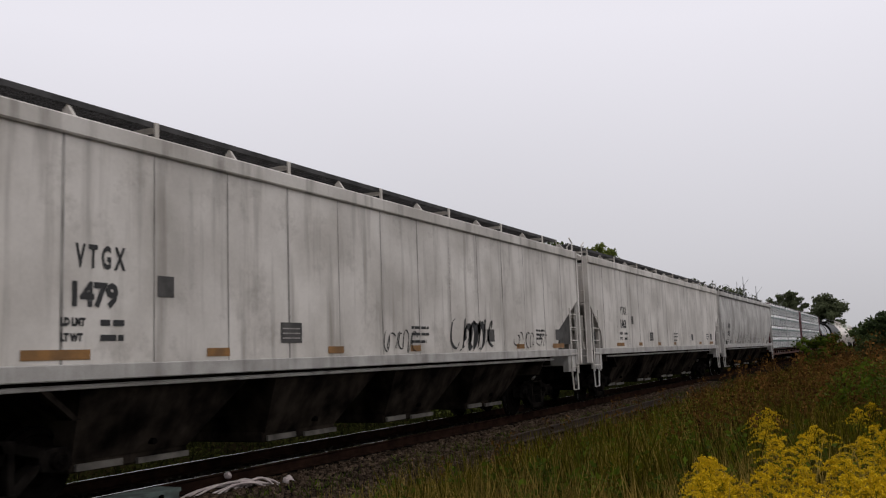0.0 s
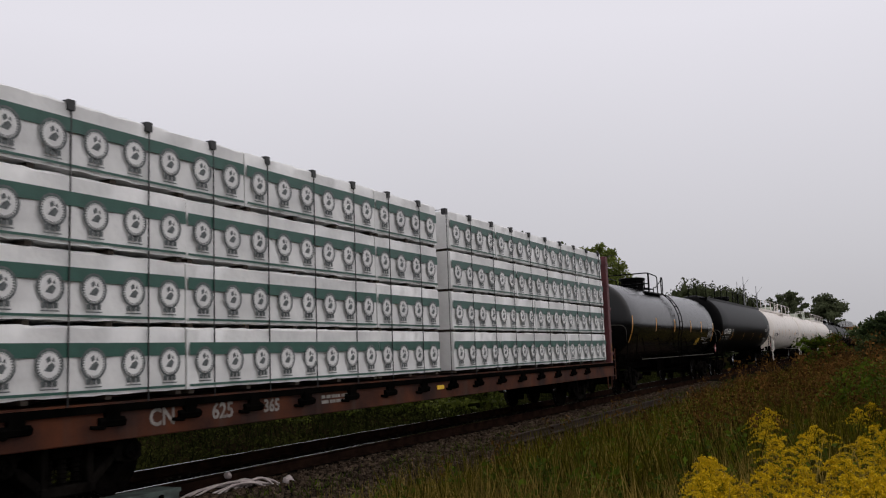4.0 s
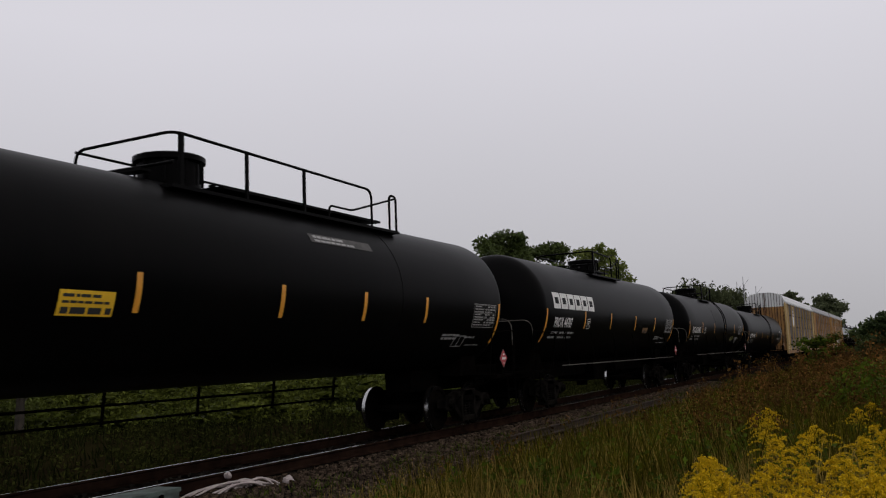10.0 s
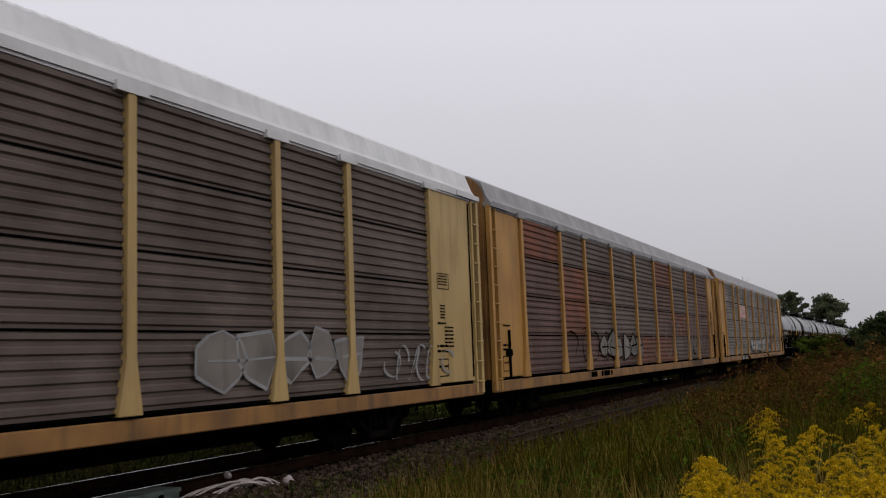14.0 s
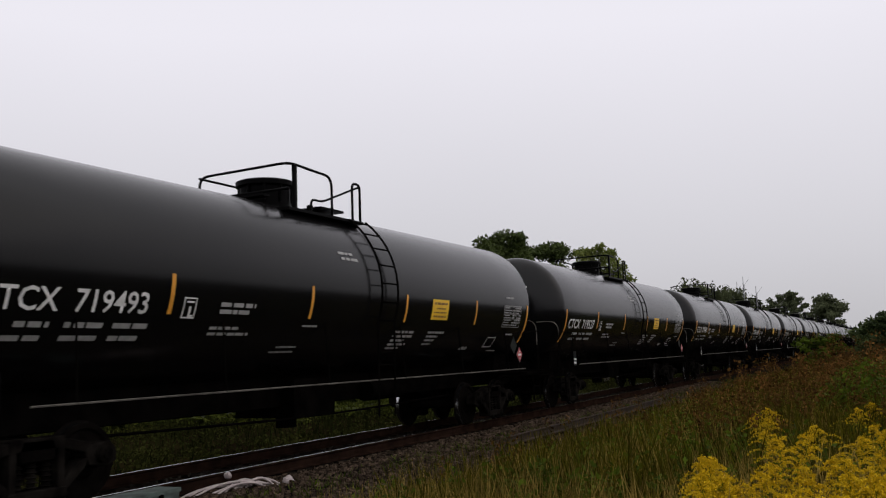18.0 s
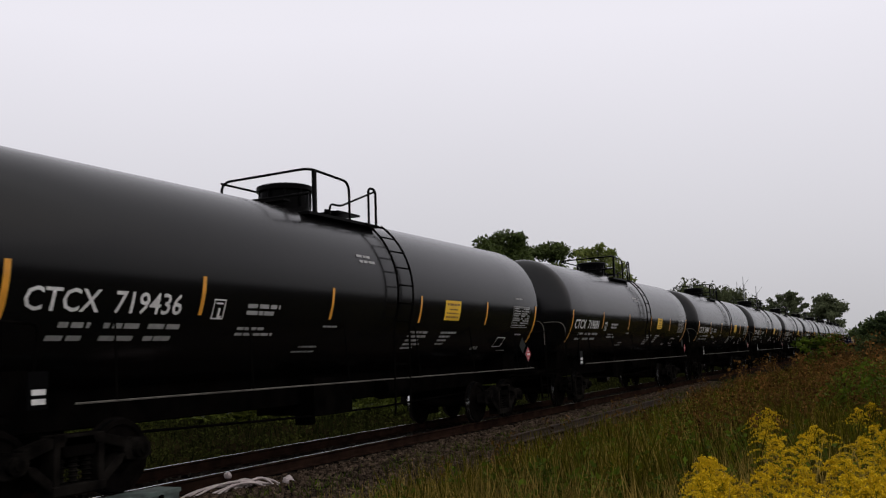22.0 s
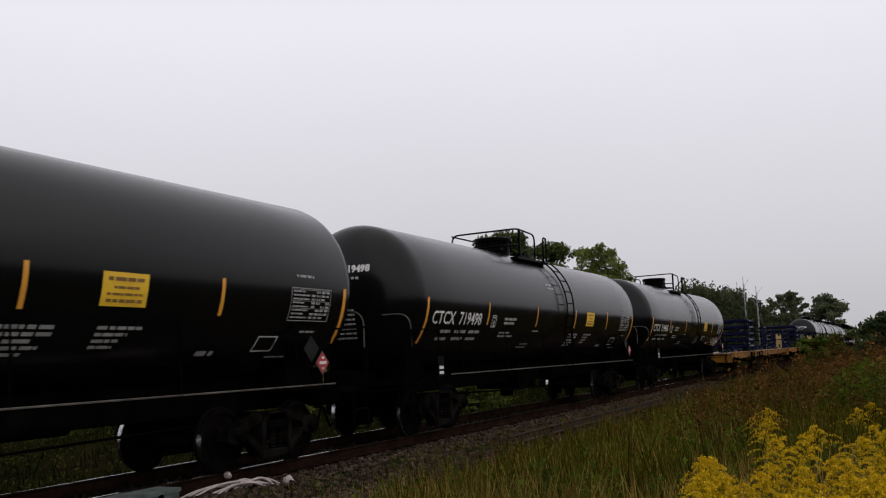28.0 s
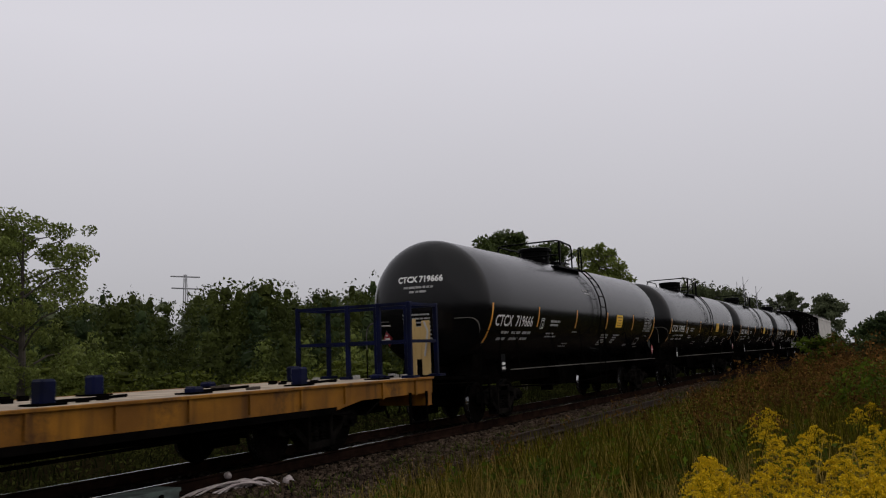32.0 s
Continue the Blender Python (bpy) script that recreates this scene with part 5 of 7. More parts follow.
def pack_meshes(length, seed):
    """The wrap, its dark band, printed rings and bearers of one lumber pack whose near bottom corner is the origin."""
    rnd = random.Random(seed)
    bm = bmesh.new()
    nx = max(4, int(length / 0.16))
    cols = []
    for i in range(nx + 1):
        x = length * i / nx
        ring = []
        for y, z in ((0, 0), (0, 0.25), (0, 0.5), (0, PACK_H - 0.03), (0.03, PACK_H), (PACK_W / 2, PACK_H), (PACK_W, PACK_H), (PACK_W, 0.3), (PACK_W, 0)):
            j = 0.019 if 0 < i < nx else 0.004
            ring.append(bm.verts.new((x, y + rnd.uniform(-j, j) * (1 if y == 0 else 0.3), z + rnd.uniform(-j, j) * 0.5)))
        cols.append(ring)
    m = len(cols[0])
    for a, b in zip(cols, cols[1:]):
        for k in range(m):
            bm.faces.new((a[k], b[k], b[(k + 1) % m], a[(k + 1) % m]))
    bm.faces.new(cols[0])
    bm.faces.new(cols[-1])
    wrap = done("wrap", bm, WRAP, True)
    on = flat_on(-0.020, 0.006)
    bm = bmesh.new()
    patch(bm, 0.02, length - 0.02, 0.44, 0.60, on, 2)
    patch(bm, 0.02, length - 0.02, 0.035, 0.065, on, 1)
    band = done("printed_band", bm, WRAP_GREEN)
    bm = bmesh.new()
    up = flat_on(-0.020, 0.010)
    n = int(length / 0.585)
    for k in range(n):
        cx = (k + 0.5) * length / n
        last = None
        for i in range(21):
            a = 2 * math.pi * i / 20
            now = [bm.verts.new(up(cx + r * math.cos(a), 0.36 + r * math.sin(a))) for r in (0.162, 0.188)]
            if last:
                bm.faces.new((last[0], last[1], now[1], now[0]))
            last = now
        for i in range(30):
            a = 2 * math.pi * (i + 0.3) / 30
            bm.faces.new([bm.verts.new(up(cx + r * math.cos(a + d), 0.36 + r * math.sin(a + d))) for r, d in ((0.133, 0), (0.133, 0.11), (0.156, 0.11), (0.156, 0))])
        for blot in (((-0.07, -0.06), (0.03, -0.075), (0.075, -0.01), (0.035, 0.03), (-0.02, 0.0)), ((-0.03, 0.02), (0.02, 0.05), (0.0, 0.105), (-0.045, 0.07)), ((0.03, 0.045), (0.07, 0.03), (0.055, 0.085))):
            bm.faces.new([bm.verts.new(up(cx + dx, 0.36 + dz)) for dx, dz in blot])
        for dx in (-0.105, -0.03, 0.045):
            patch(bm, cx + dx, cx + dx + 0.058, 0.128, 0.19, up, 1)
        patch(bm, cx - 0.12, cx + 0.12, 0.092, 0.106, up, 1)
    print_ = done("ring_pattern", bm, WRAP_INK)
    bm = bmesh.new()
    for k in range(n):
        cx = (k + 0.5) * length / n
        bm.faces.new([bm.verts.new(flat_on(-0.020, 0.008)(cx + 0.155 * math.cos(i * 0.393), 0.36 + 0.155 * math.sin(i * 0.393))) for i in range(16)])
    disc = done("printed_disc", bm, WRAP)
    bm = bmesh.new()
    for k in range(int(length / 1.2) + 1):
        x = 0.1 + k * (length - 0.2) / int(length / 1.2)
        box(bm, x - 0.045, x + 0.045, 0.02, PACK_W - 0.02, -0.056, -0.004)
    bear = done("dunnage", bm, WOOD)
    return wrap, band, disc, print_, bear


PACKS = {(l, k): pack_meshes(l, 40 + 7 * i + k) for i, l in enumerate((3.62, 4.82, 2.42)) for k in (0, 1)}
LOADS = []


def pack(length, var, car_s, x, y, z, turn):
    ob = thing("lumber_pack", "white-wrapped lumber pack with green band and ring prints", "lumber", "lumber packs on the centre-beam cars")
    for me in PACKS[(length, var)]:
        put(me, ob)
    ob.matrix_basis = pose(0, 0, 0, 0, 0, turn)
    LOADS.append((ob, car_s + x, y, z, turn))


def centerbeam(label, s):
    car = thing("centerbeam_flat_car", label, "flat car", "centre-beam flat cars")
    half = 11.7
    part("deck", boxes((-half, half, -1.42, 1.42, 1.05, 1.16)), RUSTRED, car)
    for y0 in (-1.46, 1.36):
        part("side_sill", boxes((-half, half, y0, y0 + 0.1, 0.72, 1.14)), RUSTRED, car, "rusty red side sill", False, 0.012)
    # Black strip paints in the overhang's shade along the top of the sill.
    part("sill_lip", boxes((-half, half, -1.5, -1.46, 1.05, 1.14)), IRON, car, "sill lip, black for the shade of the overhang")
    part("center_sill", boxes((-half, half, -0.4, 0.4, 0.62, 1.05)), IRON, car)
    for s2 in (-1, 1):
        x = s2 * (half - 0.12)
        part("bulkhead", boxes((x - 0.05, x + 0.05, -1.28, 1.28, 1.1, 4.52)), MAROON, car, "maroon end bulkhead")
        for y0 in (-1.45, 1.28):
            part("bulkhead_post", boxes((x - 0.12, x + 0.12, y0, y0 + 0.17, 1.1, 4.55)), MAROON, car, "", False, 0.012)
        bm = bmesh.new()
        for k in range(5):
            box(bm, x - 0.14, x + 0.14, -1.47, 1.47, 1.4 + k * 0.72, 1.46 + k * 0.72)
        part("bulkhead_rib", bm, MAROON, car)
        part("yellow_strip", boxes((x - 0.03, x + 0.03, -1.465, -1.452, 1.2, 1.75)), OCHRE, car)
        part("ladder", ladder_bm(s2 * (half + 0.05), s2 * (half + 0.4), -1.4, 0.6, 1.6, 4), RUSTRED, car)
        part("stirrup_step", pipes(0.02, [(s2 * (half - 0.6), -1.42, 0.8), (s2 * (half - 0.6), -1.43, 0.38), (s2 * (half - 0.2), -1.43, 0.38), (s2 * (half - 0.2), -1.42, 0.8)]), RUSTRED, car)
    part("center_beam", boxes((-half, half, -0.06, 0.06, 1.16, 1.5), (-half, half, -0.1, 0.1, 4.3, 4.5)), MAROON, car)
    for k in range(11):
        x = -half + 1.2 + k * (2 * half - 2.4) / 10
        part("beam_post", boxes((x - 0.06, x + 0.06, -0.1, 0.1, 1.16, 4.4)), MAROON, car)
    for x in [-half + 1.4 + k * 1.28 for k in range(int((2 * half - 2.4) / 1.28))]:
        part("winch", made(lambda q: [box(q, x - 0.1, x + 0.1, -1.52, -1.42, 0.96, 1.1), pipe(q, [(x - 0.19, -1.47, 0.94), (x + 0.19, -1.47, 0.94)], 0.06), pipe(q, [(x - 0.3, -1.48, 0.9), (x - 0.12, -1.49, 0.88), (x - 0.06, -1.48, 0.94)], 0.022)]), IRON, car)
    part("reporting_mark", letters("CN", 0.3, lambda x, z: Vector((x - half + 3.5, -1.468, z + 0.93))), WORN_STENCIL, car, "pale stencilled mark")
    part("reporting_number", letters("625", 0.29, lambda x, z: Vector((x - half + 4.62, -1.468, z + 0.93))), WORN_STENCIL, car, "pale stencilled number")
    part("reporting_number", letters("365", 0.25, lambda x, z: Vector((x - half + 5.68, -1.468, z + 0.93))), WORN_STENCIL, car, "pale stencilled number")
    part("mark_bars", bars(flat_on(-1.46, 0.008), [(-half + 6.95, 0.98, 0.8, 0.05), (-half + 6.95, 0.9, 0.8, 0.05)], 3), WORN_STENCIL, car)
    part("yellow_tag", boxes((-half + 10.95, -half + 11.25, -1.472, -1.462, 0.9, 0.98)), YELLOW, car)
    trucks(car, half - 2.4)
    couplers(car, half + 0.42)
    # lumber, two stacks a side and four tiers
    rnd = random.Random(round(s))
    for tier in range(4):
        z = 1.25 + tier * 0.852
        for y, turn in ((-1.40, 0), (1.40, 180)):
            for start in (-half + 0.35, 0.18):
                x = start
                row = [3.62, 4.82, 2.42]
                rnd.shuffle(row)
                for l in row:
                    pack(l, rnd.randint(0, 1), s, x if not turn else x + l, y + rnd.uniform(-0.02, 0.02), z, turn)
                    x += l + 0.025
    for k in range(19):
        x = -half + 0.9 + k * (2 * half - 1.8) / 18
        bm = bmesh.new()
        slab(bm, [(x - 0.008, 1.1), (x + 0.008, 1.1), (x + 0.008, 4.60), (x - 0.008, 4.60)], -1.437, -1.427)
        box(bm, x - 0.02, x + 0.02, -1.437, 1.437, 4.60, 4.607)
        box(bm, x - 0.05, x + 0.05, -1.442, -1.34, 4.50, 4.62)
        part("tie_down_strap", bm, STRAP, car, "black tie-down strap over the load")
    return car


# ---- autorack cars ----
def corrugated(bm, x0, x1, y, z0, z1, pitch=0.155, depth=0.035, flat=0):
    n = max(2, round((z1 - z0) / pitch))
    h = (z1 - z0) / n
    pts = [(y, z0)]
    for k in range(n):
        z = z0 + k * h
        if k < flat:
            continue
        pts += [(y, z + 0.30 * h), (y - depth, z + 0.45 * h), (y - depth, z + 0.85 * h), (y, z + h)]
    pts += [(y + 0.03, z1), (y + 0.03, z0)]
    prism(bm, pts, x0, x1)


def autorack(label, length, paint, panel, roof, posts, seed, logo="", rows=4):
    car = thing("autorack_car", label, "autorack", "autoracks")
    half = length / 2
    Y, z0, z1 = 1.56, 1.02, 4.88
    part("inner_body", boxes((-half + 0.25, half - 0.25, -1.45, 1.45, 0.95, 4.95)), IRON, car)
    # arched roof made of ribbed sheets
    arch = [(-1.60, 4.86), (-1.60, 5.02), (-1.52, 5.14)] + [(1.52 * math.sin(a), 5.14 + 0.68 * (math.cos(a))**0.75) for a in [radians(d) for d in (-65, -45, -25, -8, 8, 25, 45, 65)]] + [(1.52, 5.14), (1.60, 5.02), (1.60, 4.86)]
    bm = bmesh.new()
    n, last = 270, None
    for k in range(n + 1):
        x = -half + 0.1 + (length - 0.2) * k / n
        lift = 0.017 if k % 2 else 0.0
        ring = [bm.verts.new((x, y, z + (lift if 2 < i < len(arch) - 3 else 0))) for i, (y, z) in enumerate(arch)]
        if last:
            for i in range(len(ring)):
                bm.faces.new((last[i], last[(i + 1) % len(ring)], ring[(i + 1) % len(ring)], ring[i]))
        else:
            bm.faces.new(ring[::-1])
        last = ring
    bm.faces.new(last)
    part("roof", bm, roof, car)
    for y0 in (-1.63, 1.50):
        part("roof_rail", boxes((-half + 0.3, half - 0.3, y0, y0 + 0.13, 4.90, 5.04)), roof, car)
        part("side_sill", boxes((-half, half, max(y0, -1.60), min(y0 + 0.13, 1.60), 0.70, 0.95)), ENDY, car, "", False, 0.015)
    part("underframe", boxes((-half, half, -1.45, 1.45, 0.62, 0.95), (-half + 4, half - 4, -0.6, 0.6, 0.35, 0.62)), IRON, car)
    # panels between the posts
    rnd = random.Random(seed)
    zs = [z0 + (z1 - z0) * k / rows for k in range(rows + 1)]
    for a, b in zip(posts, posts[1:]):
        for k in range(rows):
            bm = bmesh.new()
            corrugated(bm, a + 0.075, b - 0.075, -Y, zs[k] + 0.012, zs[k + 1] - 0.012, flat=2 if panel is PANEL_GREY else 0)
            part("side_panel", bm, rnd.choice((PANEL_RED, PANEL_RED, PANEL_ORANGE, PANEL, PANEL)) if seed == 2 else panel, car)
            if seed == 3:
                bm = bmesh.new()
                step = (b - a - 0.3) / 6
                for col in range(7):
                    for row in range(int((zs[k + 1] - zs[k] - 0.35) / 0.155)):
                        hx, hz = a + 0.15 + step * col, zs[k] + 0.41 + 0.156 * row
                        box(bm, hx, hx + 0.022, -Y - 0.0385, -Y - 0.03, hz, hz + 0.05)
                part("perforation", bm, HOLE, car)["kind"] = "stuff"
            part("seam_strip", boxes((a + 0.09, b - 0.09, -Y - 0.042, -Y - 0.03, zs[k] - 0.02, zs[k] + 0.012)), IRON, car)
    bm = bmesh.new()
    corrugated(bm, -half + 0.6, half - 0.6, 0, z0, z1, 0.3)
    for v in bm.verts:
        v.co.y = Y - v.co.y
    part("far_side", bm, panel, car)
    for x in posts:
        w = 0.07
        bm = bmesh.new()
        slab(bm, [(x - w - 0.12, z0 - 0.03), (x + w + 0.12, z0 - 0.03), (x + w, z0 + 0.65), (x + w, z1 - 0.02), (x - w, z1 - 0.02), (x - w, z0 + 0.65)], -Y - 0.10, -Y + 0.02)
        part("side_post", bm, paint, car, "", False, 0.01)
        part("post_cap", boxes((x - 0.26, x + 0.26, -Y - 0.115, -Y - 0.02, z1 - 0.05, z1 + 0.07)), paint if panel is PANEL_GREY else roof, car)
    # end bays with doors, ladders and ribbed end doors
    for s in (-1, 1):
        xe, xp = s * half, posts[0] if s < 0 else posts[-1]
        a, b = min(xe - s * 0.32, xp), max(xe - s * 0.32, xp)
        part("end_panel", boxes((a + 0.02, b - 0.09, -Y - 0.03, -Y + 0.05, z0, z1 - 0.03)), paint, car, "", False, 0.01)
        part("panel_print", bars(flat_on(-Y - 0.03), [(a + 0.2, 1.75, 0.5, 0.05), (a + 0.2, 1.65, 0.5, 0.05), (a + 0.25, 2.2, 0.4, 0.04), (a + 0.25, 1.35, 0.45, 0.04)], seed), IRON, car)
        bm = bmesh.new()
        frame_patch(bm, a + 0.18, a + 0.68, 1.15, 1.5, 0.02, flat_on(-Y - 0.03))
        part("stencil_box", bm, IRON, car)
        corner = part("corner_post", boxes((min(xe, xe - s * 0.12), max(xe, xe - s * 0.12), -Y - 0.06, -Y + 0.04, 0.75, z1 + 0.08), (min(xe - s * 0.32, xe - s * 0.38), max(xe - s * 0.32, xe - s * 0.38), -Y - 0.06, -Y + 0.04, 0.75, z1 + 0.08)), paint, car)
        part("ladder_rung", made(lambda q: [rod(q, (xe - s * 0.05, -Y - 0.09, 1.0 + 0.42 * k), (xe - s * 0.36, -Y - 0.09, 1.0 + 0.42 * k), 0.014, 6) for k in range(9)]), paint, car)
        if seed != 1:
            part("door_gear", boxes((min(xe - s * 0.7, xe - s * 0.95), max(xe - s * 0.7, xe - s * 0.95), -Y - 0.1, -Y - 0.03, 1.5, 1.65), (min(xe - s * 0.85, xe - s * 0.88), max(xe - s * 0.85, xe - s * 0.88), -Y - 0.09, -Y - 0.03, 1.0, 2.1)), IRON, car)
        part("roof_step", boxes((min(xe, xe - s * 1.1), max(xe, xe - s * 1.1), -Y - 0.1, -Y + 0.1, z1 + 0.02, z1 + 0.12)), roof if panel is not PANEL_GREY else paint, car)
        xd = xe - s * 0.05
        arcd = lambda z: 1.48 if z < 5.0 else 1.48 * max(0.0, 1 - ((z - 5.0) / 0.83) ** 2.4) ** 0.42
        for lo, hi, m2 in ((0.98, 4.60, ENDY), (4.60, 5.815, ROOF_WHITE)):
            bm = bmesh.new()
            zz = [lo + (hi - lo) * (1 - (1 - k / 16) ** 1.6) for k in range(17)]
            prev = None
            for z in zz:
                now = [bm.verts.new((xd, -arcd(z), z)), bm.verts.new((xd, arcd(z), z))]
                if prev:
                    bm.faces.new((prev[0], prev[1], now[1], now[0]))
                prev = now
            part("end_door", bm, m2 if seed == 1 else ENDY, car, "ribbed end door")
        for k in range(14):
            y = -1.41 + k * 0.217
            top = 5.0 + 0.83 * max(0.0, 1 - abs(y / 1.48) ** 2.38) ** 0.417 - 0.03
            part("door_rib", boxes((min(xd, xd + s * 0.02), max(xd, xd + s * 0.02), y - 0.018, y + 0.018, 0.98, top)), IRON if seed == 1 else ENDY, car)
        part("door_joint", boxes((min(xd, xd + s * 0.012), max(xd, xd + s * 0.012), -0.04, 0.04, 0.98, 5.78)), RUSTRED if seed == 1 else ENDY, car, "rust-stained centre joint")
        if s > 0:
            part("door_slot", boxes((b - 0.2, b - 0.13, -Y - 0.036, -Y - 0.03, 1.1, 4.8)), IRON, car, "dark slot beside the ladder")
            bm = bmesh.new()
            frame_patch(bm, a + 0.28, a + 0.8, 2.88, 3.2, 0.018, flat_on(-Y - 0.03))
            part("print_frame", bm, IRON, car)
            part("panel_print", bars(flat_on(-Y - 0.03), [(a + 0.32, 3.14 - 0.055 * k, 0.42, 0.025) for k in range(4)] + [(a + 0.38, 2.55 - 0.06 * k, 0.22, 0.03) for k in range(5)] + [(a + 0.55, 2.12 - 0.075 * k, 0.4, 0.035) for k in range(6)], seed), IRON, car)
        part("door_bracket", boxes((min(xe, xe + s * 0.12), max(xe, xe + s * 0.12), 1.42, 1.66, 3.6, 4.75)), ENDY, car)
        part("end_step", pipes(0.02, [(xe - s * 0.1, -1.58, 0.7), (xe - s * 0.1, -1.6, 0.34), (xe - s * 0.45, -1.6, 0.34), (xe - s * 0.45, -1.58, 0.7)]), IRON, car)
    on = flat_on(-Y - 0.055)
    if logo == "shield":
        a, b = posts[1] + 0.09, posts[2] - 0.09
        part("logo_panel", boxes((a, b, -Y - 0.055, -Y - 0.02, 2.95, 4.72)), UPY, car, "yellow sign panel with a shield")
        cx, w = (a + b) / 2, (b - a) * 0.36
        up = flat_on(-Y - 0.055, 0.006)

        def shield(bm):
            left = [(-w, 4.5), (-w * 0.6, 4.38), (-w * 0.9, 4.1), (-w, 3.75), (-w, 3.4), (-w * 0.8, 3.18), (-w * 0.4, 3.08), (0, 3.04)]
            pts = left + [(-x, z) for x, z in left[-2::-1]] + [(w * 0.5, 4.46), (0, 4.56), (-w * 0.5, 4.46)]
            bm.faces.new([bm.verts.new(up(cx + x, z)) for x, z in pts])
        sh = part("shield", made(shield), SHIELD_WHITE, car, "white shield emblem")
        up2 = flat_on(-Y - 0.055, 0.011)

        def top(bm):
            left = [(-w, 4.5), (-w * 0.6, 4.38), (-w * 0.9, 4.1), (-w, 3.86)]
            pts = left + [(-x, z) for x, z in left[::-1]] + [(w * 0.5, 4.46), (0, 4.56), (-w * 0.5, 4.46)]
            bm.faces.new([bm.verts.new(up2(cx + x, z)) for x, z in pts])
        part("shield_top", made(top), SHIELD_BLUE, sh, "dark blue shield top")
        part("shield_bars", bars(flat_on(-Y - 0.055, 0.016), [(cx - w * 0.6, 4.28, w * 1.2, 0.12), (cx - w * 0.75, 4.02, w * 1.5, 0.12)], 2), SHIELD_WHITE, sh)
    if logo == "pink":
        a, b = posts[2] + 0.1, posts[3] - 0.1
        bm = bmesh.new()
        corrugated(bm, a, b, -Y - 0.008, 3.12, 3.88)
        part("faded_patch", bm, PINK, car, "faded pink painted patch")
    for x, w, h, sd, m2, t in {1: ((9.8, 2.6, 0.7, 12, ROOF_GREY, 0.05),), 2: ((1.0, 4.5, 1.5, 13, PANEL_GREY, 0.08), (-9, 5, 1.2, 15, IRON, 0.06), (6.5, 4, 2.4, 21, PANEL_GREY, 0.09)),
                               3: ((5.05, 2.9, 1.2, 17, IRON, 0.10),)}[seed]:
        part("graffiti", scribble(on, x, 1.1, w, h, sd, 7, t), m2, car, "spray-painted scrawl")
    if seed == 1:
        spray_letters(car, on, 5.0, 1.1, 4.0, 1.0, 5, 11, PANEL_GREY, ROOF_GREY)
    if seed == 3:
        spray_letters(car, on, -3.5, 0.98, 6.6, 1.05, 7, 14, GRAFFITI_PALE, IRON)
        part("number_plate", boxes((-7.4, -5.2, -1.612, -1.602, 0.70, 0.94)), IRON, car, "dark stencil panel")
        part("reporting_mark", letters("ETTX", 0.24, lambda x, z: Vector((x - 6.85, -1.618, z + 0.82))), LETTER, car, "white stencilled mark")
        part("car_number", letters("851416", 0.24, lambda x, z: Vector((x - 5.85, -1.618, z + 0.82))), LETTER, car, "white stencilled number")
    if seed == 2:
        spray_letters(car, on, -6.0, 1.1, 5.2, 1.1, 6, 19, PANEL_GREY, IRON)
        part("sill_writing", letters("STAY TRUE TO MYSELF!", 0.30, lambda x, z: Vector((x + 8.8, -1.61, z + 0.84)), 0.78), DARKPAINT, car, "black hand-sprayed words")
        part("graffiti", scribble(flat_on(-Y - 0.03), 12.3, 1.9, 0.9, 1.9, 44, 3, 0.07), IRON, car, "black spray-paint scrawl")
        part("graffiti", scribble(on, 7.9, 1.1, 1.5, 1.0, 45, 2, 0.09), IRON, car, "black spray-paint curve")
    part("sill_number", bars(flat_on(-1.60), [(-half + 7.0, 0.86, 0.6, 0.16), (-half + 8.0, 0.86, 1.2, 0.16)], seed), IRON, car)
    trucks(car, half - 3.6)
    couplers(car, half + 0.24)
    return car


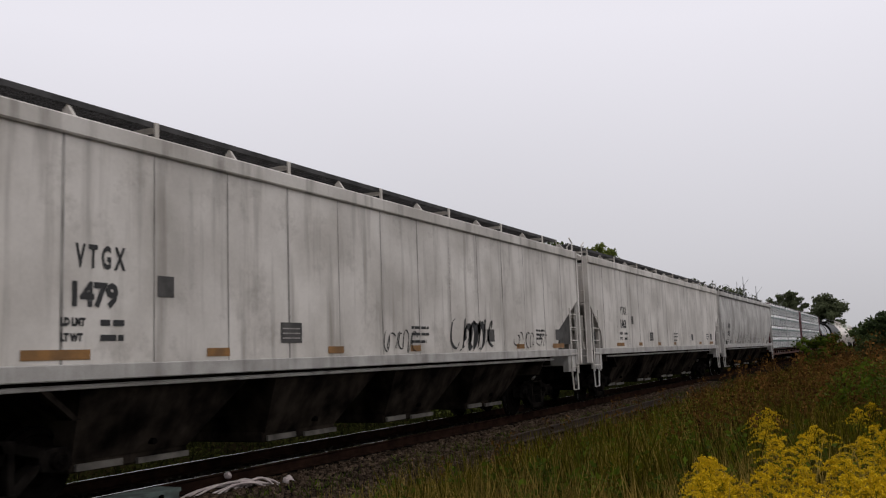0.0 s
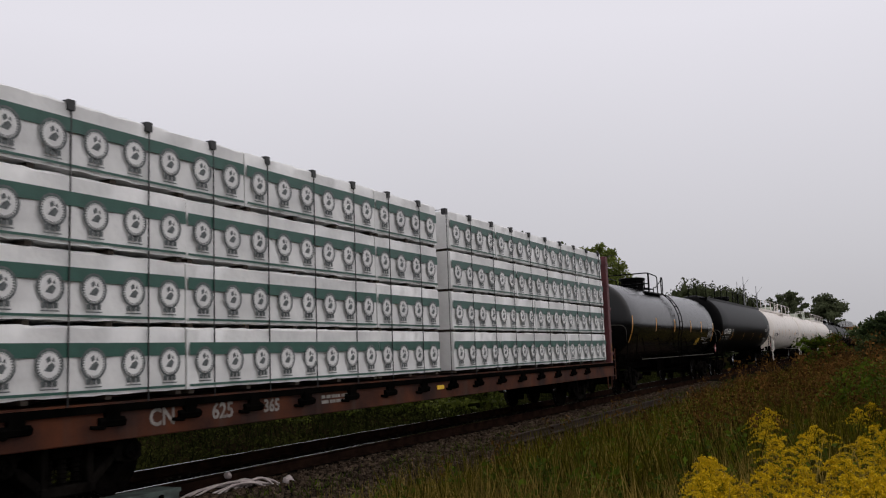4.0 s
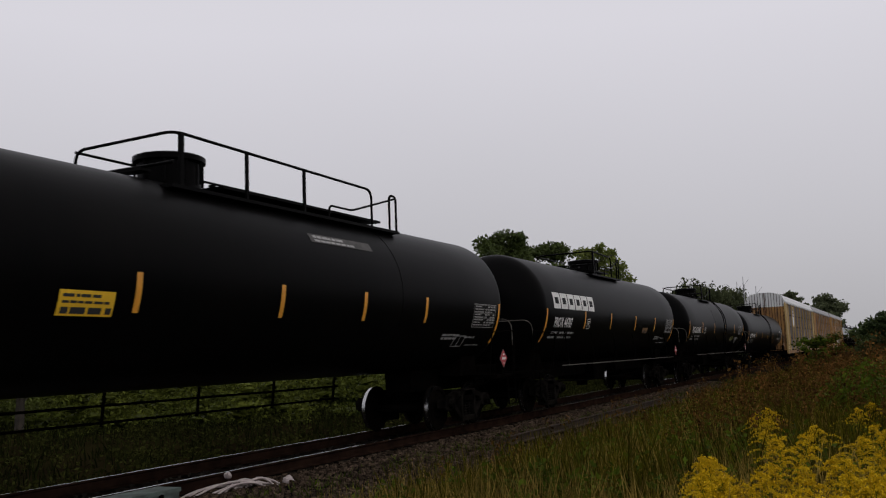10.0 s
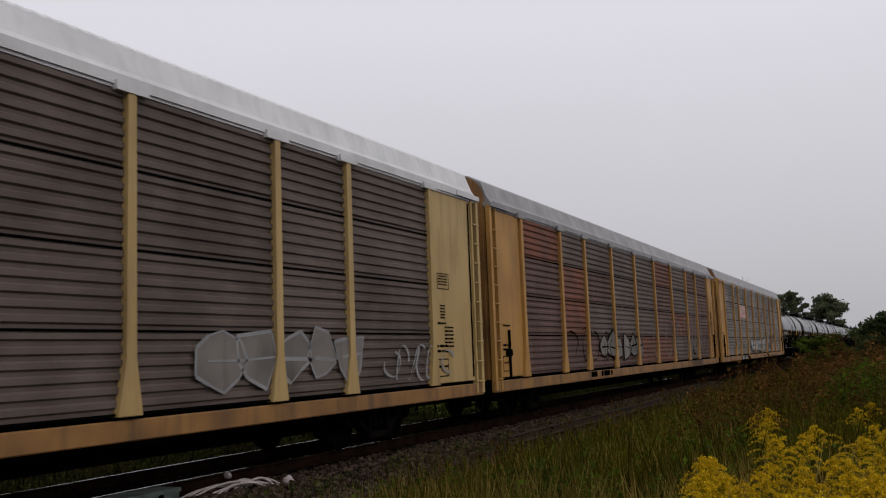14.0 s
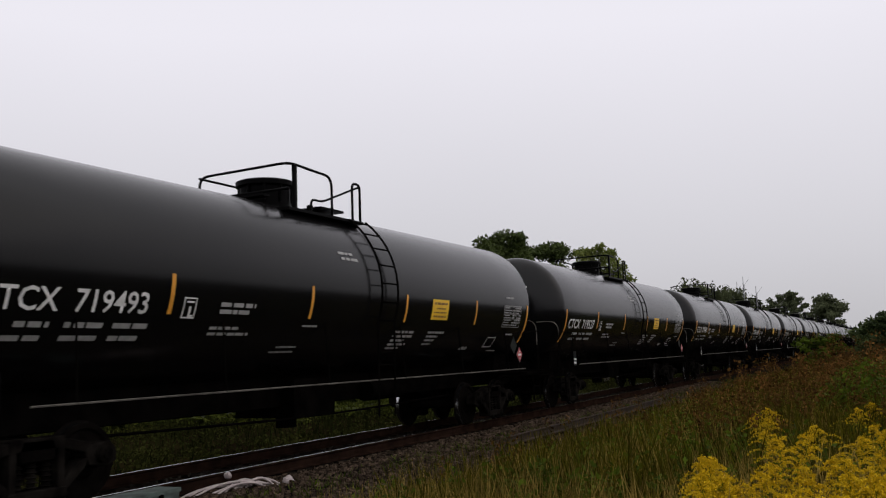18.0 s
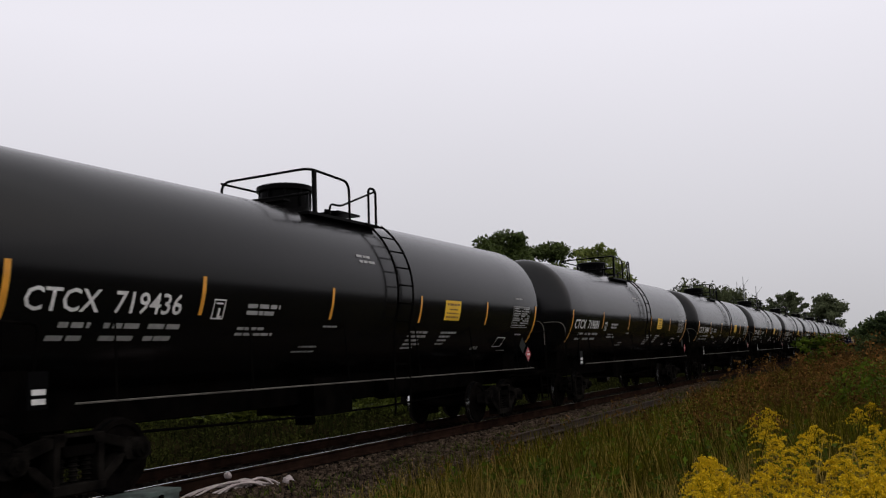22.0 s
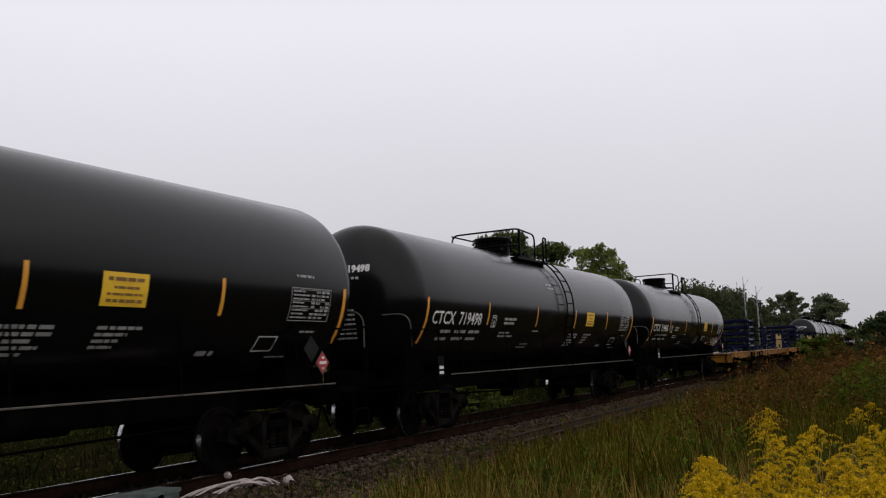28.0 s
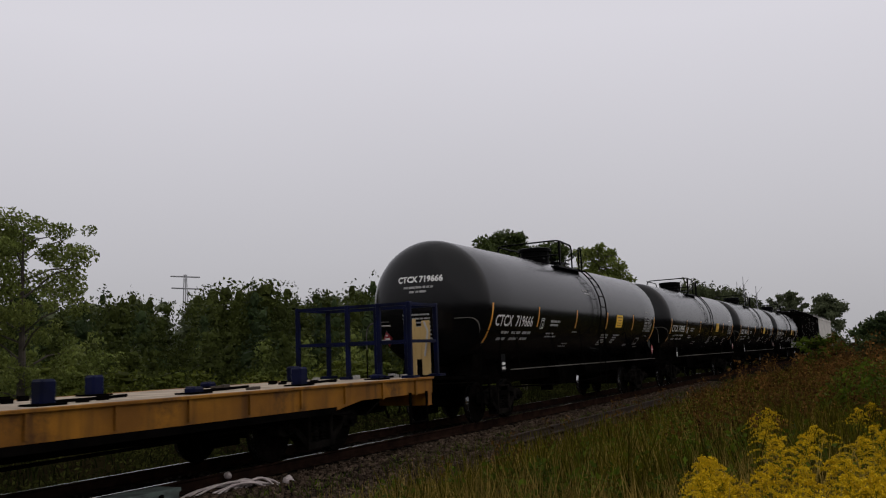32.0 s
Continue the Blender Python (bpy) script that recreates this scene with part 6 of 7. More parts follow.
# ---- long flat cars with blue racks ----
def flat_car(label, length):
    car = thing("flat_car", label, "flat car", "flat cars")
    half = length / 2
    part("deck", boxes((-half, half, -1.42, 1.42, 1.09, 1.16)), DECKTOP, car, "pale worn deck")
    bm = bmesh.new()
    for s in (-1, 1):
        slab(bm, [(-half, 1.15), (half, 1.15), (half, 0.86), (half - 2.6, 0.86), (half - 3.4, 0.74), (-half + 3.4, 0.74), (-half + 2.6, 0.86), (-half, 0.86)], s * 1.44 - 0.03, s * 1.44 + 0.03)
    part("side_sill", bm, DECKY, car, "worn yellow side sill")
    part("top_flange", boxes((-half, half, -1.52, -1.40, 1.12, 1.165), (-half, half, 1.40, 1.52, 1.12, 1.165)), DECKY, car, "", False, 0.008)
    part("bottom_flange", boxes((-half + 3.4, half - 3.4, -1.50, -1.42, 0.70, 0.80)), IRON, car)
    for k in range(22):
        x = -half + 0.7 + k * (length - 1.4) / 21
        part("stake_pocket", boxes((x - 0.025, x + 0.025, -1.505, -1.47, 0.84, 1.12)), DECKY, car)
    part("center_sill", boxes((-half, half, -0.38, 0.38, 0.5, 1.08)), IRON, car)
    part("brake_line", pipes(0.025, [(-half + 3, -1.1, 0.62), (-2, -1.1, 0.5), (2, -1.1, 0.5), (half - 3, -1.1, 0.62)]), IRON, car)
    part("air_tank", made(rod, (0.5, -0.8, 0.62), (2.0, -0.8, 0.62), 0.2, 12), IRON, car, "", True)
    for s in (-1, 1):
        xe = s * half
        part("end_step", pipes(0.03, [(xe - s * 0.3, -1.5, 0.9), (xe - s * 0.3, -1.5, 0.34), (xe - s * 0.95, -1.5, 0.34), (xe - s * 0.95, -1.5, 0.9)], n=4), IRON, car)
        part("end_sill", boxes((min(xe, xe - s * 0.2), max(xe, xe - s * 0.2), -1.45, 1.45, 0.62, 1.09)), DECKY, car)
        part("grab_iron", pipes(0.014, [(xe - s * 2.2, -1.55, 0.8), (xe - s * 2.6, -1.55, 0.62), (xe - s * 3.6, -1.52, 0.7)]), IRON, car)
    rnd = random.Random(int(length * 10))
    for k in range(11):
        x = -half + 1.2 + k * (length - 2.4) / 10
        for y in (-0.95, 0.95):
            h = 0.30 if (k + (y > 0)) % 2 else 0.10
            ped = part("rack_pedestal", boxes((x - 0.11, x + 0.11, y - 0.1, y + 0.1, 1.16, 1.16 + h)), BLUE, car, "navy blue pedestal", False, 0.03)
            part("pedestal_foot", boxes((x - 0.2, x + 0.2, y - 0.16, y + 0.16, 1.16, 1.185)), IRON, ped)
        part("deck_litter", made(lambda q: [box(q, x + dx - 0.07, x + dx + 0.07, dy - 0.04, dy + 0.04, 1.16, 1.19 + 0.05 * rnd.random()) for dx, dy in [(rnd.uniform(0.4, 1.8), rnd.uniform(-1.2, 1.2)) for q2 in range(5)]]), rnd.choice((IRON, WOOD, SILL_GREY)), car)
        part("tie_chain", pipes(0.022, [(x + 0.2, -0.7, 1.185), (x + 0.6, -0.75, 1.19), (x + 1.1, -0.6, 1.185), (x + 1.5, -0.68, 1.2)]), IRON, car)
    for a, b, words in ((-6.5, -4.5, [(-6.35 + 0.14 * j, 0.93, 0.05, 0.15) for j in range(5)] + [(-5.4 + 0.14 * j, 0.93, 0.05, 0.15) for j in range(5)]), (-3.5, -0.6, [(-3.3 + 0.14 * j, 0.93, 0.05, 0.15) for j in range(6)] + [(-1.6, 0.97, 0.6, 0.03), (-1.6, 0.9, 0.6, 0.03)])):
        pl = part("stencil_panel", boxes((a, b, -1.478, -1.471, 0.76, 1.1)), IRON, car, "black panel with pale stencils")
        part("side_print", bars(flat_on(-1.478, 0.004), words, 4), GREYLETTER, pl)
    trucks(car, half - 3.3)
    couplers(car, half + 0.3)
    return car


def rack_stack():
    """A pile of five navy steel frames, each resting on the corner posts of the one below."""
    ob = thing("steel_rack_stack", "stack of navy blue steel frames on the flat car", "steel rack", "navy steel racks")
    L, W = 1.25, 1.50
    for k in range(5):
        z = 0.27 + k * 0.385
        bm = boxes((-L, L, -W - 0.06, -W + 0.06, z, z + 0.12), (-L, L, W - 0.06, W + 0.06, z, z + 0.12), (-L, -L + 0.12, -W, W, z, z + 0.12), (L - 0.12, L, -W, W, z, z + 0.12),
                   (-0.36, -0.28, -W, W, z + 0.02, z + 0.1), (0.28, 0.36, -W, W, z + 0.02, z + 0.1), (-L, L, -0.05, 0.05, z + 0.03, z + 0.09))
        fr = part("rack_frame", bm, BLUE, ob, "navy blue frame", False, 0.012)
        lo = z - 0.27 if k == 0 else z - 0.265
        for x in (-L + 0.1, L - 0.1):
            for y in (-W + 0.06, W - 0.06):
                bm = bmesh.new()
                lathe(bm, [(lo, 0.13), (lo + 0.05, 0.13), (lo + 0.09, 0.075), (z - 0.06, 0.075), (z - 0.02, 0.12), (z + 0.001, 0.12)], 4, "Z", (x, y, 0))
                part("corner_post", bm, BLUE, fr)
        for y in (-0.72, 0.62):
            part("inner_beam", boxes((-L + 0.06, L - 0.06, y - 0.05, y + 0.05, z - 0.09, z + 0.02)), BLUE, fr)
        part("inner_beam", boxes((-0.06, 0.06, -W + 0.1, W - 0.1, z - 0.07, z + 0.02)), BLUE, fr)
        part("cross_tube", pipes(0.03, [(-L + 0.1, -W + 0.2, z + 0.15), (L - 0.2, W - 0.1, z + 0.17)]), BLUE, fr)
        part("cross_tube", pipes(0.03, [(-L + 0.1, W - 0.25, z + 0.14), (L - 0.1, 0.15, z + 0.15)]), BLUE, fr)
        part("frame_print", boxes(*[(-L - 0.004, -L - 0.001, y, y + 0.14, z + 0.04, z + 0.07) for y in (0.9, 1.06)]), GREYLETTER, fr)
        part("side_print", boxes(*[(-0.6 + 0.4 * j, -0.35 + 0.4 * j, -W - 0.066, -W - 0.061, z + 0.04, z + 0.08) for j in range(3)]), GREYLETTER, fr)
    for pts in ([(L + 0.28, -W + 0.1, 0.02), (L + 0.05, -W + 0.06, 1.92)], [(-L + 0.55, -W + 0.05, 0.02), (-L + 0.2, -W - 0.07, 1.2), (-L + 0.3, -W - 0.07, 1.86)], [(-L - 0.04, W - 0.2, 0.02), (-L - 0.04, W + 0.02, 1.9)]):
        part("tie_chain", pipes(0.018, pts), IRON, ob, "dark tie-down chain")
    part("chain_hook", boxes((-L + 0.34, -L + 0.42, -W - 0.06, -W + 0.0, 0.42, 0.5)), LETTER, ob)
    return ob


def end_rack():
    """An open navy rack with a pale upright panel at the car's end."""
    ob = thing("open_steel_rack", "open navy steel rack with a yellow panel", "steel rack", "navy steel racks")
    L, W, H = 0.55, 1.3, 1.46
    for x in (-L, L):
        for y in (-W, -0.62, 0.1, W):
            part("rack_post", boxes((x - 0.042, x + 0.042, y - 0.042, y + 0.042, 0, H)), BLUE, ob, "", False, 0.01)
            part("foot_plate", boxes((x - 0.13, x + 0.13, y - 0.13, y + 0.13, 0, 0.05)), BLUE, ob)
    for z in (0.70, H - 0.04):
        for y in (-W, W):
            part("rack_rail", boxes((-L, L, y - 0.03, y + 0.03, z - 0.03, z + 0.03)), BLUE, ob)
        for x in (-L, L):
            part("rack_rail", boxes((x - 0.03, x + 0.03, -W, W, z - 0.03, z + 0.03)), BLUE, ob)
    for y0, y1, z0, z1 in ((-1.2, -1.02, 0.02, 1.12), (-1.02, -0.88, 0.34, 1.0), (-0.88, -0.72, 0.02, 1.16)):
        part("yellow_plate", boxes((L - 0.10, L - 0.04, y0, y1, z0, z1)), UPY, ob, "faded yellow upright plate", False, 0.012)
    part("panel_hook", pipes(0.02, [(L - 0.12, -0.3, 0.75), (L - 0.12, -0.05, 0.75), (L - 0.12, -0.05, 1.05), (L - 0.12, -0.3, 1.05)], [(L - 0.12, -1.1, 0.4), (L - 0.12, -1.18, 0.9), (L - 0.12, -1.1, 1.1)]), SILL_GREY, ob)
    return ob


# ---- ground, ballast and track ----
def ground_z(x, y):
    """Height of the land: flat railway bed, a verge that rises toward the viewer's side, a low field beyond."""
    near = TRACK_Y - y
    if near > 0:
        t = min(1.0, max(0.0, (near - 1.9) / 1.1))
        base = -0.30 - 0.32 * t
        rise = min(1.0, max(0.0, (near - 3.6) / 5.0))
        return base + 0.55 * rise
    far = -near
    t = min(1.0, max(0.0, (far - 2.2) / 1.6))
    return -0.30 - 0.55 * t + 0.0 * x


def ground_mesh():
    xs = [-900, -400, -150, -60] + [-40 + 2 * k for k in range(0, 60)] + [90, 110, 140, 180, 240, 320, 450, 700, 1100, 1600]
    ys = [-700, -300, -120, -50, -25] + [-15 + 0.6 * k for k in range(0, 80)] + [36, 42, 50, 65, 90, 130, 200, 300, 500, 900, 1500]
    vs = [(x, y, ground_z(x, y) + 0.05 * noise.noise(Vector((x * 0.4, y * 0.4, 0)))) for x in xs for y in ys]
    n = len(ys)
    fs = [(i * n + j, (i + 1) * n + j, (i + 1) * n + j + 1, i * n + j + 1) for i in range(len(xs) - 1) for j in range(n - 1)]
    me = bpy.data.meshes.new("ground")
    me.from_pydata(vs, [], fs)
    me.materials.append(EARTH)
    me.shade_smooth()
    return me


ground = tagged(new("ground", ground_mesh()), "dark grassy ground beside the railway", "ground", kind="structure")
bm = bmesh.new()
prism(bm, [(TRACK_Y - 3.1, -0.9), (TRACK_Y - 2.9, -0.5), (TRACK_Y - 1.65, -0.215), (TRACK_Y + 1.65, -0.215), (TRACK_Y + 2.9, -0.6), (TRACK_Y + 3.2, -0.9)], -700, 1200)
tagged(new("ballast_bed", done("ballast_bed", bm, BED)), "packed dirty ballast bed under the track, train shade in its colour", "track bed", kind="structure")


def rail_profile(y):
    return [(y - 0.07, -0.18), (y + 0.07, -0.18), (y + 0.07, -0.165), (y + 0.012, -0.145), (y + 0.010, -0.045), (y + 0.036, -0.03), (y + 0.036, -0.006), (y + 0.028, -0.002),
            (y - 0.028, -0.002), (y - 0.036, -0.006), (y - 0.036, -0.03), (y - 0.010, -0.045), (y - 0.012, -0.145), (y - 0.07, -0.165)]


for y in (TRACK_Y - 0.753, TRACK_Y + 0.753):
    rail = tagged(new("rail", done("rail", made(prism, rail_profile(y), -700, 1200), RAILSIDE)), "rust-brown steel rail with a polished running surface", "rail", "running rails", "structure")
    part("running_surface", boxes((-700, 1200, y - 0.019, y + 0.019, -0.002, 0.0)), RAILTOP, rail, "polished steel strip")
SPACING = 0.52
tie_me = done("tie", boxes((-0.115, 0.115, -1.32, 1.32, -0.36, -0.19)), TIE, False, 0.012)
track_bed = bpy.data.objects["ballast_bed"]
for k in range(150):
    ob = put(tie_me, track_bed, 2 + SPACING * k, TRACK_Y + 0.03 * math.sin(k * 7.1), 0.0)
    ob.rotation_euler.z = 0.012 * math.sin(k * 3.7)


def sheet(name, verts, faces, material, label, category, kind="stuff", parent=None, smooth=False):
    me = bpy.data.meshes.new(name)
    me.from_pydata(verts, [], faces)
    me.materials.append(material)
    if smooth:
        me.shade_smooth()
    ob = new(name, me)
    if parent:
        ob.parent = parent
        return ob
    return tagged(ob, label, category, kind=kind)


gz = np.vectorize(ground_z)


def stones(name, n, x0, x1, near0, near1, seed, s0, s1, label, material=None):
    """Loose angular stones, each a jittered block, lying on the bed's shoulder."""
    r = np.random.default_rng(seed)
    x = x0 + (x1 - x0) * r.random(n) ** 1.5
    near = near0 + (near1 - near0) * r.random(n)
    y = TRACK_Y - near
    bed = np.where(np.abs(near) < 1.65, -0.215, -0.215 - (np.abs(near) - 1.65) * 0.228)
    z = np.maximum(bed, gz(x, y)) + r.uniform(-0.01, 0.03, n)
    size = r.uniform(s0, s1, n)
    cube = np.array([(a, b, c) for a in (-1, 1) for b in (-1, 1) for c in (-1, 1)], float)
    v = cube[None] * r.uniform(0.35, 0.8, (n, 1, 3)) * r.uniform(0.7, 1.25, (n, 8, 3)) * (size / 1.4)[:, None, None]
    a = r.uniform(0, 6.28, n)
    c, s = np.cos(a)[:, None], np.sin(a)[:, None]
    tilt = r.uniform(-0.5, 0.5, (n, 1))
    vx, vy, vz = v[..., 0] * c - v[..., 1] * s, v[..., 0] * s + v[..., 1] * c, v[..., 2] + v[..., 0] * tilt
    out = np.stack([vx + x[:, None], vy + y[:, None], vz + z[:, None]], -1).reshape(-1, 3)
    f = np.array([(0, 1, 3, 2), (4, 6, 7, 5), (0, 4, 5, 1), (2, 3, 7, 6), (0, 2, 6, 4), (1, 5, 7, 3)])
    faces = (f[None] + (np.arange(n) * 8)[:, None, None]).reshape(-1, 4)
    return sheet(name, out.tolist(), faces.tolist(), material or STONE, label, "ballast")


stones("ballast_stones", 27000, 4, 46, 0.95, 3.3, 5, 0.028, 0.068, "loose grey-brown ballast stones beside the rail")
# between the rails: a darker stone colour stands for the shade under the cars
stones("crib_ballast", 5000, 4, 40, -2.3, 0.65, 6, 0.035, 0.07, "ballast stones between the rails, darkened for train shade", STONE_SHADED)


def blades(name, x, y, h, w, lean, material, label, seed, z=None, kind="stuff", category="grass"):
    """Bent tapering grass blades."""
    r = np.random.default_rng(seed)
    n = len(x)
    z = gz(x, y) - 0.02 if z is None else z
    a = r.uniform(0, 6.28, n)
    dx, dy = np.cos(a), np.sin(a)
    b = r.uniform(0, 6.28, n)
    lx, ly = np.cos(b) * lean * h, np.sin(b) * lean * h
    k = np.stack([np.stack([x - dx * w, y - dy * w, z], -1), np.stack([x + dx * w, y + dy * w, z], -1),
                  np.stack([x + lx * 0.3 - dx * w * 0.8, y + ly * 0.3 - dy * w * 0.8, z + h * 0.55], -1), np.stack([x + lx * 0.3 + dx * w * 0.8, y + ly * 0.3 + dy * w * 0.8, z + h * 0.55], -1),
                  np.stack([x + lx, y + ly, z + h], -1)], 1).reshape(-1, 3)
    i = np.arange(n) * 5
    faces = np.stack([i, i + 1, i + 3, i + 2], -1).tolist() + np.stack([i + 2, i + 3, i + 4], -1).tolist()
    return sheet(name, k.tolist(), faces, material, label, category, kind)


def scatter(n, x0, x1, near0, near1, seed, power=1.0, clump=0.0):
    r = np.random.default_rng(seed)
    x = x0 + (x1 - x0) * r.random(n) ** power
    near = near0 + (near1 - near0) * r.random(n)
    if clump:
        keep = np.array([noise.noise(Vector((a * clump, b * clump, seed))) for a, b in zip(x, near)]) > r.uniform(-0.45, 0.35, n)
        x, near = x[keep], near[keep]
    return x, TRACK_Y - near, np.random.default_rng(seed + 1)


# trodden grass around the viewing place
x, y, r = scatter(42000, -22, 7, 2.1, 18, 28, 1.0, 0.5)
blades("trodden_grass", x, y, r.uniform(0.08, 0.32, len(x)), r.uniform(0.004, 0.009, len(x)), r.uniform(0.2, 0.8, len(x)), BLADE, "short trodden grass beside the line", 36)
# tall olive grass toward the weeds
x, y, r = scatter(26000, 9, 60, 4.2, 10.2, 27, 1.4, 0.5)
blades("rank_grass", x, y, r.uniform(0.55, 1.05, len(x)), r.uniform(0.005, 0.010, len(x)) * (1 + x / 50), r.uniform(0.1, 0.4, len(x)), BLADE, "rank olive grass on the verge", 35)
# verge on the viewer's side
x, y, r = scatter(150000, 5, 75, 2.45, 10.5, 21, 1.9, 0.9)
h = r.uniform(0.18, 0.62, len(x)) * np.clip((TRACK_Y - y - 2.1) / 1.9, 0.15, 1.1)
blades("verge_grass", x, y, h, r.uniform(0.004, 0.009, len(x)) * (1 + x / 40), r.uniform(0.1, 0.6, len(x)), BLADE, "tall green and olive verge grass", 31)
x, y, r = scatter(76000, 5, 75, 2.7, 10.5, 22, 1.8, 0.6)
h = r.uniform(0.35, 0.9, len(x)) * np.clip((TRACK_Y - y - 2.2) / 2.0, 0.15, 1.0)
blades("straw_grass", x, y, h, r.uniform(0.003, 0.006, len(x)) * (1 + x / 40), r.uniform(0.05, 0.35, len(x)), STRAW, "dry straw-coloured grass stems", 32)
x, y, r = scatter(20000, 5, 60, 1.6, 3.2, 23, 1.5, 1.6)
blades("ballast_weeds", x, y, r.uniform(0.05, 0.22, len(x)), r.uniform(0.005, 0.011, len(x)), r.uniform(0.2, 0.9, len(x)), WEED, "low weeds creeping into the ballast", 33)
x, y, r = scatter(52000, -30, 120, -24, -2.9, 24, 1.0, 0.4)
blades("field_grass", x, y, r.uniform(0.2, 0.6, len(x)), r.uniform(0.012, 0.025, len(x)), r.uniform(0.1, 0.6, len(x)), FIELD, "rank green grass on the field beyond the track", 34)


def leafage(name, centres, radii, n, size, material, seed, label="", category="tree", parent=None, kind="stuff", flat=0.0, core=0.0):
    """Many small leaves scattered in the shells of clumps."""
    r = np.random.default_rng(seed)
    centres, radii = np.asarray(centres, float), np.asarray(radii, float)
    w = radii[:, 0] ** 2
    pick = r.choice(len(centres), n, p=w / w.sum())
    d = r.normal(size=(n, 3))
    d /= np.linalg.norm(d, axis=1)[:, None]
    p = centres[pick] + d * radii[pick] * (r.random((n, 1)) ** 0.4)
    a = r.normal(size=(n, 3))
    a[:, 2] *= 1 - flat
    a /= np.linalg.norm(a, axis=1)[:, None]
    b = np.cross(a, r.normal(size=(n, 3)))
    b /= np.linalg.norm(b, axis=1)[:, None]
    s = size * r.uniform(0.6, 1.4, (n, 1))
    a, b = a * s, b * s * 0.55
    v = np.stack([p - a, p + b * 0.9 - a * 0.1, p + a, p - b * 0.9 - a * 0.1], 1).reshape(-1, 3)
    v, f = v.tolist(), np.arange(4 * n).reshape(-1, 4).tolist()
    if core:
        # dense leafy heart of each clump, a lumpy closed form
        g = (1 + 5 ** 0.5) / 2
        ico = np.array([(-1, g, 0), (1, g, 0), (-1, -g, 0), (1, -g, 0), (0, -1, g), (0, 1, g), (0, -1, -g), (0, 1, -g), (g, 0, -1), (g, 0, 1), (-g, 0, -1), (-g, 0, 1)]) / 1.9
        tri = np.array([(0, 11, 5), (0, 5, 1), (0, 1, 7), (0, 7, 10), (0, 10, 11), (1, 5, 9), (5, 11, 4), (11, 10, 2), (10, 7, 6), (7, 1, 8), (3, 9, 4), (3, 4, 2), (3, 2, 6), (3, 6, 8), (3, 8, 9), (4, 9, 5), (2, 4, 11), (6, 2, 10), (8, 6, 7), (9, 8, 1)])
        m = len(centres)
        p = centres[:, None] + ico[None] * radii[:, None] * core * r.uniform(0.75, 1.15, (m, 12, 1))
        f += (tri[None] + (len(v) + 12 * np.arange(m))[:, None, None]).reshape(-1, 3).tolist()
        v += p.reshape(-1, 3).tolist()
    return sheet(name, v, f, material, label, category, kind, parent)


r = np.random.default_rng(61)
hx, hy = r.uniform(-6, 75, 1300), TRACK_Y + 3.4 + 24 * r.random(1300) ** 1.4
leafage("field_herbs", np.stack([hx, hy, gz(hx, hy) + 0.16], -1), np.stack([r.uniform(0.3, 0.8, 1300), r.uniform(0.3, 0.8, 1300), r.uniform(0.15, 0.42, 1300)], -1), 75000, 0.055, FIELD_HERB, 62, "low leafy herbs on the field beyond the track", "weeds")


def tree(label, x, y, height, width, leaf, seed, leaves=6000, size=0.16, bare=0.25, clump=0.22, airy=1.0, category="tree"):
    """Trunk, limbs and a ragged crown of small leaves."""
    rnd = random.Random(seed)
    base = ground_z(x, y)
    ob = thing("tree", label, category, "trees beyond the track")
    ob.location = (x, y, base)
    bm = bmesh.new()
    top = Vector((rnd.uniform(-0.04, 0.04) * height, rnd.uniform(-0.04, 0.04) * height, height * 0.93))
    pts = [Vector((0, 0, -0.2)), top * 0.35 + Vector((rnd.uniform(-0.2, 0.2), rnd.uniform(-0.2, 0.2), 0)), top * 0.7, top]
    rad = [height * 0.022, height * 0.016, height * 0.009, height * 0.003]
    for i in range(3):
        rod(bm, pts[i], pts[i + 1], rad[i], 8, rad[i + 1])
    centres, radii = [], []
    for k in range(26):
        f = bare + (1 - bare) * (k + rnd.random()) / 26
        start = top * f
        reach = width / 2 * math.sin(math.pi * min(1, max(0.12, (1 - f) / (1 - bare) * 0.75 + 0.12))) * rnd.uniform(0.7, 1.1)
        a = k * 2.4 + rnd.uniform(-0.4, 0.4)
        end = start + Vector((math.cos(a) * reach, math.sin(a) * reach, reach * rnd.uniform(0.15, 0.6)))
        mid = (start + end) / 2 + Vector((0, 0, 0.1 * reach))
        rod(bm, start, mid, height * 0.006 * (1.2 - f), 5, height * 0.004)
        rod(bm, mid, end, height * 0.004, 5, height * 0.0015)
        for q, m in ((end, 1.0), (mid, 0.8)):
            for j in range(2):
                c = q + Vector((rnd.uniform(-1, 1), rnd.uniform(-1, 1), rnd.uniform(-0.6, 0.8))) * width * 0.09 * airy
                s = width * clump * m * rnd.uniform(0.4, 0.85)
                centres.append(c)
                radii.append((s, s, s * rnd.uniform(0.55, 0.8)))
    part("trunk", bm, BARK, ob, "", True)
    leafage("crown", [tuple(c) for c in centres], radii, leaves, size, leaf, seed, parent=ob, core=0.5 if airy <= 1.0 else 0.0)
    return ob


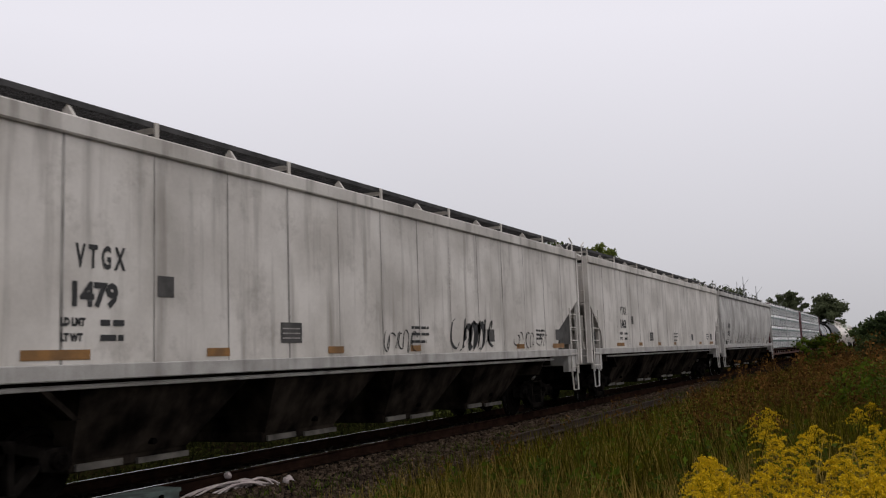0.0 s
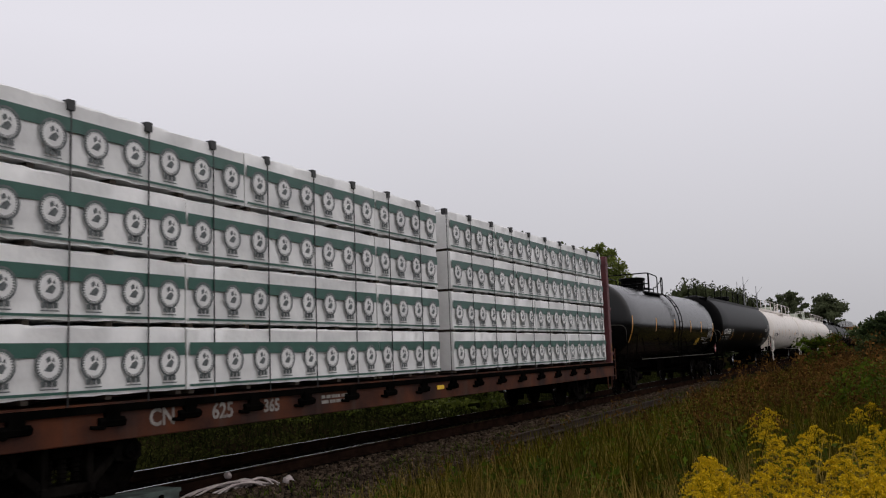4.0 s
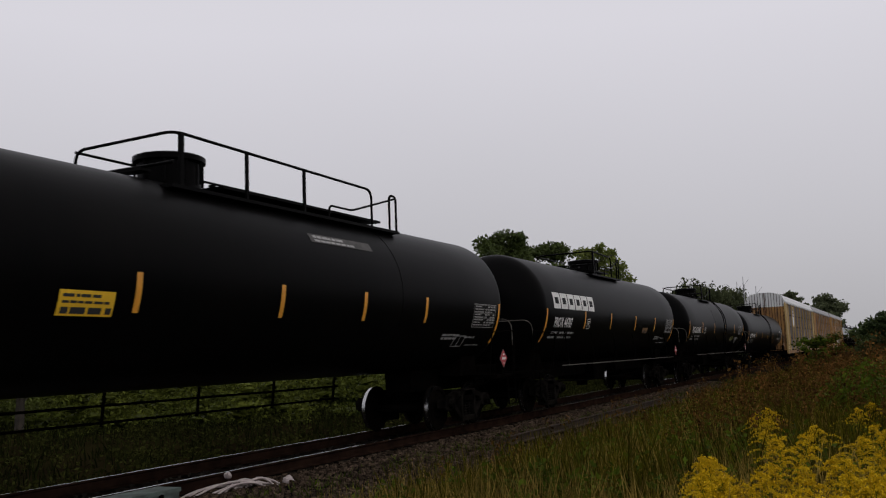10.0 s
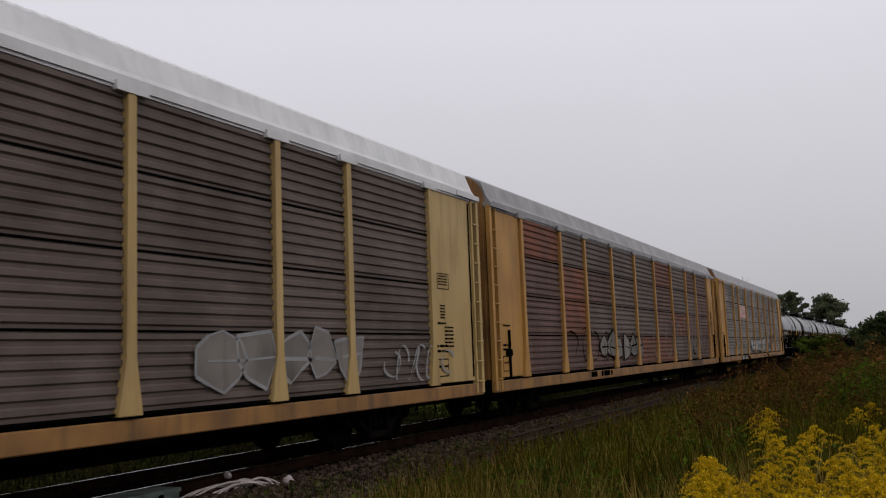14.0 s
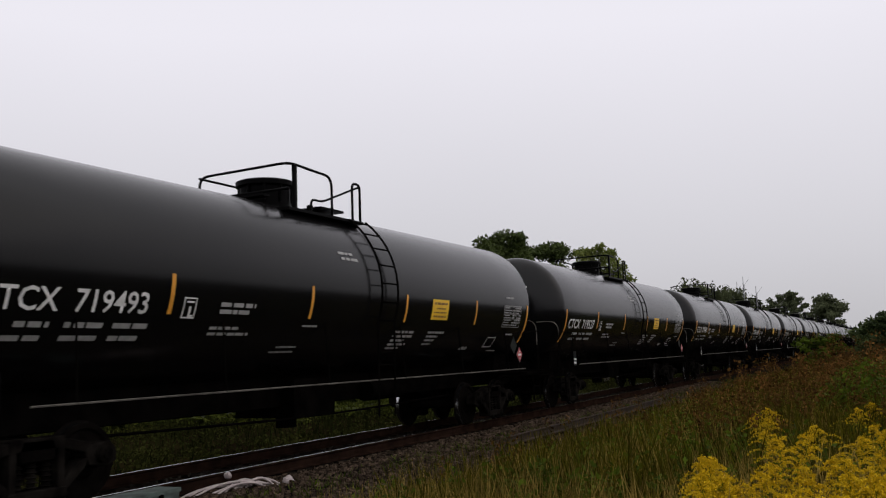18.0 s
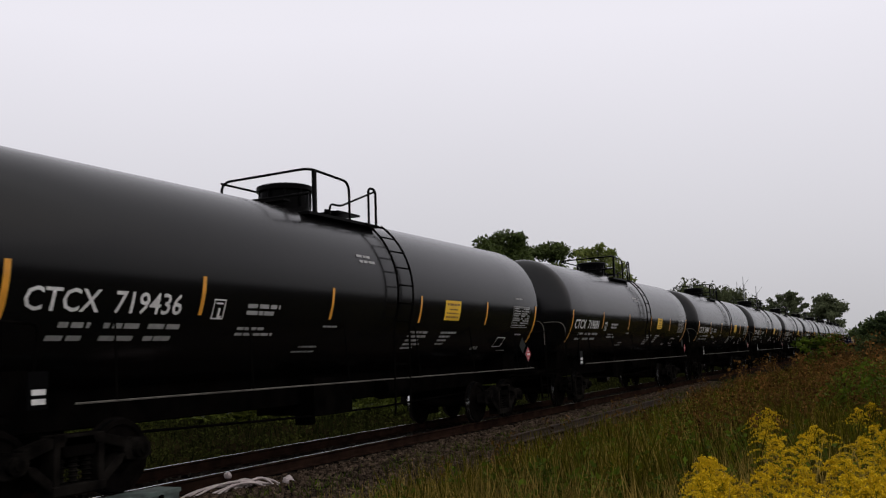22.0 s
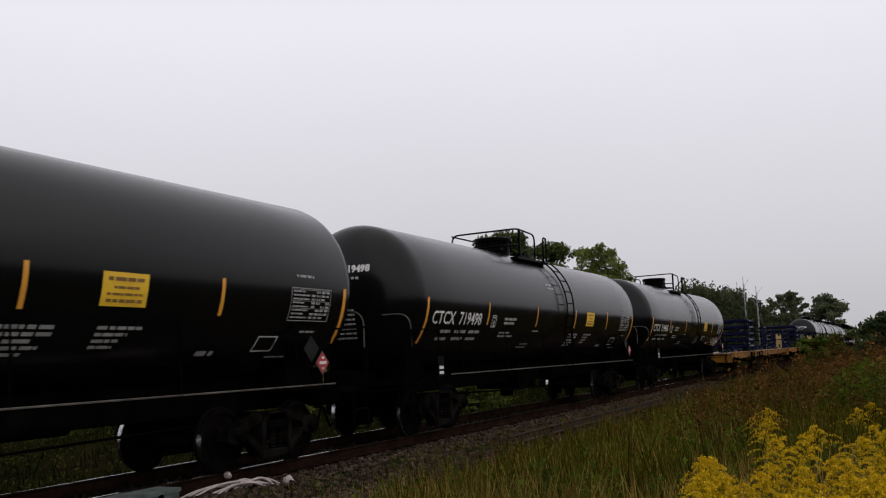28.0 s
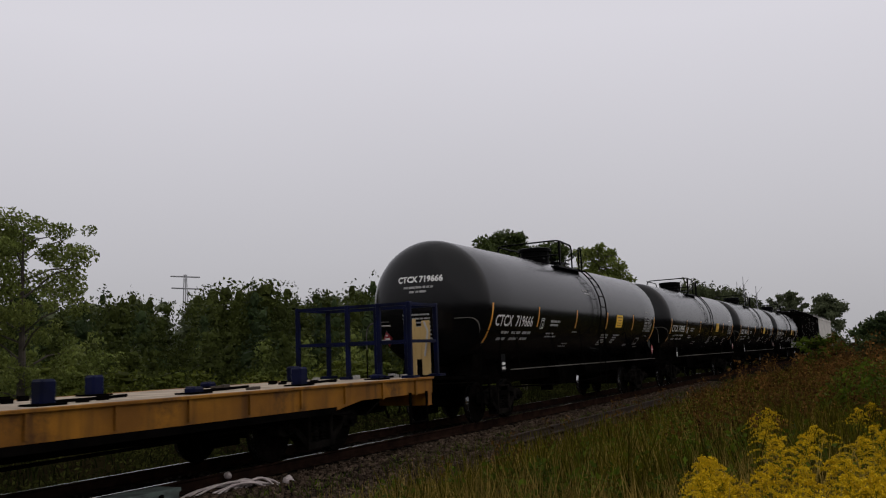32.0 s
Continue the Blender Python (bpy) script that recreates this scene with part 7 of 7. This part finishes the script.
tree("broad dark-leaved maple behind the track", 54.4, 21.6, 9.9, 6.0, LEAF, 1, 26000, 0.13, 0.2)
tree("dark-leaved maple with a lower crown", 51.6, 25.0, 7.6, 6.8, LEAF, 2, 16000, 0.13, 0.15)
tree("leafy tree behind the track", 55.0, 27.5, 7.2, 5.6, LEAF, 12, 11000, 0.13, 0.1)
tree("pale-leaved ash tree behind the track", 67.4, 20.0, 10.6, 5.0, LEAF_LIGHT, 3, 12000, 0.13, 0.25, 0.2, 1.3)
tree("pale slender birch with loose branches", 24.6, 31.2, 8.6, 5.2, LEAF_LIGHT, 4, 17000, 0.08, 0.12, 0.165, 1.8)
tree("pale slender birch beyond the track", 21.8, 32.4, 7.2, 4.8, LEAF_LIGHT, 5, 13000, 0.08, 0.1, 0.165, 1.8)
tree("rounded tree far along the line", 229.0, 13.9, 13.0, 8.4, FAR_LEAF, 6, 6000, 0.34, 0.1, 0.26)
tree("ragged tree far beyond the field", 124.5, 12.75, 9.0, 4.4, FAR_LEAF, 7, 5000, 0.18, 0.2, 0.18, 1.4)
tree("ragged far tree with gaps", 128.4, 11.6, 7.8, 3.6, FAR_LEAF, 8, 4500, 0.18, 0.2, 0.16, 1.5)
tree("dark bushy young tree beside the verge", 40.5, 0.1, 2.6, 2.5, LEAF_DARK, 9, 5000, 0.09, 0.05, 0.24)
tree("dark bushy young tree beside the verge", 47.5, 0.9, 2.4, 2.2, LEAF, 10, 4200, 0.09, 0.05, 0.24)
tree("small green bush beside the ballast", 43.5, 3.1, 2.0, 1.8, WEED, 11, 3000, 0.06, 0.02, 0.26, category="bush")


def wood_bank(name, n, d0, d1, a0, a1, h0, h1, leaf, seed, size, label, per=420, shape=1.0, skyline=None):
    """A belt of trees and scrub seen far off: many leaf clumps, uneven along its top."""
    rnd = random.Random(seed)
    centres, radii = [], []
    for k in range(n):
        a, d = radians(rnd.uniform(a0, a1)), rnd.uniform(d0, d1)
        x, y = d * math.sin(a), d * math.cos(a)
        if y < TRACK_Y + 5.5:
            continue
        h = (rnd.uniform(h0, h1) * d + 1.6 if h1 < 1 else rnd.uniform(h0, h1)) * (1 + 0.25 * noise.noise(Vector((x * 0.05, y * 0.05, seed))))
        if skyline:
            h = (float(np.interp(math.degrees(a), *skyline)) * d + EYE_Z + 0.85) * rnd.uniform(0.86, 1.0)
        w = h * rnd.uniform(0.28, 0.42) * shape
        for j in range(7):
            f = (j + rnd.random()) / 7
            s = w * (1.15 - 0.75 * f) * rnd.uniform(0.7, 1.1)
            centres.append((x + rnd.uniform(-0.5, 0.5) * w * (1 - f), y + rnd.uniform(-0.5, 0.5) * w * (1 - f), ground_z(x, y) + h * f * 0.93))
            radii.append((s, s, h * rnd.uniform(0.13, 0.2)))
    return leafage(name, centres, radii, n * per, size, leaf, seed, label, "woods", core=0.46)


# angles are measured from straight across the track toward its far end
wood_bank("woods", 190, 80, 130, 12, 72, 0.058, 0.092, WOODS, 41, 0.22, "belt of mixed green woods beyond the field", 1600)
wood_bank("conifers", 50, 66, 110, 14, 68, 0.07, 0.104, LEAF_DARK, 42, 0.2, "dark pointed conifers in the woods", 800, 0.7)
wood_bank("young_trees", 70, 48, 85, 14, 66, 0.040, 0.060, WOODS, 43, 0.16, "young trees in front of the woods", 950)
wood_bank("pale_bushes", 16, 44, 62, 30, 60, 0.03, 0.05, LEAF_LIGHT, 44, 0.12, "yellowing bushes in the scrub", 1200)
wood_bank("scrub", 200, 36, 60, 10, 66, 1.0, 2.6, SCRUB, 45, 0.095, "green scrub beyond the track", 620, 2.2)
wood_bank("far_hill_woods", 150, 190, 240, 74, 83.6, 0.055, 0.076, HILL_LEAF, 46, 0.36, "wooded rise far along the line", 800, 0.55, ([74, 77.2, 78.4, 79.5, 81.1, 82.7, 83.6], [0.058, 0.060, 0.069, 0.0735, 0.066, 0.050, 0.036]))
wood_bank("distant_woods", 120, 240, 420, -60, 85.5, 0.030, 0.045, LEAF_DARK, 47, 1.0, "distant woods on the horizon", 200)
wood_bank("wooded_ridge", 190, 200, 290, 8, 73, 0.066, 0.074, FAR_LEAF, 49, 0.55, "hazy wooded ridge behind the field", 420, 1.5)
wood_bank("side_woods", 60, 80, 140, -60, 14, 7, 11, LEAF, 48, 0.4, "woods beyond the field", 300)

# pylon and bare snags far off
bm = bmesh.new()
for sx, sy in ((-0.9, -0.9), (0.9, -0.9), (-0.9, 0.9), (0.9, 0.9)):
    rod(bm, (sx * 1.1, sy * 1.1, -2), (sx * 0.3, sy * 0.3, 30.5), 0.15, 5)
pylon = thing("pylon", "grey steel power pylon above the woods", "pylon")
pylon.location = (220.8, 203.0, 0)
part("tower", bm, PYLON, pylon)
for z, w in ((30.0, 4.6), (26.2, 4.3)):
    part("cross_arm", made(rod, (-w * 0.73, w * 0.68, z), (w * 0.73, -w * 0.68, z - 0.4), 0.22, 6), PYLON, pylon)
for k, (sx, sy, sh) in enumerate(((196.0, 27.6, 16.6), (194.0, 28.6, 15.4), (190.0, 24.4, 14.0))):
    ob = thing("dead_tree", "bare pale dead tree trunk", "tree", "bare dead trees")
    ob.location = (sx, sy, -0.85)
    part("trunk", made(rod, (0, 0, 0), (0.3, 0.2, sh), 0.22, 6, 0.05), PYLON, ob)
    part("branch", made(lambda q: [rod(q, (0.1, 0.1, sh * f), (0.1 + 1.2 * math.cos(f * 20), 0.1 + 1.2 * math.sin(f * 20), sh * f + 1.6), 0.07, 4, 0.02) for f in (0.5, 0.62, 0.72, 0.8, 0.88)]), PYLON, ob)


# tall weeds on the verge
def seed_heads(name, n, x0, x1, near0, near1, h0, h1, seed, material, label):
    r = np.random.default_rng(seed)
    x = x0 + (x1 - x0) * r.random(n)
    y = TRACK_Y - (near0 + (near1 - near0) * r.random(n))
    h = r.uniform(h0, h1, n)
    z = gz(x, y)
    blades(name + "_stems", x, y, h, np.full(n, 0.006), np.full(n, 0.06), DOCK, "thin brown weed stems", seed)
    m = 60
    f = r.uniform(0.45, 1.0, (n, m))
    spread = 0.10 * (1.15 - f) + 0.025
    px = (x[:, None] + r.normal(size=(n, m)) * spread).ravel()
    py = (y[:, None] + r.normal(size=(n, m)) * spread).ravel()
    pz = (z[:, None] + h[:, None] * f).ravel()
    s = 0.013
    d = r.normal(size=(n * m, 3)) * s
    e2 = r.normal(size=(n * m, 3)) * s
    p = np.stack([px, py, pz], -1)
    v = np.stack([p - d, p + e2, p + d, p - e2], 1).reshape(-1, 3)
    sheet(name, v.tolist(), np.arange(4 * n * m).reshape(-1, 4).tolist(), material, label, "weeds")


seed_heads("dock_weeds", 210, 11, 42, 3.6, 9.6, 0.6, 1.1, 51, DOCK, "rust-brown seed heads of tall dock weeds")
seed_heads("tall_dock_weeds", 110, 12, 28, 6.8, 9.6, 1.0, 1.55, 52, DOCK, "rust-brown seed heads of very tall weeds")
seed_heads("far_verge_weeds", 150, 26, 62, 5.2, 9.6, 0.9, 1.6, 55, DOCK, "brown weeds along the far verge")
seed_heads("tallest_weeds", 60, 13, 22, 8.3, 9.9, 1.2, 1.9, 53, DOCK, "brown seed heads of shoulder-high weeds")
leafage("weed_foliage", [(14 + 0.26 * k, 0.1 + 0.9 * math.sin(k * 2.3) ** 2, ground_z(14 + 0.26 * k, 0.6) + 0.6 + 0.25 * math.sin(k * 1.7)) for k in range(34)], [(0.22, 0.22, 0.5)] * 34, 9000, 0.035, WEED, 54, "green foliage among the tall weeds", "weeds")
x, y, r = scatter(9000, 8, 45, 4.0, 10.2, 25, 1.2, 1.2)
leafage("verge_herbs", np.stack([x[:700], y[:700], gz(x[:700], y[:700]) + 0.35], -1), np.tile((0.16, 0.16, 0.38), (700, 1)), 46000, 0.04, WEED, 26, "broad-leaved green herbs among the grass", "weeds")


def goldenrod_mesh(seed):
    rnd = random.Random(seed)
    h = rnd.uniform(0.66, 0.92)
    stem, leaf, bloom = bmesh.new(), bmesh.new(), bmesh.new()
    pts = [Vector((0, 0, 0)), Vector((rnd.uniform(-0.04, 0.04), rnd.uniform(-0.04, 0.04), h * 0.5)), Vector((rnd.uniform(-0.1, 0.1), rnd.uniform(-0.1, 0.1), h))]
    rod(stem, pts[0], pts[1], 0.006, 5, 0.005)
    rod(stem, pts[1], pts[2], 0.005, 5, 0.002)
    for k in range(64):
        f = 0.1 + 0.74 * k / 64
        c = pts[0].lerp(pts[1], f * 2) if f < 0.5 else pts[1].lerp(pts[2], f * 2 - 1)
        a = k * 2.4
        d = Vector((math.cos(a), math.sin(a), rnd.uniform(-0.2, 0.6))) * rnd.uniform(0.08, 0.14)
        s = d.cross(Vector((0, 0, 1))).normalized() * 0.013
        leaf.faces.new([leaf.verts.new(q) for q in (c, c + d * 0.5 + s, c + d - Vector((0, 0, 0.02)), c + d * 0.5 - s)])
    for k in range(15):
        f = 0.68 + 0.32 * k / 14
        c = pts[1].lerp(pts[2], f * 2 - 1)
        a = k * 2.4 + rnd.uniform(-0.4, 0.4)
        reach = 0.05 + 0.23 * (1 - f) / 0.32 * rnd.uniform(0.6, 1.2)
        out = Vector((math.cos(a), math.sin(a), 0))
        last = c
        for j in range(1, 10):
            u = j / 9
            p = c + out * reach * u + Vector((0, 0, reach * (1.1 * u - 1.0 * u * u) + 0.02))
            rod(stem, last, p, 0.0015, 3)
            last = p
            spread = 0.010 * (1.25 - 0.9 * u)
            for i in range(13):
                q = p + Vector((rnd.gauss(0, spread), rnd.gauss(0, spread), abs(rnd.gauss(0.006, 0.009))))
                s1, s2 = Vector((rnd.gauss(0, 1), rnd.gauss(0, 1), rnd.gauss(0, 1))).normalized() * 0.007, Vector((rnd.gauss(0, 1), rnd.gauss(0, 1), rnd.gauss(0, 1))).normalized() * 0.006
                bloom.faces.new([bloom.verts.new(w) for w in (q - s1, q + s2, q + s1, q - s2)])
    out = []
    for nm, b, m in (("stem", stem, GOLDLEAF), ("leaves", leaf, GOLDLEAF), ("blossom", bloom, GOLD)):
        me = bpy.data.meshes.new(nm)
        b.to_mesh(me)
        b.free()
        me.materials.append(m)
        out.append(me)
    return out


GOLDENROD = [goldenrod_mesh(60 + k) for k in range(5)]
rnd = random.Random(77)
spots = []
for k in range(36):
    d, a = rnd.uniform(4.9, 7.4), radians(rnd.uniform(78.6, 91))
    spots.append((d * math.sin(a), d * math.cos(a)))
for k in range(16):
    d, a = rnd.uniform(7.2, 14), radians(rnd.uniform(82, 91))
    spots.append((d * math.sin(a), d * math.cos(a)))
for k, (gx, gy) in enumerate(spots):
    ob = thing("goldenrod", "goldenrod plant in full yellow bloom", "flower", "goldenrod clump")
    for me in GOLDENROD[k % 5]:
        put(me, ob)
    ob.matrix_basis = pose(gx, gy, ground_z(gx, gy) - 0.02, rnd.uniform(-8, 8), rnd.uniform(-8, 8), rnd.uniform(0, 360))

# things lying by the rail
spare = thing("spare_rail", "rusty spare rail lying along the ballast edge", "rail")
part("rail_bar", made(prism, [(y + 7.25 - TRACK_Y, z - 0.12) for y, z in rail_profile(TRACK_Y)], 17.2, 31.0), SPARE, spare)
plank = thing("crossing_plate", "weathered teal-grey plate beside the rail", "plate")
part("plate_body", boxes((6.2, 9.05, 8.42, 8.80, -0.16, 0.0)), PLATE, plank, "", False, 0.012)
for bx in (8.45, 8.7):
    part("bolt", made(rod, (bx, 8.415, -0.07), (bx, 8.38, -0.07), 0.03, 10), IRON, plank)
part("plate_lip", boxes((6.2, 9.05, 8.40, 8.42, -0.05, 0.0)), PLATE, plank)
for k in range(9):
    c = thing("conduit", "loop of pale plastic conduit on the ballast", "cable", "pale conduit loops")
    rr = random.Random(k)
    x0, y0 = 9.0 + 0.16 * k, 8.60 - 0.03 * k
    x1, y1 = 10.75 + 0.12 * (k % 4), 8.35 - 0.07 * (k % 5)
    pts = []
    for i in range(11):
        u = i / 10
        arc = math.sin(math.pi * min(1, u * 1.15)) ** 0.8 * (0.16 + 0.02 * (k % 3))
        pts.append((x0 + (x1 - x0) * u, y0 + (y1 - y0) * u + 0.05 * math.sin(3 * u + k), -0.27 + arc))
    part("cable", pipes(0.016, pts, n=8), CABLE, c)
for bx, by, s in ((10.34, 8.72, 0.055), (10.95, 8.12, 0.085)):
    bm = bmesh.new()
    bmesh.ops.create_icosphere(bm, subdivisions=2, radius=s)
    for v in bm.verts:
        v.co *= 1 + 0.25 * noise.noise(v.co * 22)
    ob = tagged(new("pale_stone", done("pale_stone", bm, CABLE, True)), "pale rounded stone by the rail", "stone", "pale stones")
    ob.location = (bx, by, -0.03 if s == 0.055 else max(-0.215, ground_z(bx, by)) + s * 0.5)


# ---- the train, front to back: (car, place along the train) ----
TRAIN = []


def add(car, s):
    TRAIN.append((car, s))
    return car


add(hopper_car("weathered light grey covered hopper with rain streaks and graffiti", 21.2, 0.0, HOPPER_GREY, "VTGX", "1479", seed=3, end_cut=1.8, mark_x=3.26), 14.32)
add(hopper_car("weathered light grey covered hopper with dark rain streaks", 22.1, 0.0, HOPPER_GREY, "VTGX", "1463", seed=4, scrawl=False), 36.34)
add(hopper_car("sooty grey round-sided covered hopper with graffiti", 21.7, 0.16, HOPPER_GREY2, "NAHX", "101015", seed=5, supports=13), 58.34)
add(centerbeam("maroon centre-beam flat car loaded with wrapped lumber", 81.44), 81.44)
add(centerbeam("maroon centre-beam flat car full of wrapped lumber", 105.68), 105.68)
add(black_tank("black tank car with short top platform", 128.4, 120.7, 136.1, 9.1, 1.48, 2.52, "short", stripe_s=(124.2, 127.4, 130.66, 133.05), sign=(132.35, 133.0, 1.6, 1.93), tab=(134.85, 135.9), plat=(125.4, 127.95, 126.6), paint=BLACK), 127.63)
add(black_tank("matt black tank car with a long railed walkway", 148.5, 138.88, 158.14, 10.78, 1.55, 2.72, "long", "CGTX 64550", (139.3, 141.62), 2.29, stripe_s=(142.24, 146.4, 150.16, 154.05), class_s=142.09, walk_s=(138.6, 148.3, 149.07, 158.6), stripe_z=(1.83, 2.28), tab=(157.0, 158.0), stub=True, rake=0.2, cargo=(("LIQUEFIED PETROLEUM GAS", 156.35, 2.5, 1.1), ("NON ODORIZED", 157.55, 2.78, 1.0))), 147.59)
add(white_tank("57284", 169.85, 160.41, 179.28, 10.79, (163.81, 166.21, 168.37, 171.41, 173.7, 176.38), (175.7, 176.2), (161.2, 163.55), 164.12, None, 177.2, (178.1, 179.1), (160.3, 169.8, 170.48, 179.6), (168.8, 171.55), 1.2), 168.8)
add(white_tank("200033", 191.43, 182.0, 200.86, 10.79, (185.42, 187.56, 189.66, 192.85, 194.92, 197.26), (196.5, 197.05), (182.9, 185.2), 185.81, 197.85, 198.9, (199.5, 200.65), (190.6, 191.0, 191.0, 199.4), None, 1.3, True, (2.07, 2.53), (2.5, 2.8)), 190.1)
add(white_tank("62008", 213.07, 203.62, 222.52, 10.79, (207.05, 209.27, 211.5, 214.58, 216.65, 219.0), (218.2, 218.8), (204.55, 207.0), 207.55, 219.31, 220.54, (221.22, 222.3), (203.5, 213.0, 213.0, 222.9), None, 1.4, False, (2.0, 2.48), (2.4, 2.7)), 211.55)
add(black_tank("dull black tank car with bold white block lettering", 234.16, 225.18, 243.14, 10.4, 1.5, 2.73, "mid", "PROX 35875", (226.1, 227.9), 2.33, (225.5, 229.2), (229.0, 232.05, 234.93, 237.28, 239.56), (230.9, 231.7, 2.14, 2.44), 229.3, (241.8, 242.9), (233.2, 239.4, 234.12), seams=(230.0, 238.6), stub=True, plaque=(235.95, 237.85, 3.5, 3.68)), 232.68)
add(black_tank("dull black tank car with white block lettering", 253.93, 246.46, 261.4, 9.15, 1.5, 2.73, "mid", "PROX 44787", (247.0, 248.7), 2.33, (247.0, 250.66), (249.75, 252.45, 255.49, 258.3), (256.6, 257.3, 2.1, 2.3), 250.1, (260.1, 261.2), (252.4, 255.56, 254.47), sign_paint=OCHRE), 252.32)
add(black_tank("black tank car with short top platform and stencils", 272.74, 264.96, 280.5, 9.2, 1.48, 2.62, "short", "PROX638482", (265.58, 267.63), 2.3, None, (267.97, 271.1, 274.36, 277.25), (276.36, 277.18, 1.74, 2.03), 268.6, (278.75, 279.8), (270.83, 273.39, 271.75), seams=(271.3, 274.4), sign_paint=LIME), 271.0)
add(black_tank("low dull black tank car with stencils", 292.33, 283.33, 301.32, 10.1, 1.42, 2.44, "short", "GATX 81180", (283.9, 286.3), 2.1, None, (286.79, 289.73, 292.63, 295.55, 298.4), (296.4, 297.0, 1.6, 1.86), None, (300.2, 301.2), (290.9, 293.1, 292.0), stripe_z=(1.9, 2.36), sign_paint=OCHRE, stub=True, agency=(299.45, 2.45)), 290.47)
P1 = [-12.1, -9.3, -7.33, -4.5, -1.7, 1.1, 3.85, 6.7, 8.65, 11.6]
P2 = [-12.06, -9.2, -7.05, -4.25, -1.42, 1.42, 4.25, 7.1, 9.2, 12.06]
P3 = [-12.2, -9.28, -7.46, -4.66, -1.86, 0.94, 3.84, 6.64, 8.7, 11.8]
add(autorack("autorack car with brown ribbed panels and faded yellow posts", 27.9, UPY, PANEL, ROOF_WHITE, P1, 1, "shield"), 315.63)
add(autorack("rust-stained autorack car with graffiti", 27.9, UPY2, PANEL_RED, ROOF_GREY, P2, 2), 344.16)
add(autorack("autorack car with grey ribbed panels and yellow posts", 27.9, UPY2, PANEL_GREY, ROOF_GREY, P3, 3, "pink"), 373.3)
first = ctcx_car("row of black tank cars")
numbers = ("719506", "719493", "719527", "719440", "719558", "719413", "719436", "719691", "719441", "719572", "719472", "719446", "719511", "719523", "719498", "719456", "719666", "719545", "719430", "719458")
PITCH_CAR = 18.282
cars = [first] + [copy_thing(first, pose(0, 0, 0)) for k in range(19)]
for k in range(16):
    add(cars[k], 397.05 + PITCH_CAR * k)
fl1 = add(flat_car("long yellow flat car carrying navy steel racks", 26.9), 694.64)
fl2 = add(flat_car("long worn yellow flat car carrying navy racks", 26.9), 723.66)
for k in range(4):
    add(cars[16 + k], 747.8 + PITCH_CAR * k)
for k, car in enumerate(cars):
    number_ctcx(car, numbers[k])
add(hopper_car("sooty black covered hopper", 22.0, 0.0, IRON, group="dark hoppers", tags=False), 823.7)
add(hopper_car("pale grey covered hopper", 22.0, 0.0, HOPPER_GREY, group="covered hoppers", tags=False), 845.9)
for s in (688.6, 717.6):
    LOADS.append((rack_stack(), s, 0.0, 1.162, 0))
for s in (708.15, 737.12):
    LOADS.append((end_rack(), s, 0.0, 1.162, 0))


def travel(t):
    """How far the train has rolled by t: a steady pace, then a slow gain in speed."""
    t1, t2, v1, gain = 12.0, 16.0, 22.25, 0.02
    v2 = 22.63
    if t < t1:
        return v1 * t
    if t < t2:
        u = t - t1
        return v1 * t1 + v1 * u + (v2 - v1) / (t2 - t1) * u * u / 2
    u = t - t2
    return v1 * t1 + (v1 + v2) / 2 * (t2 - t1) + v2 * u + gain * u * u / 2


def motions():
    times = [2.0 * k for k in range(17)]
    for car, s in TRAIN:
        walk(car, [(t, pose(s - travel(t), TRACK_Y, 0)) for t in times])
    for ob, s, y, z, turn in LOADS:
        walk(ob, [(t, pose(s - travel(t), TRACK_Y + y, z, 0, 0, turn)) for t in times])


motions()
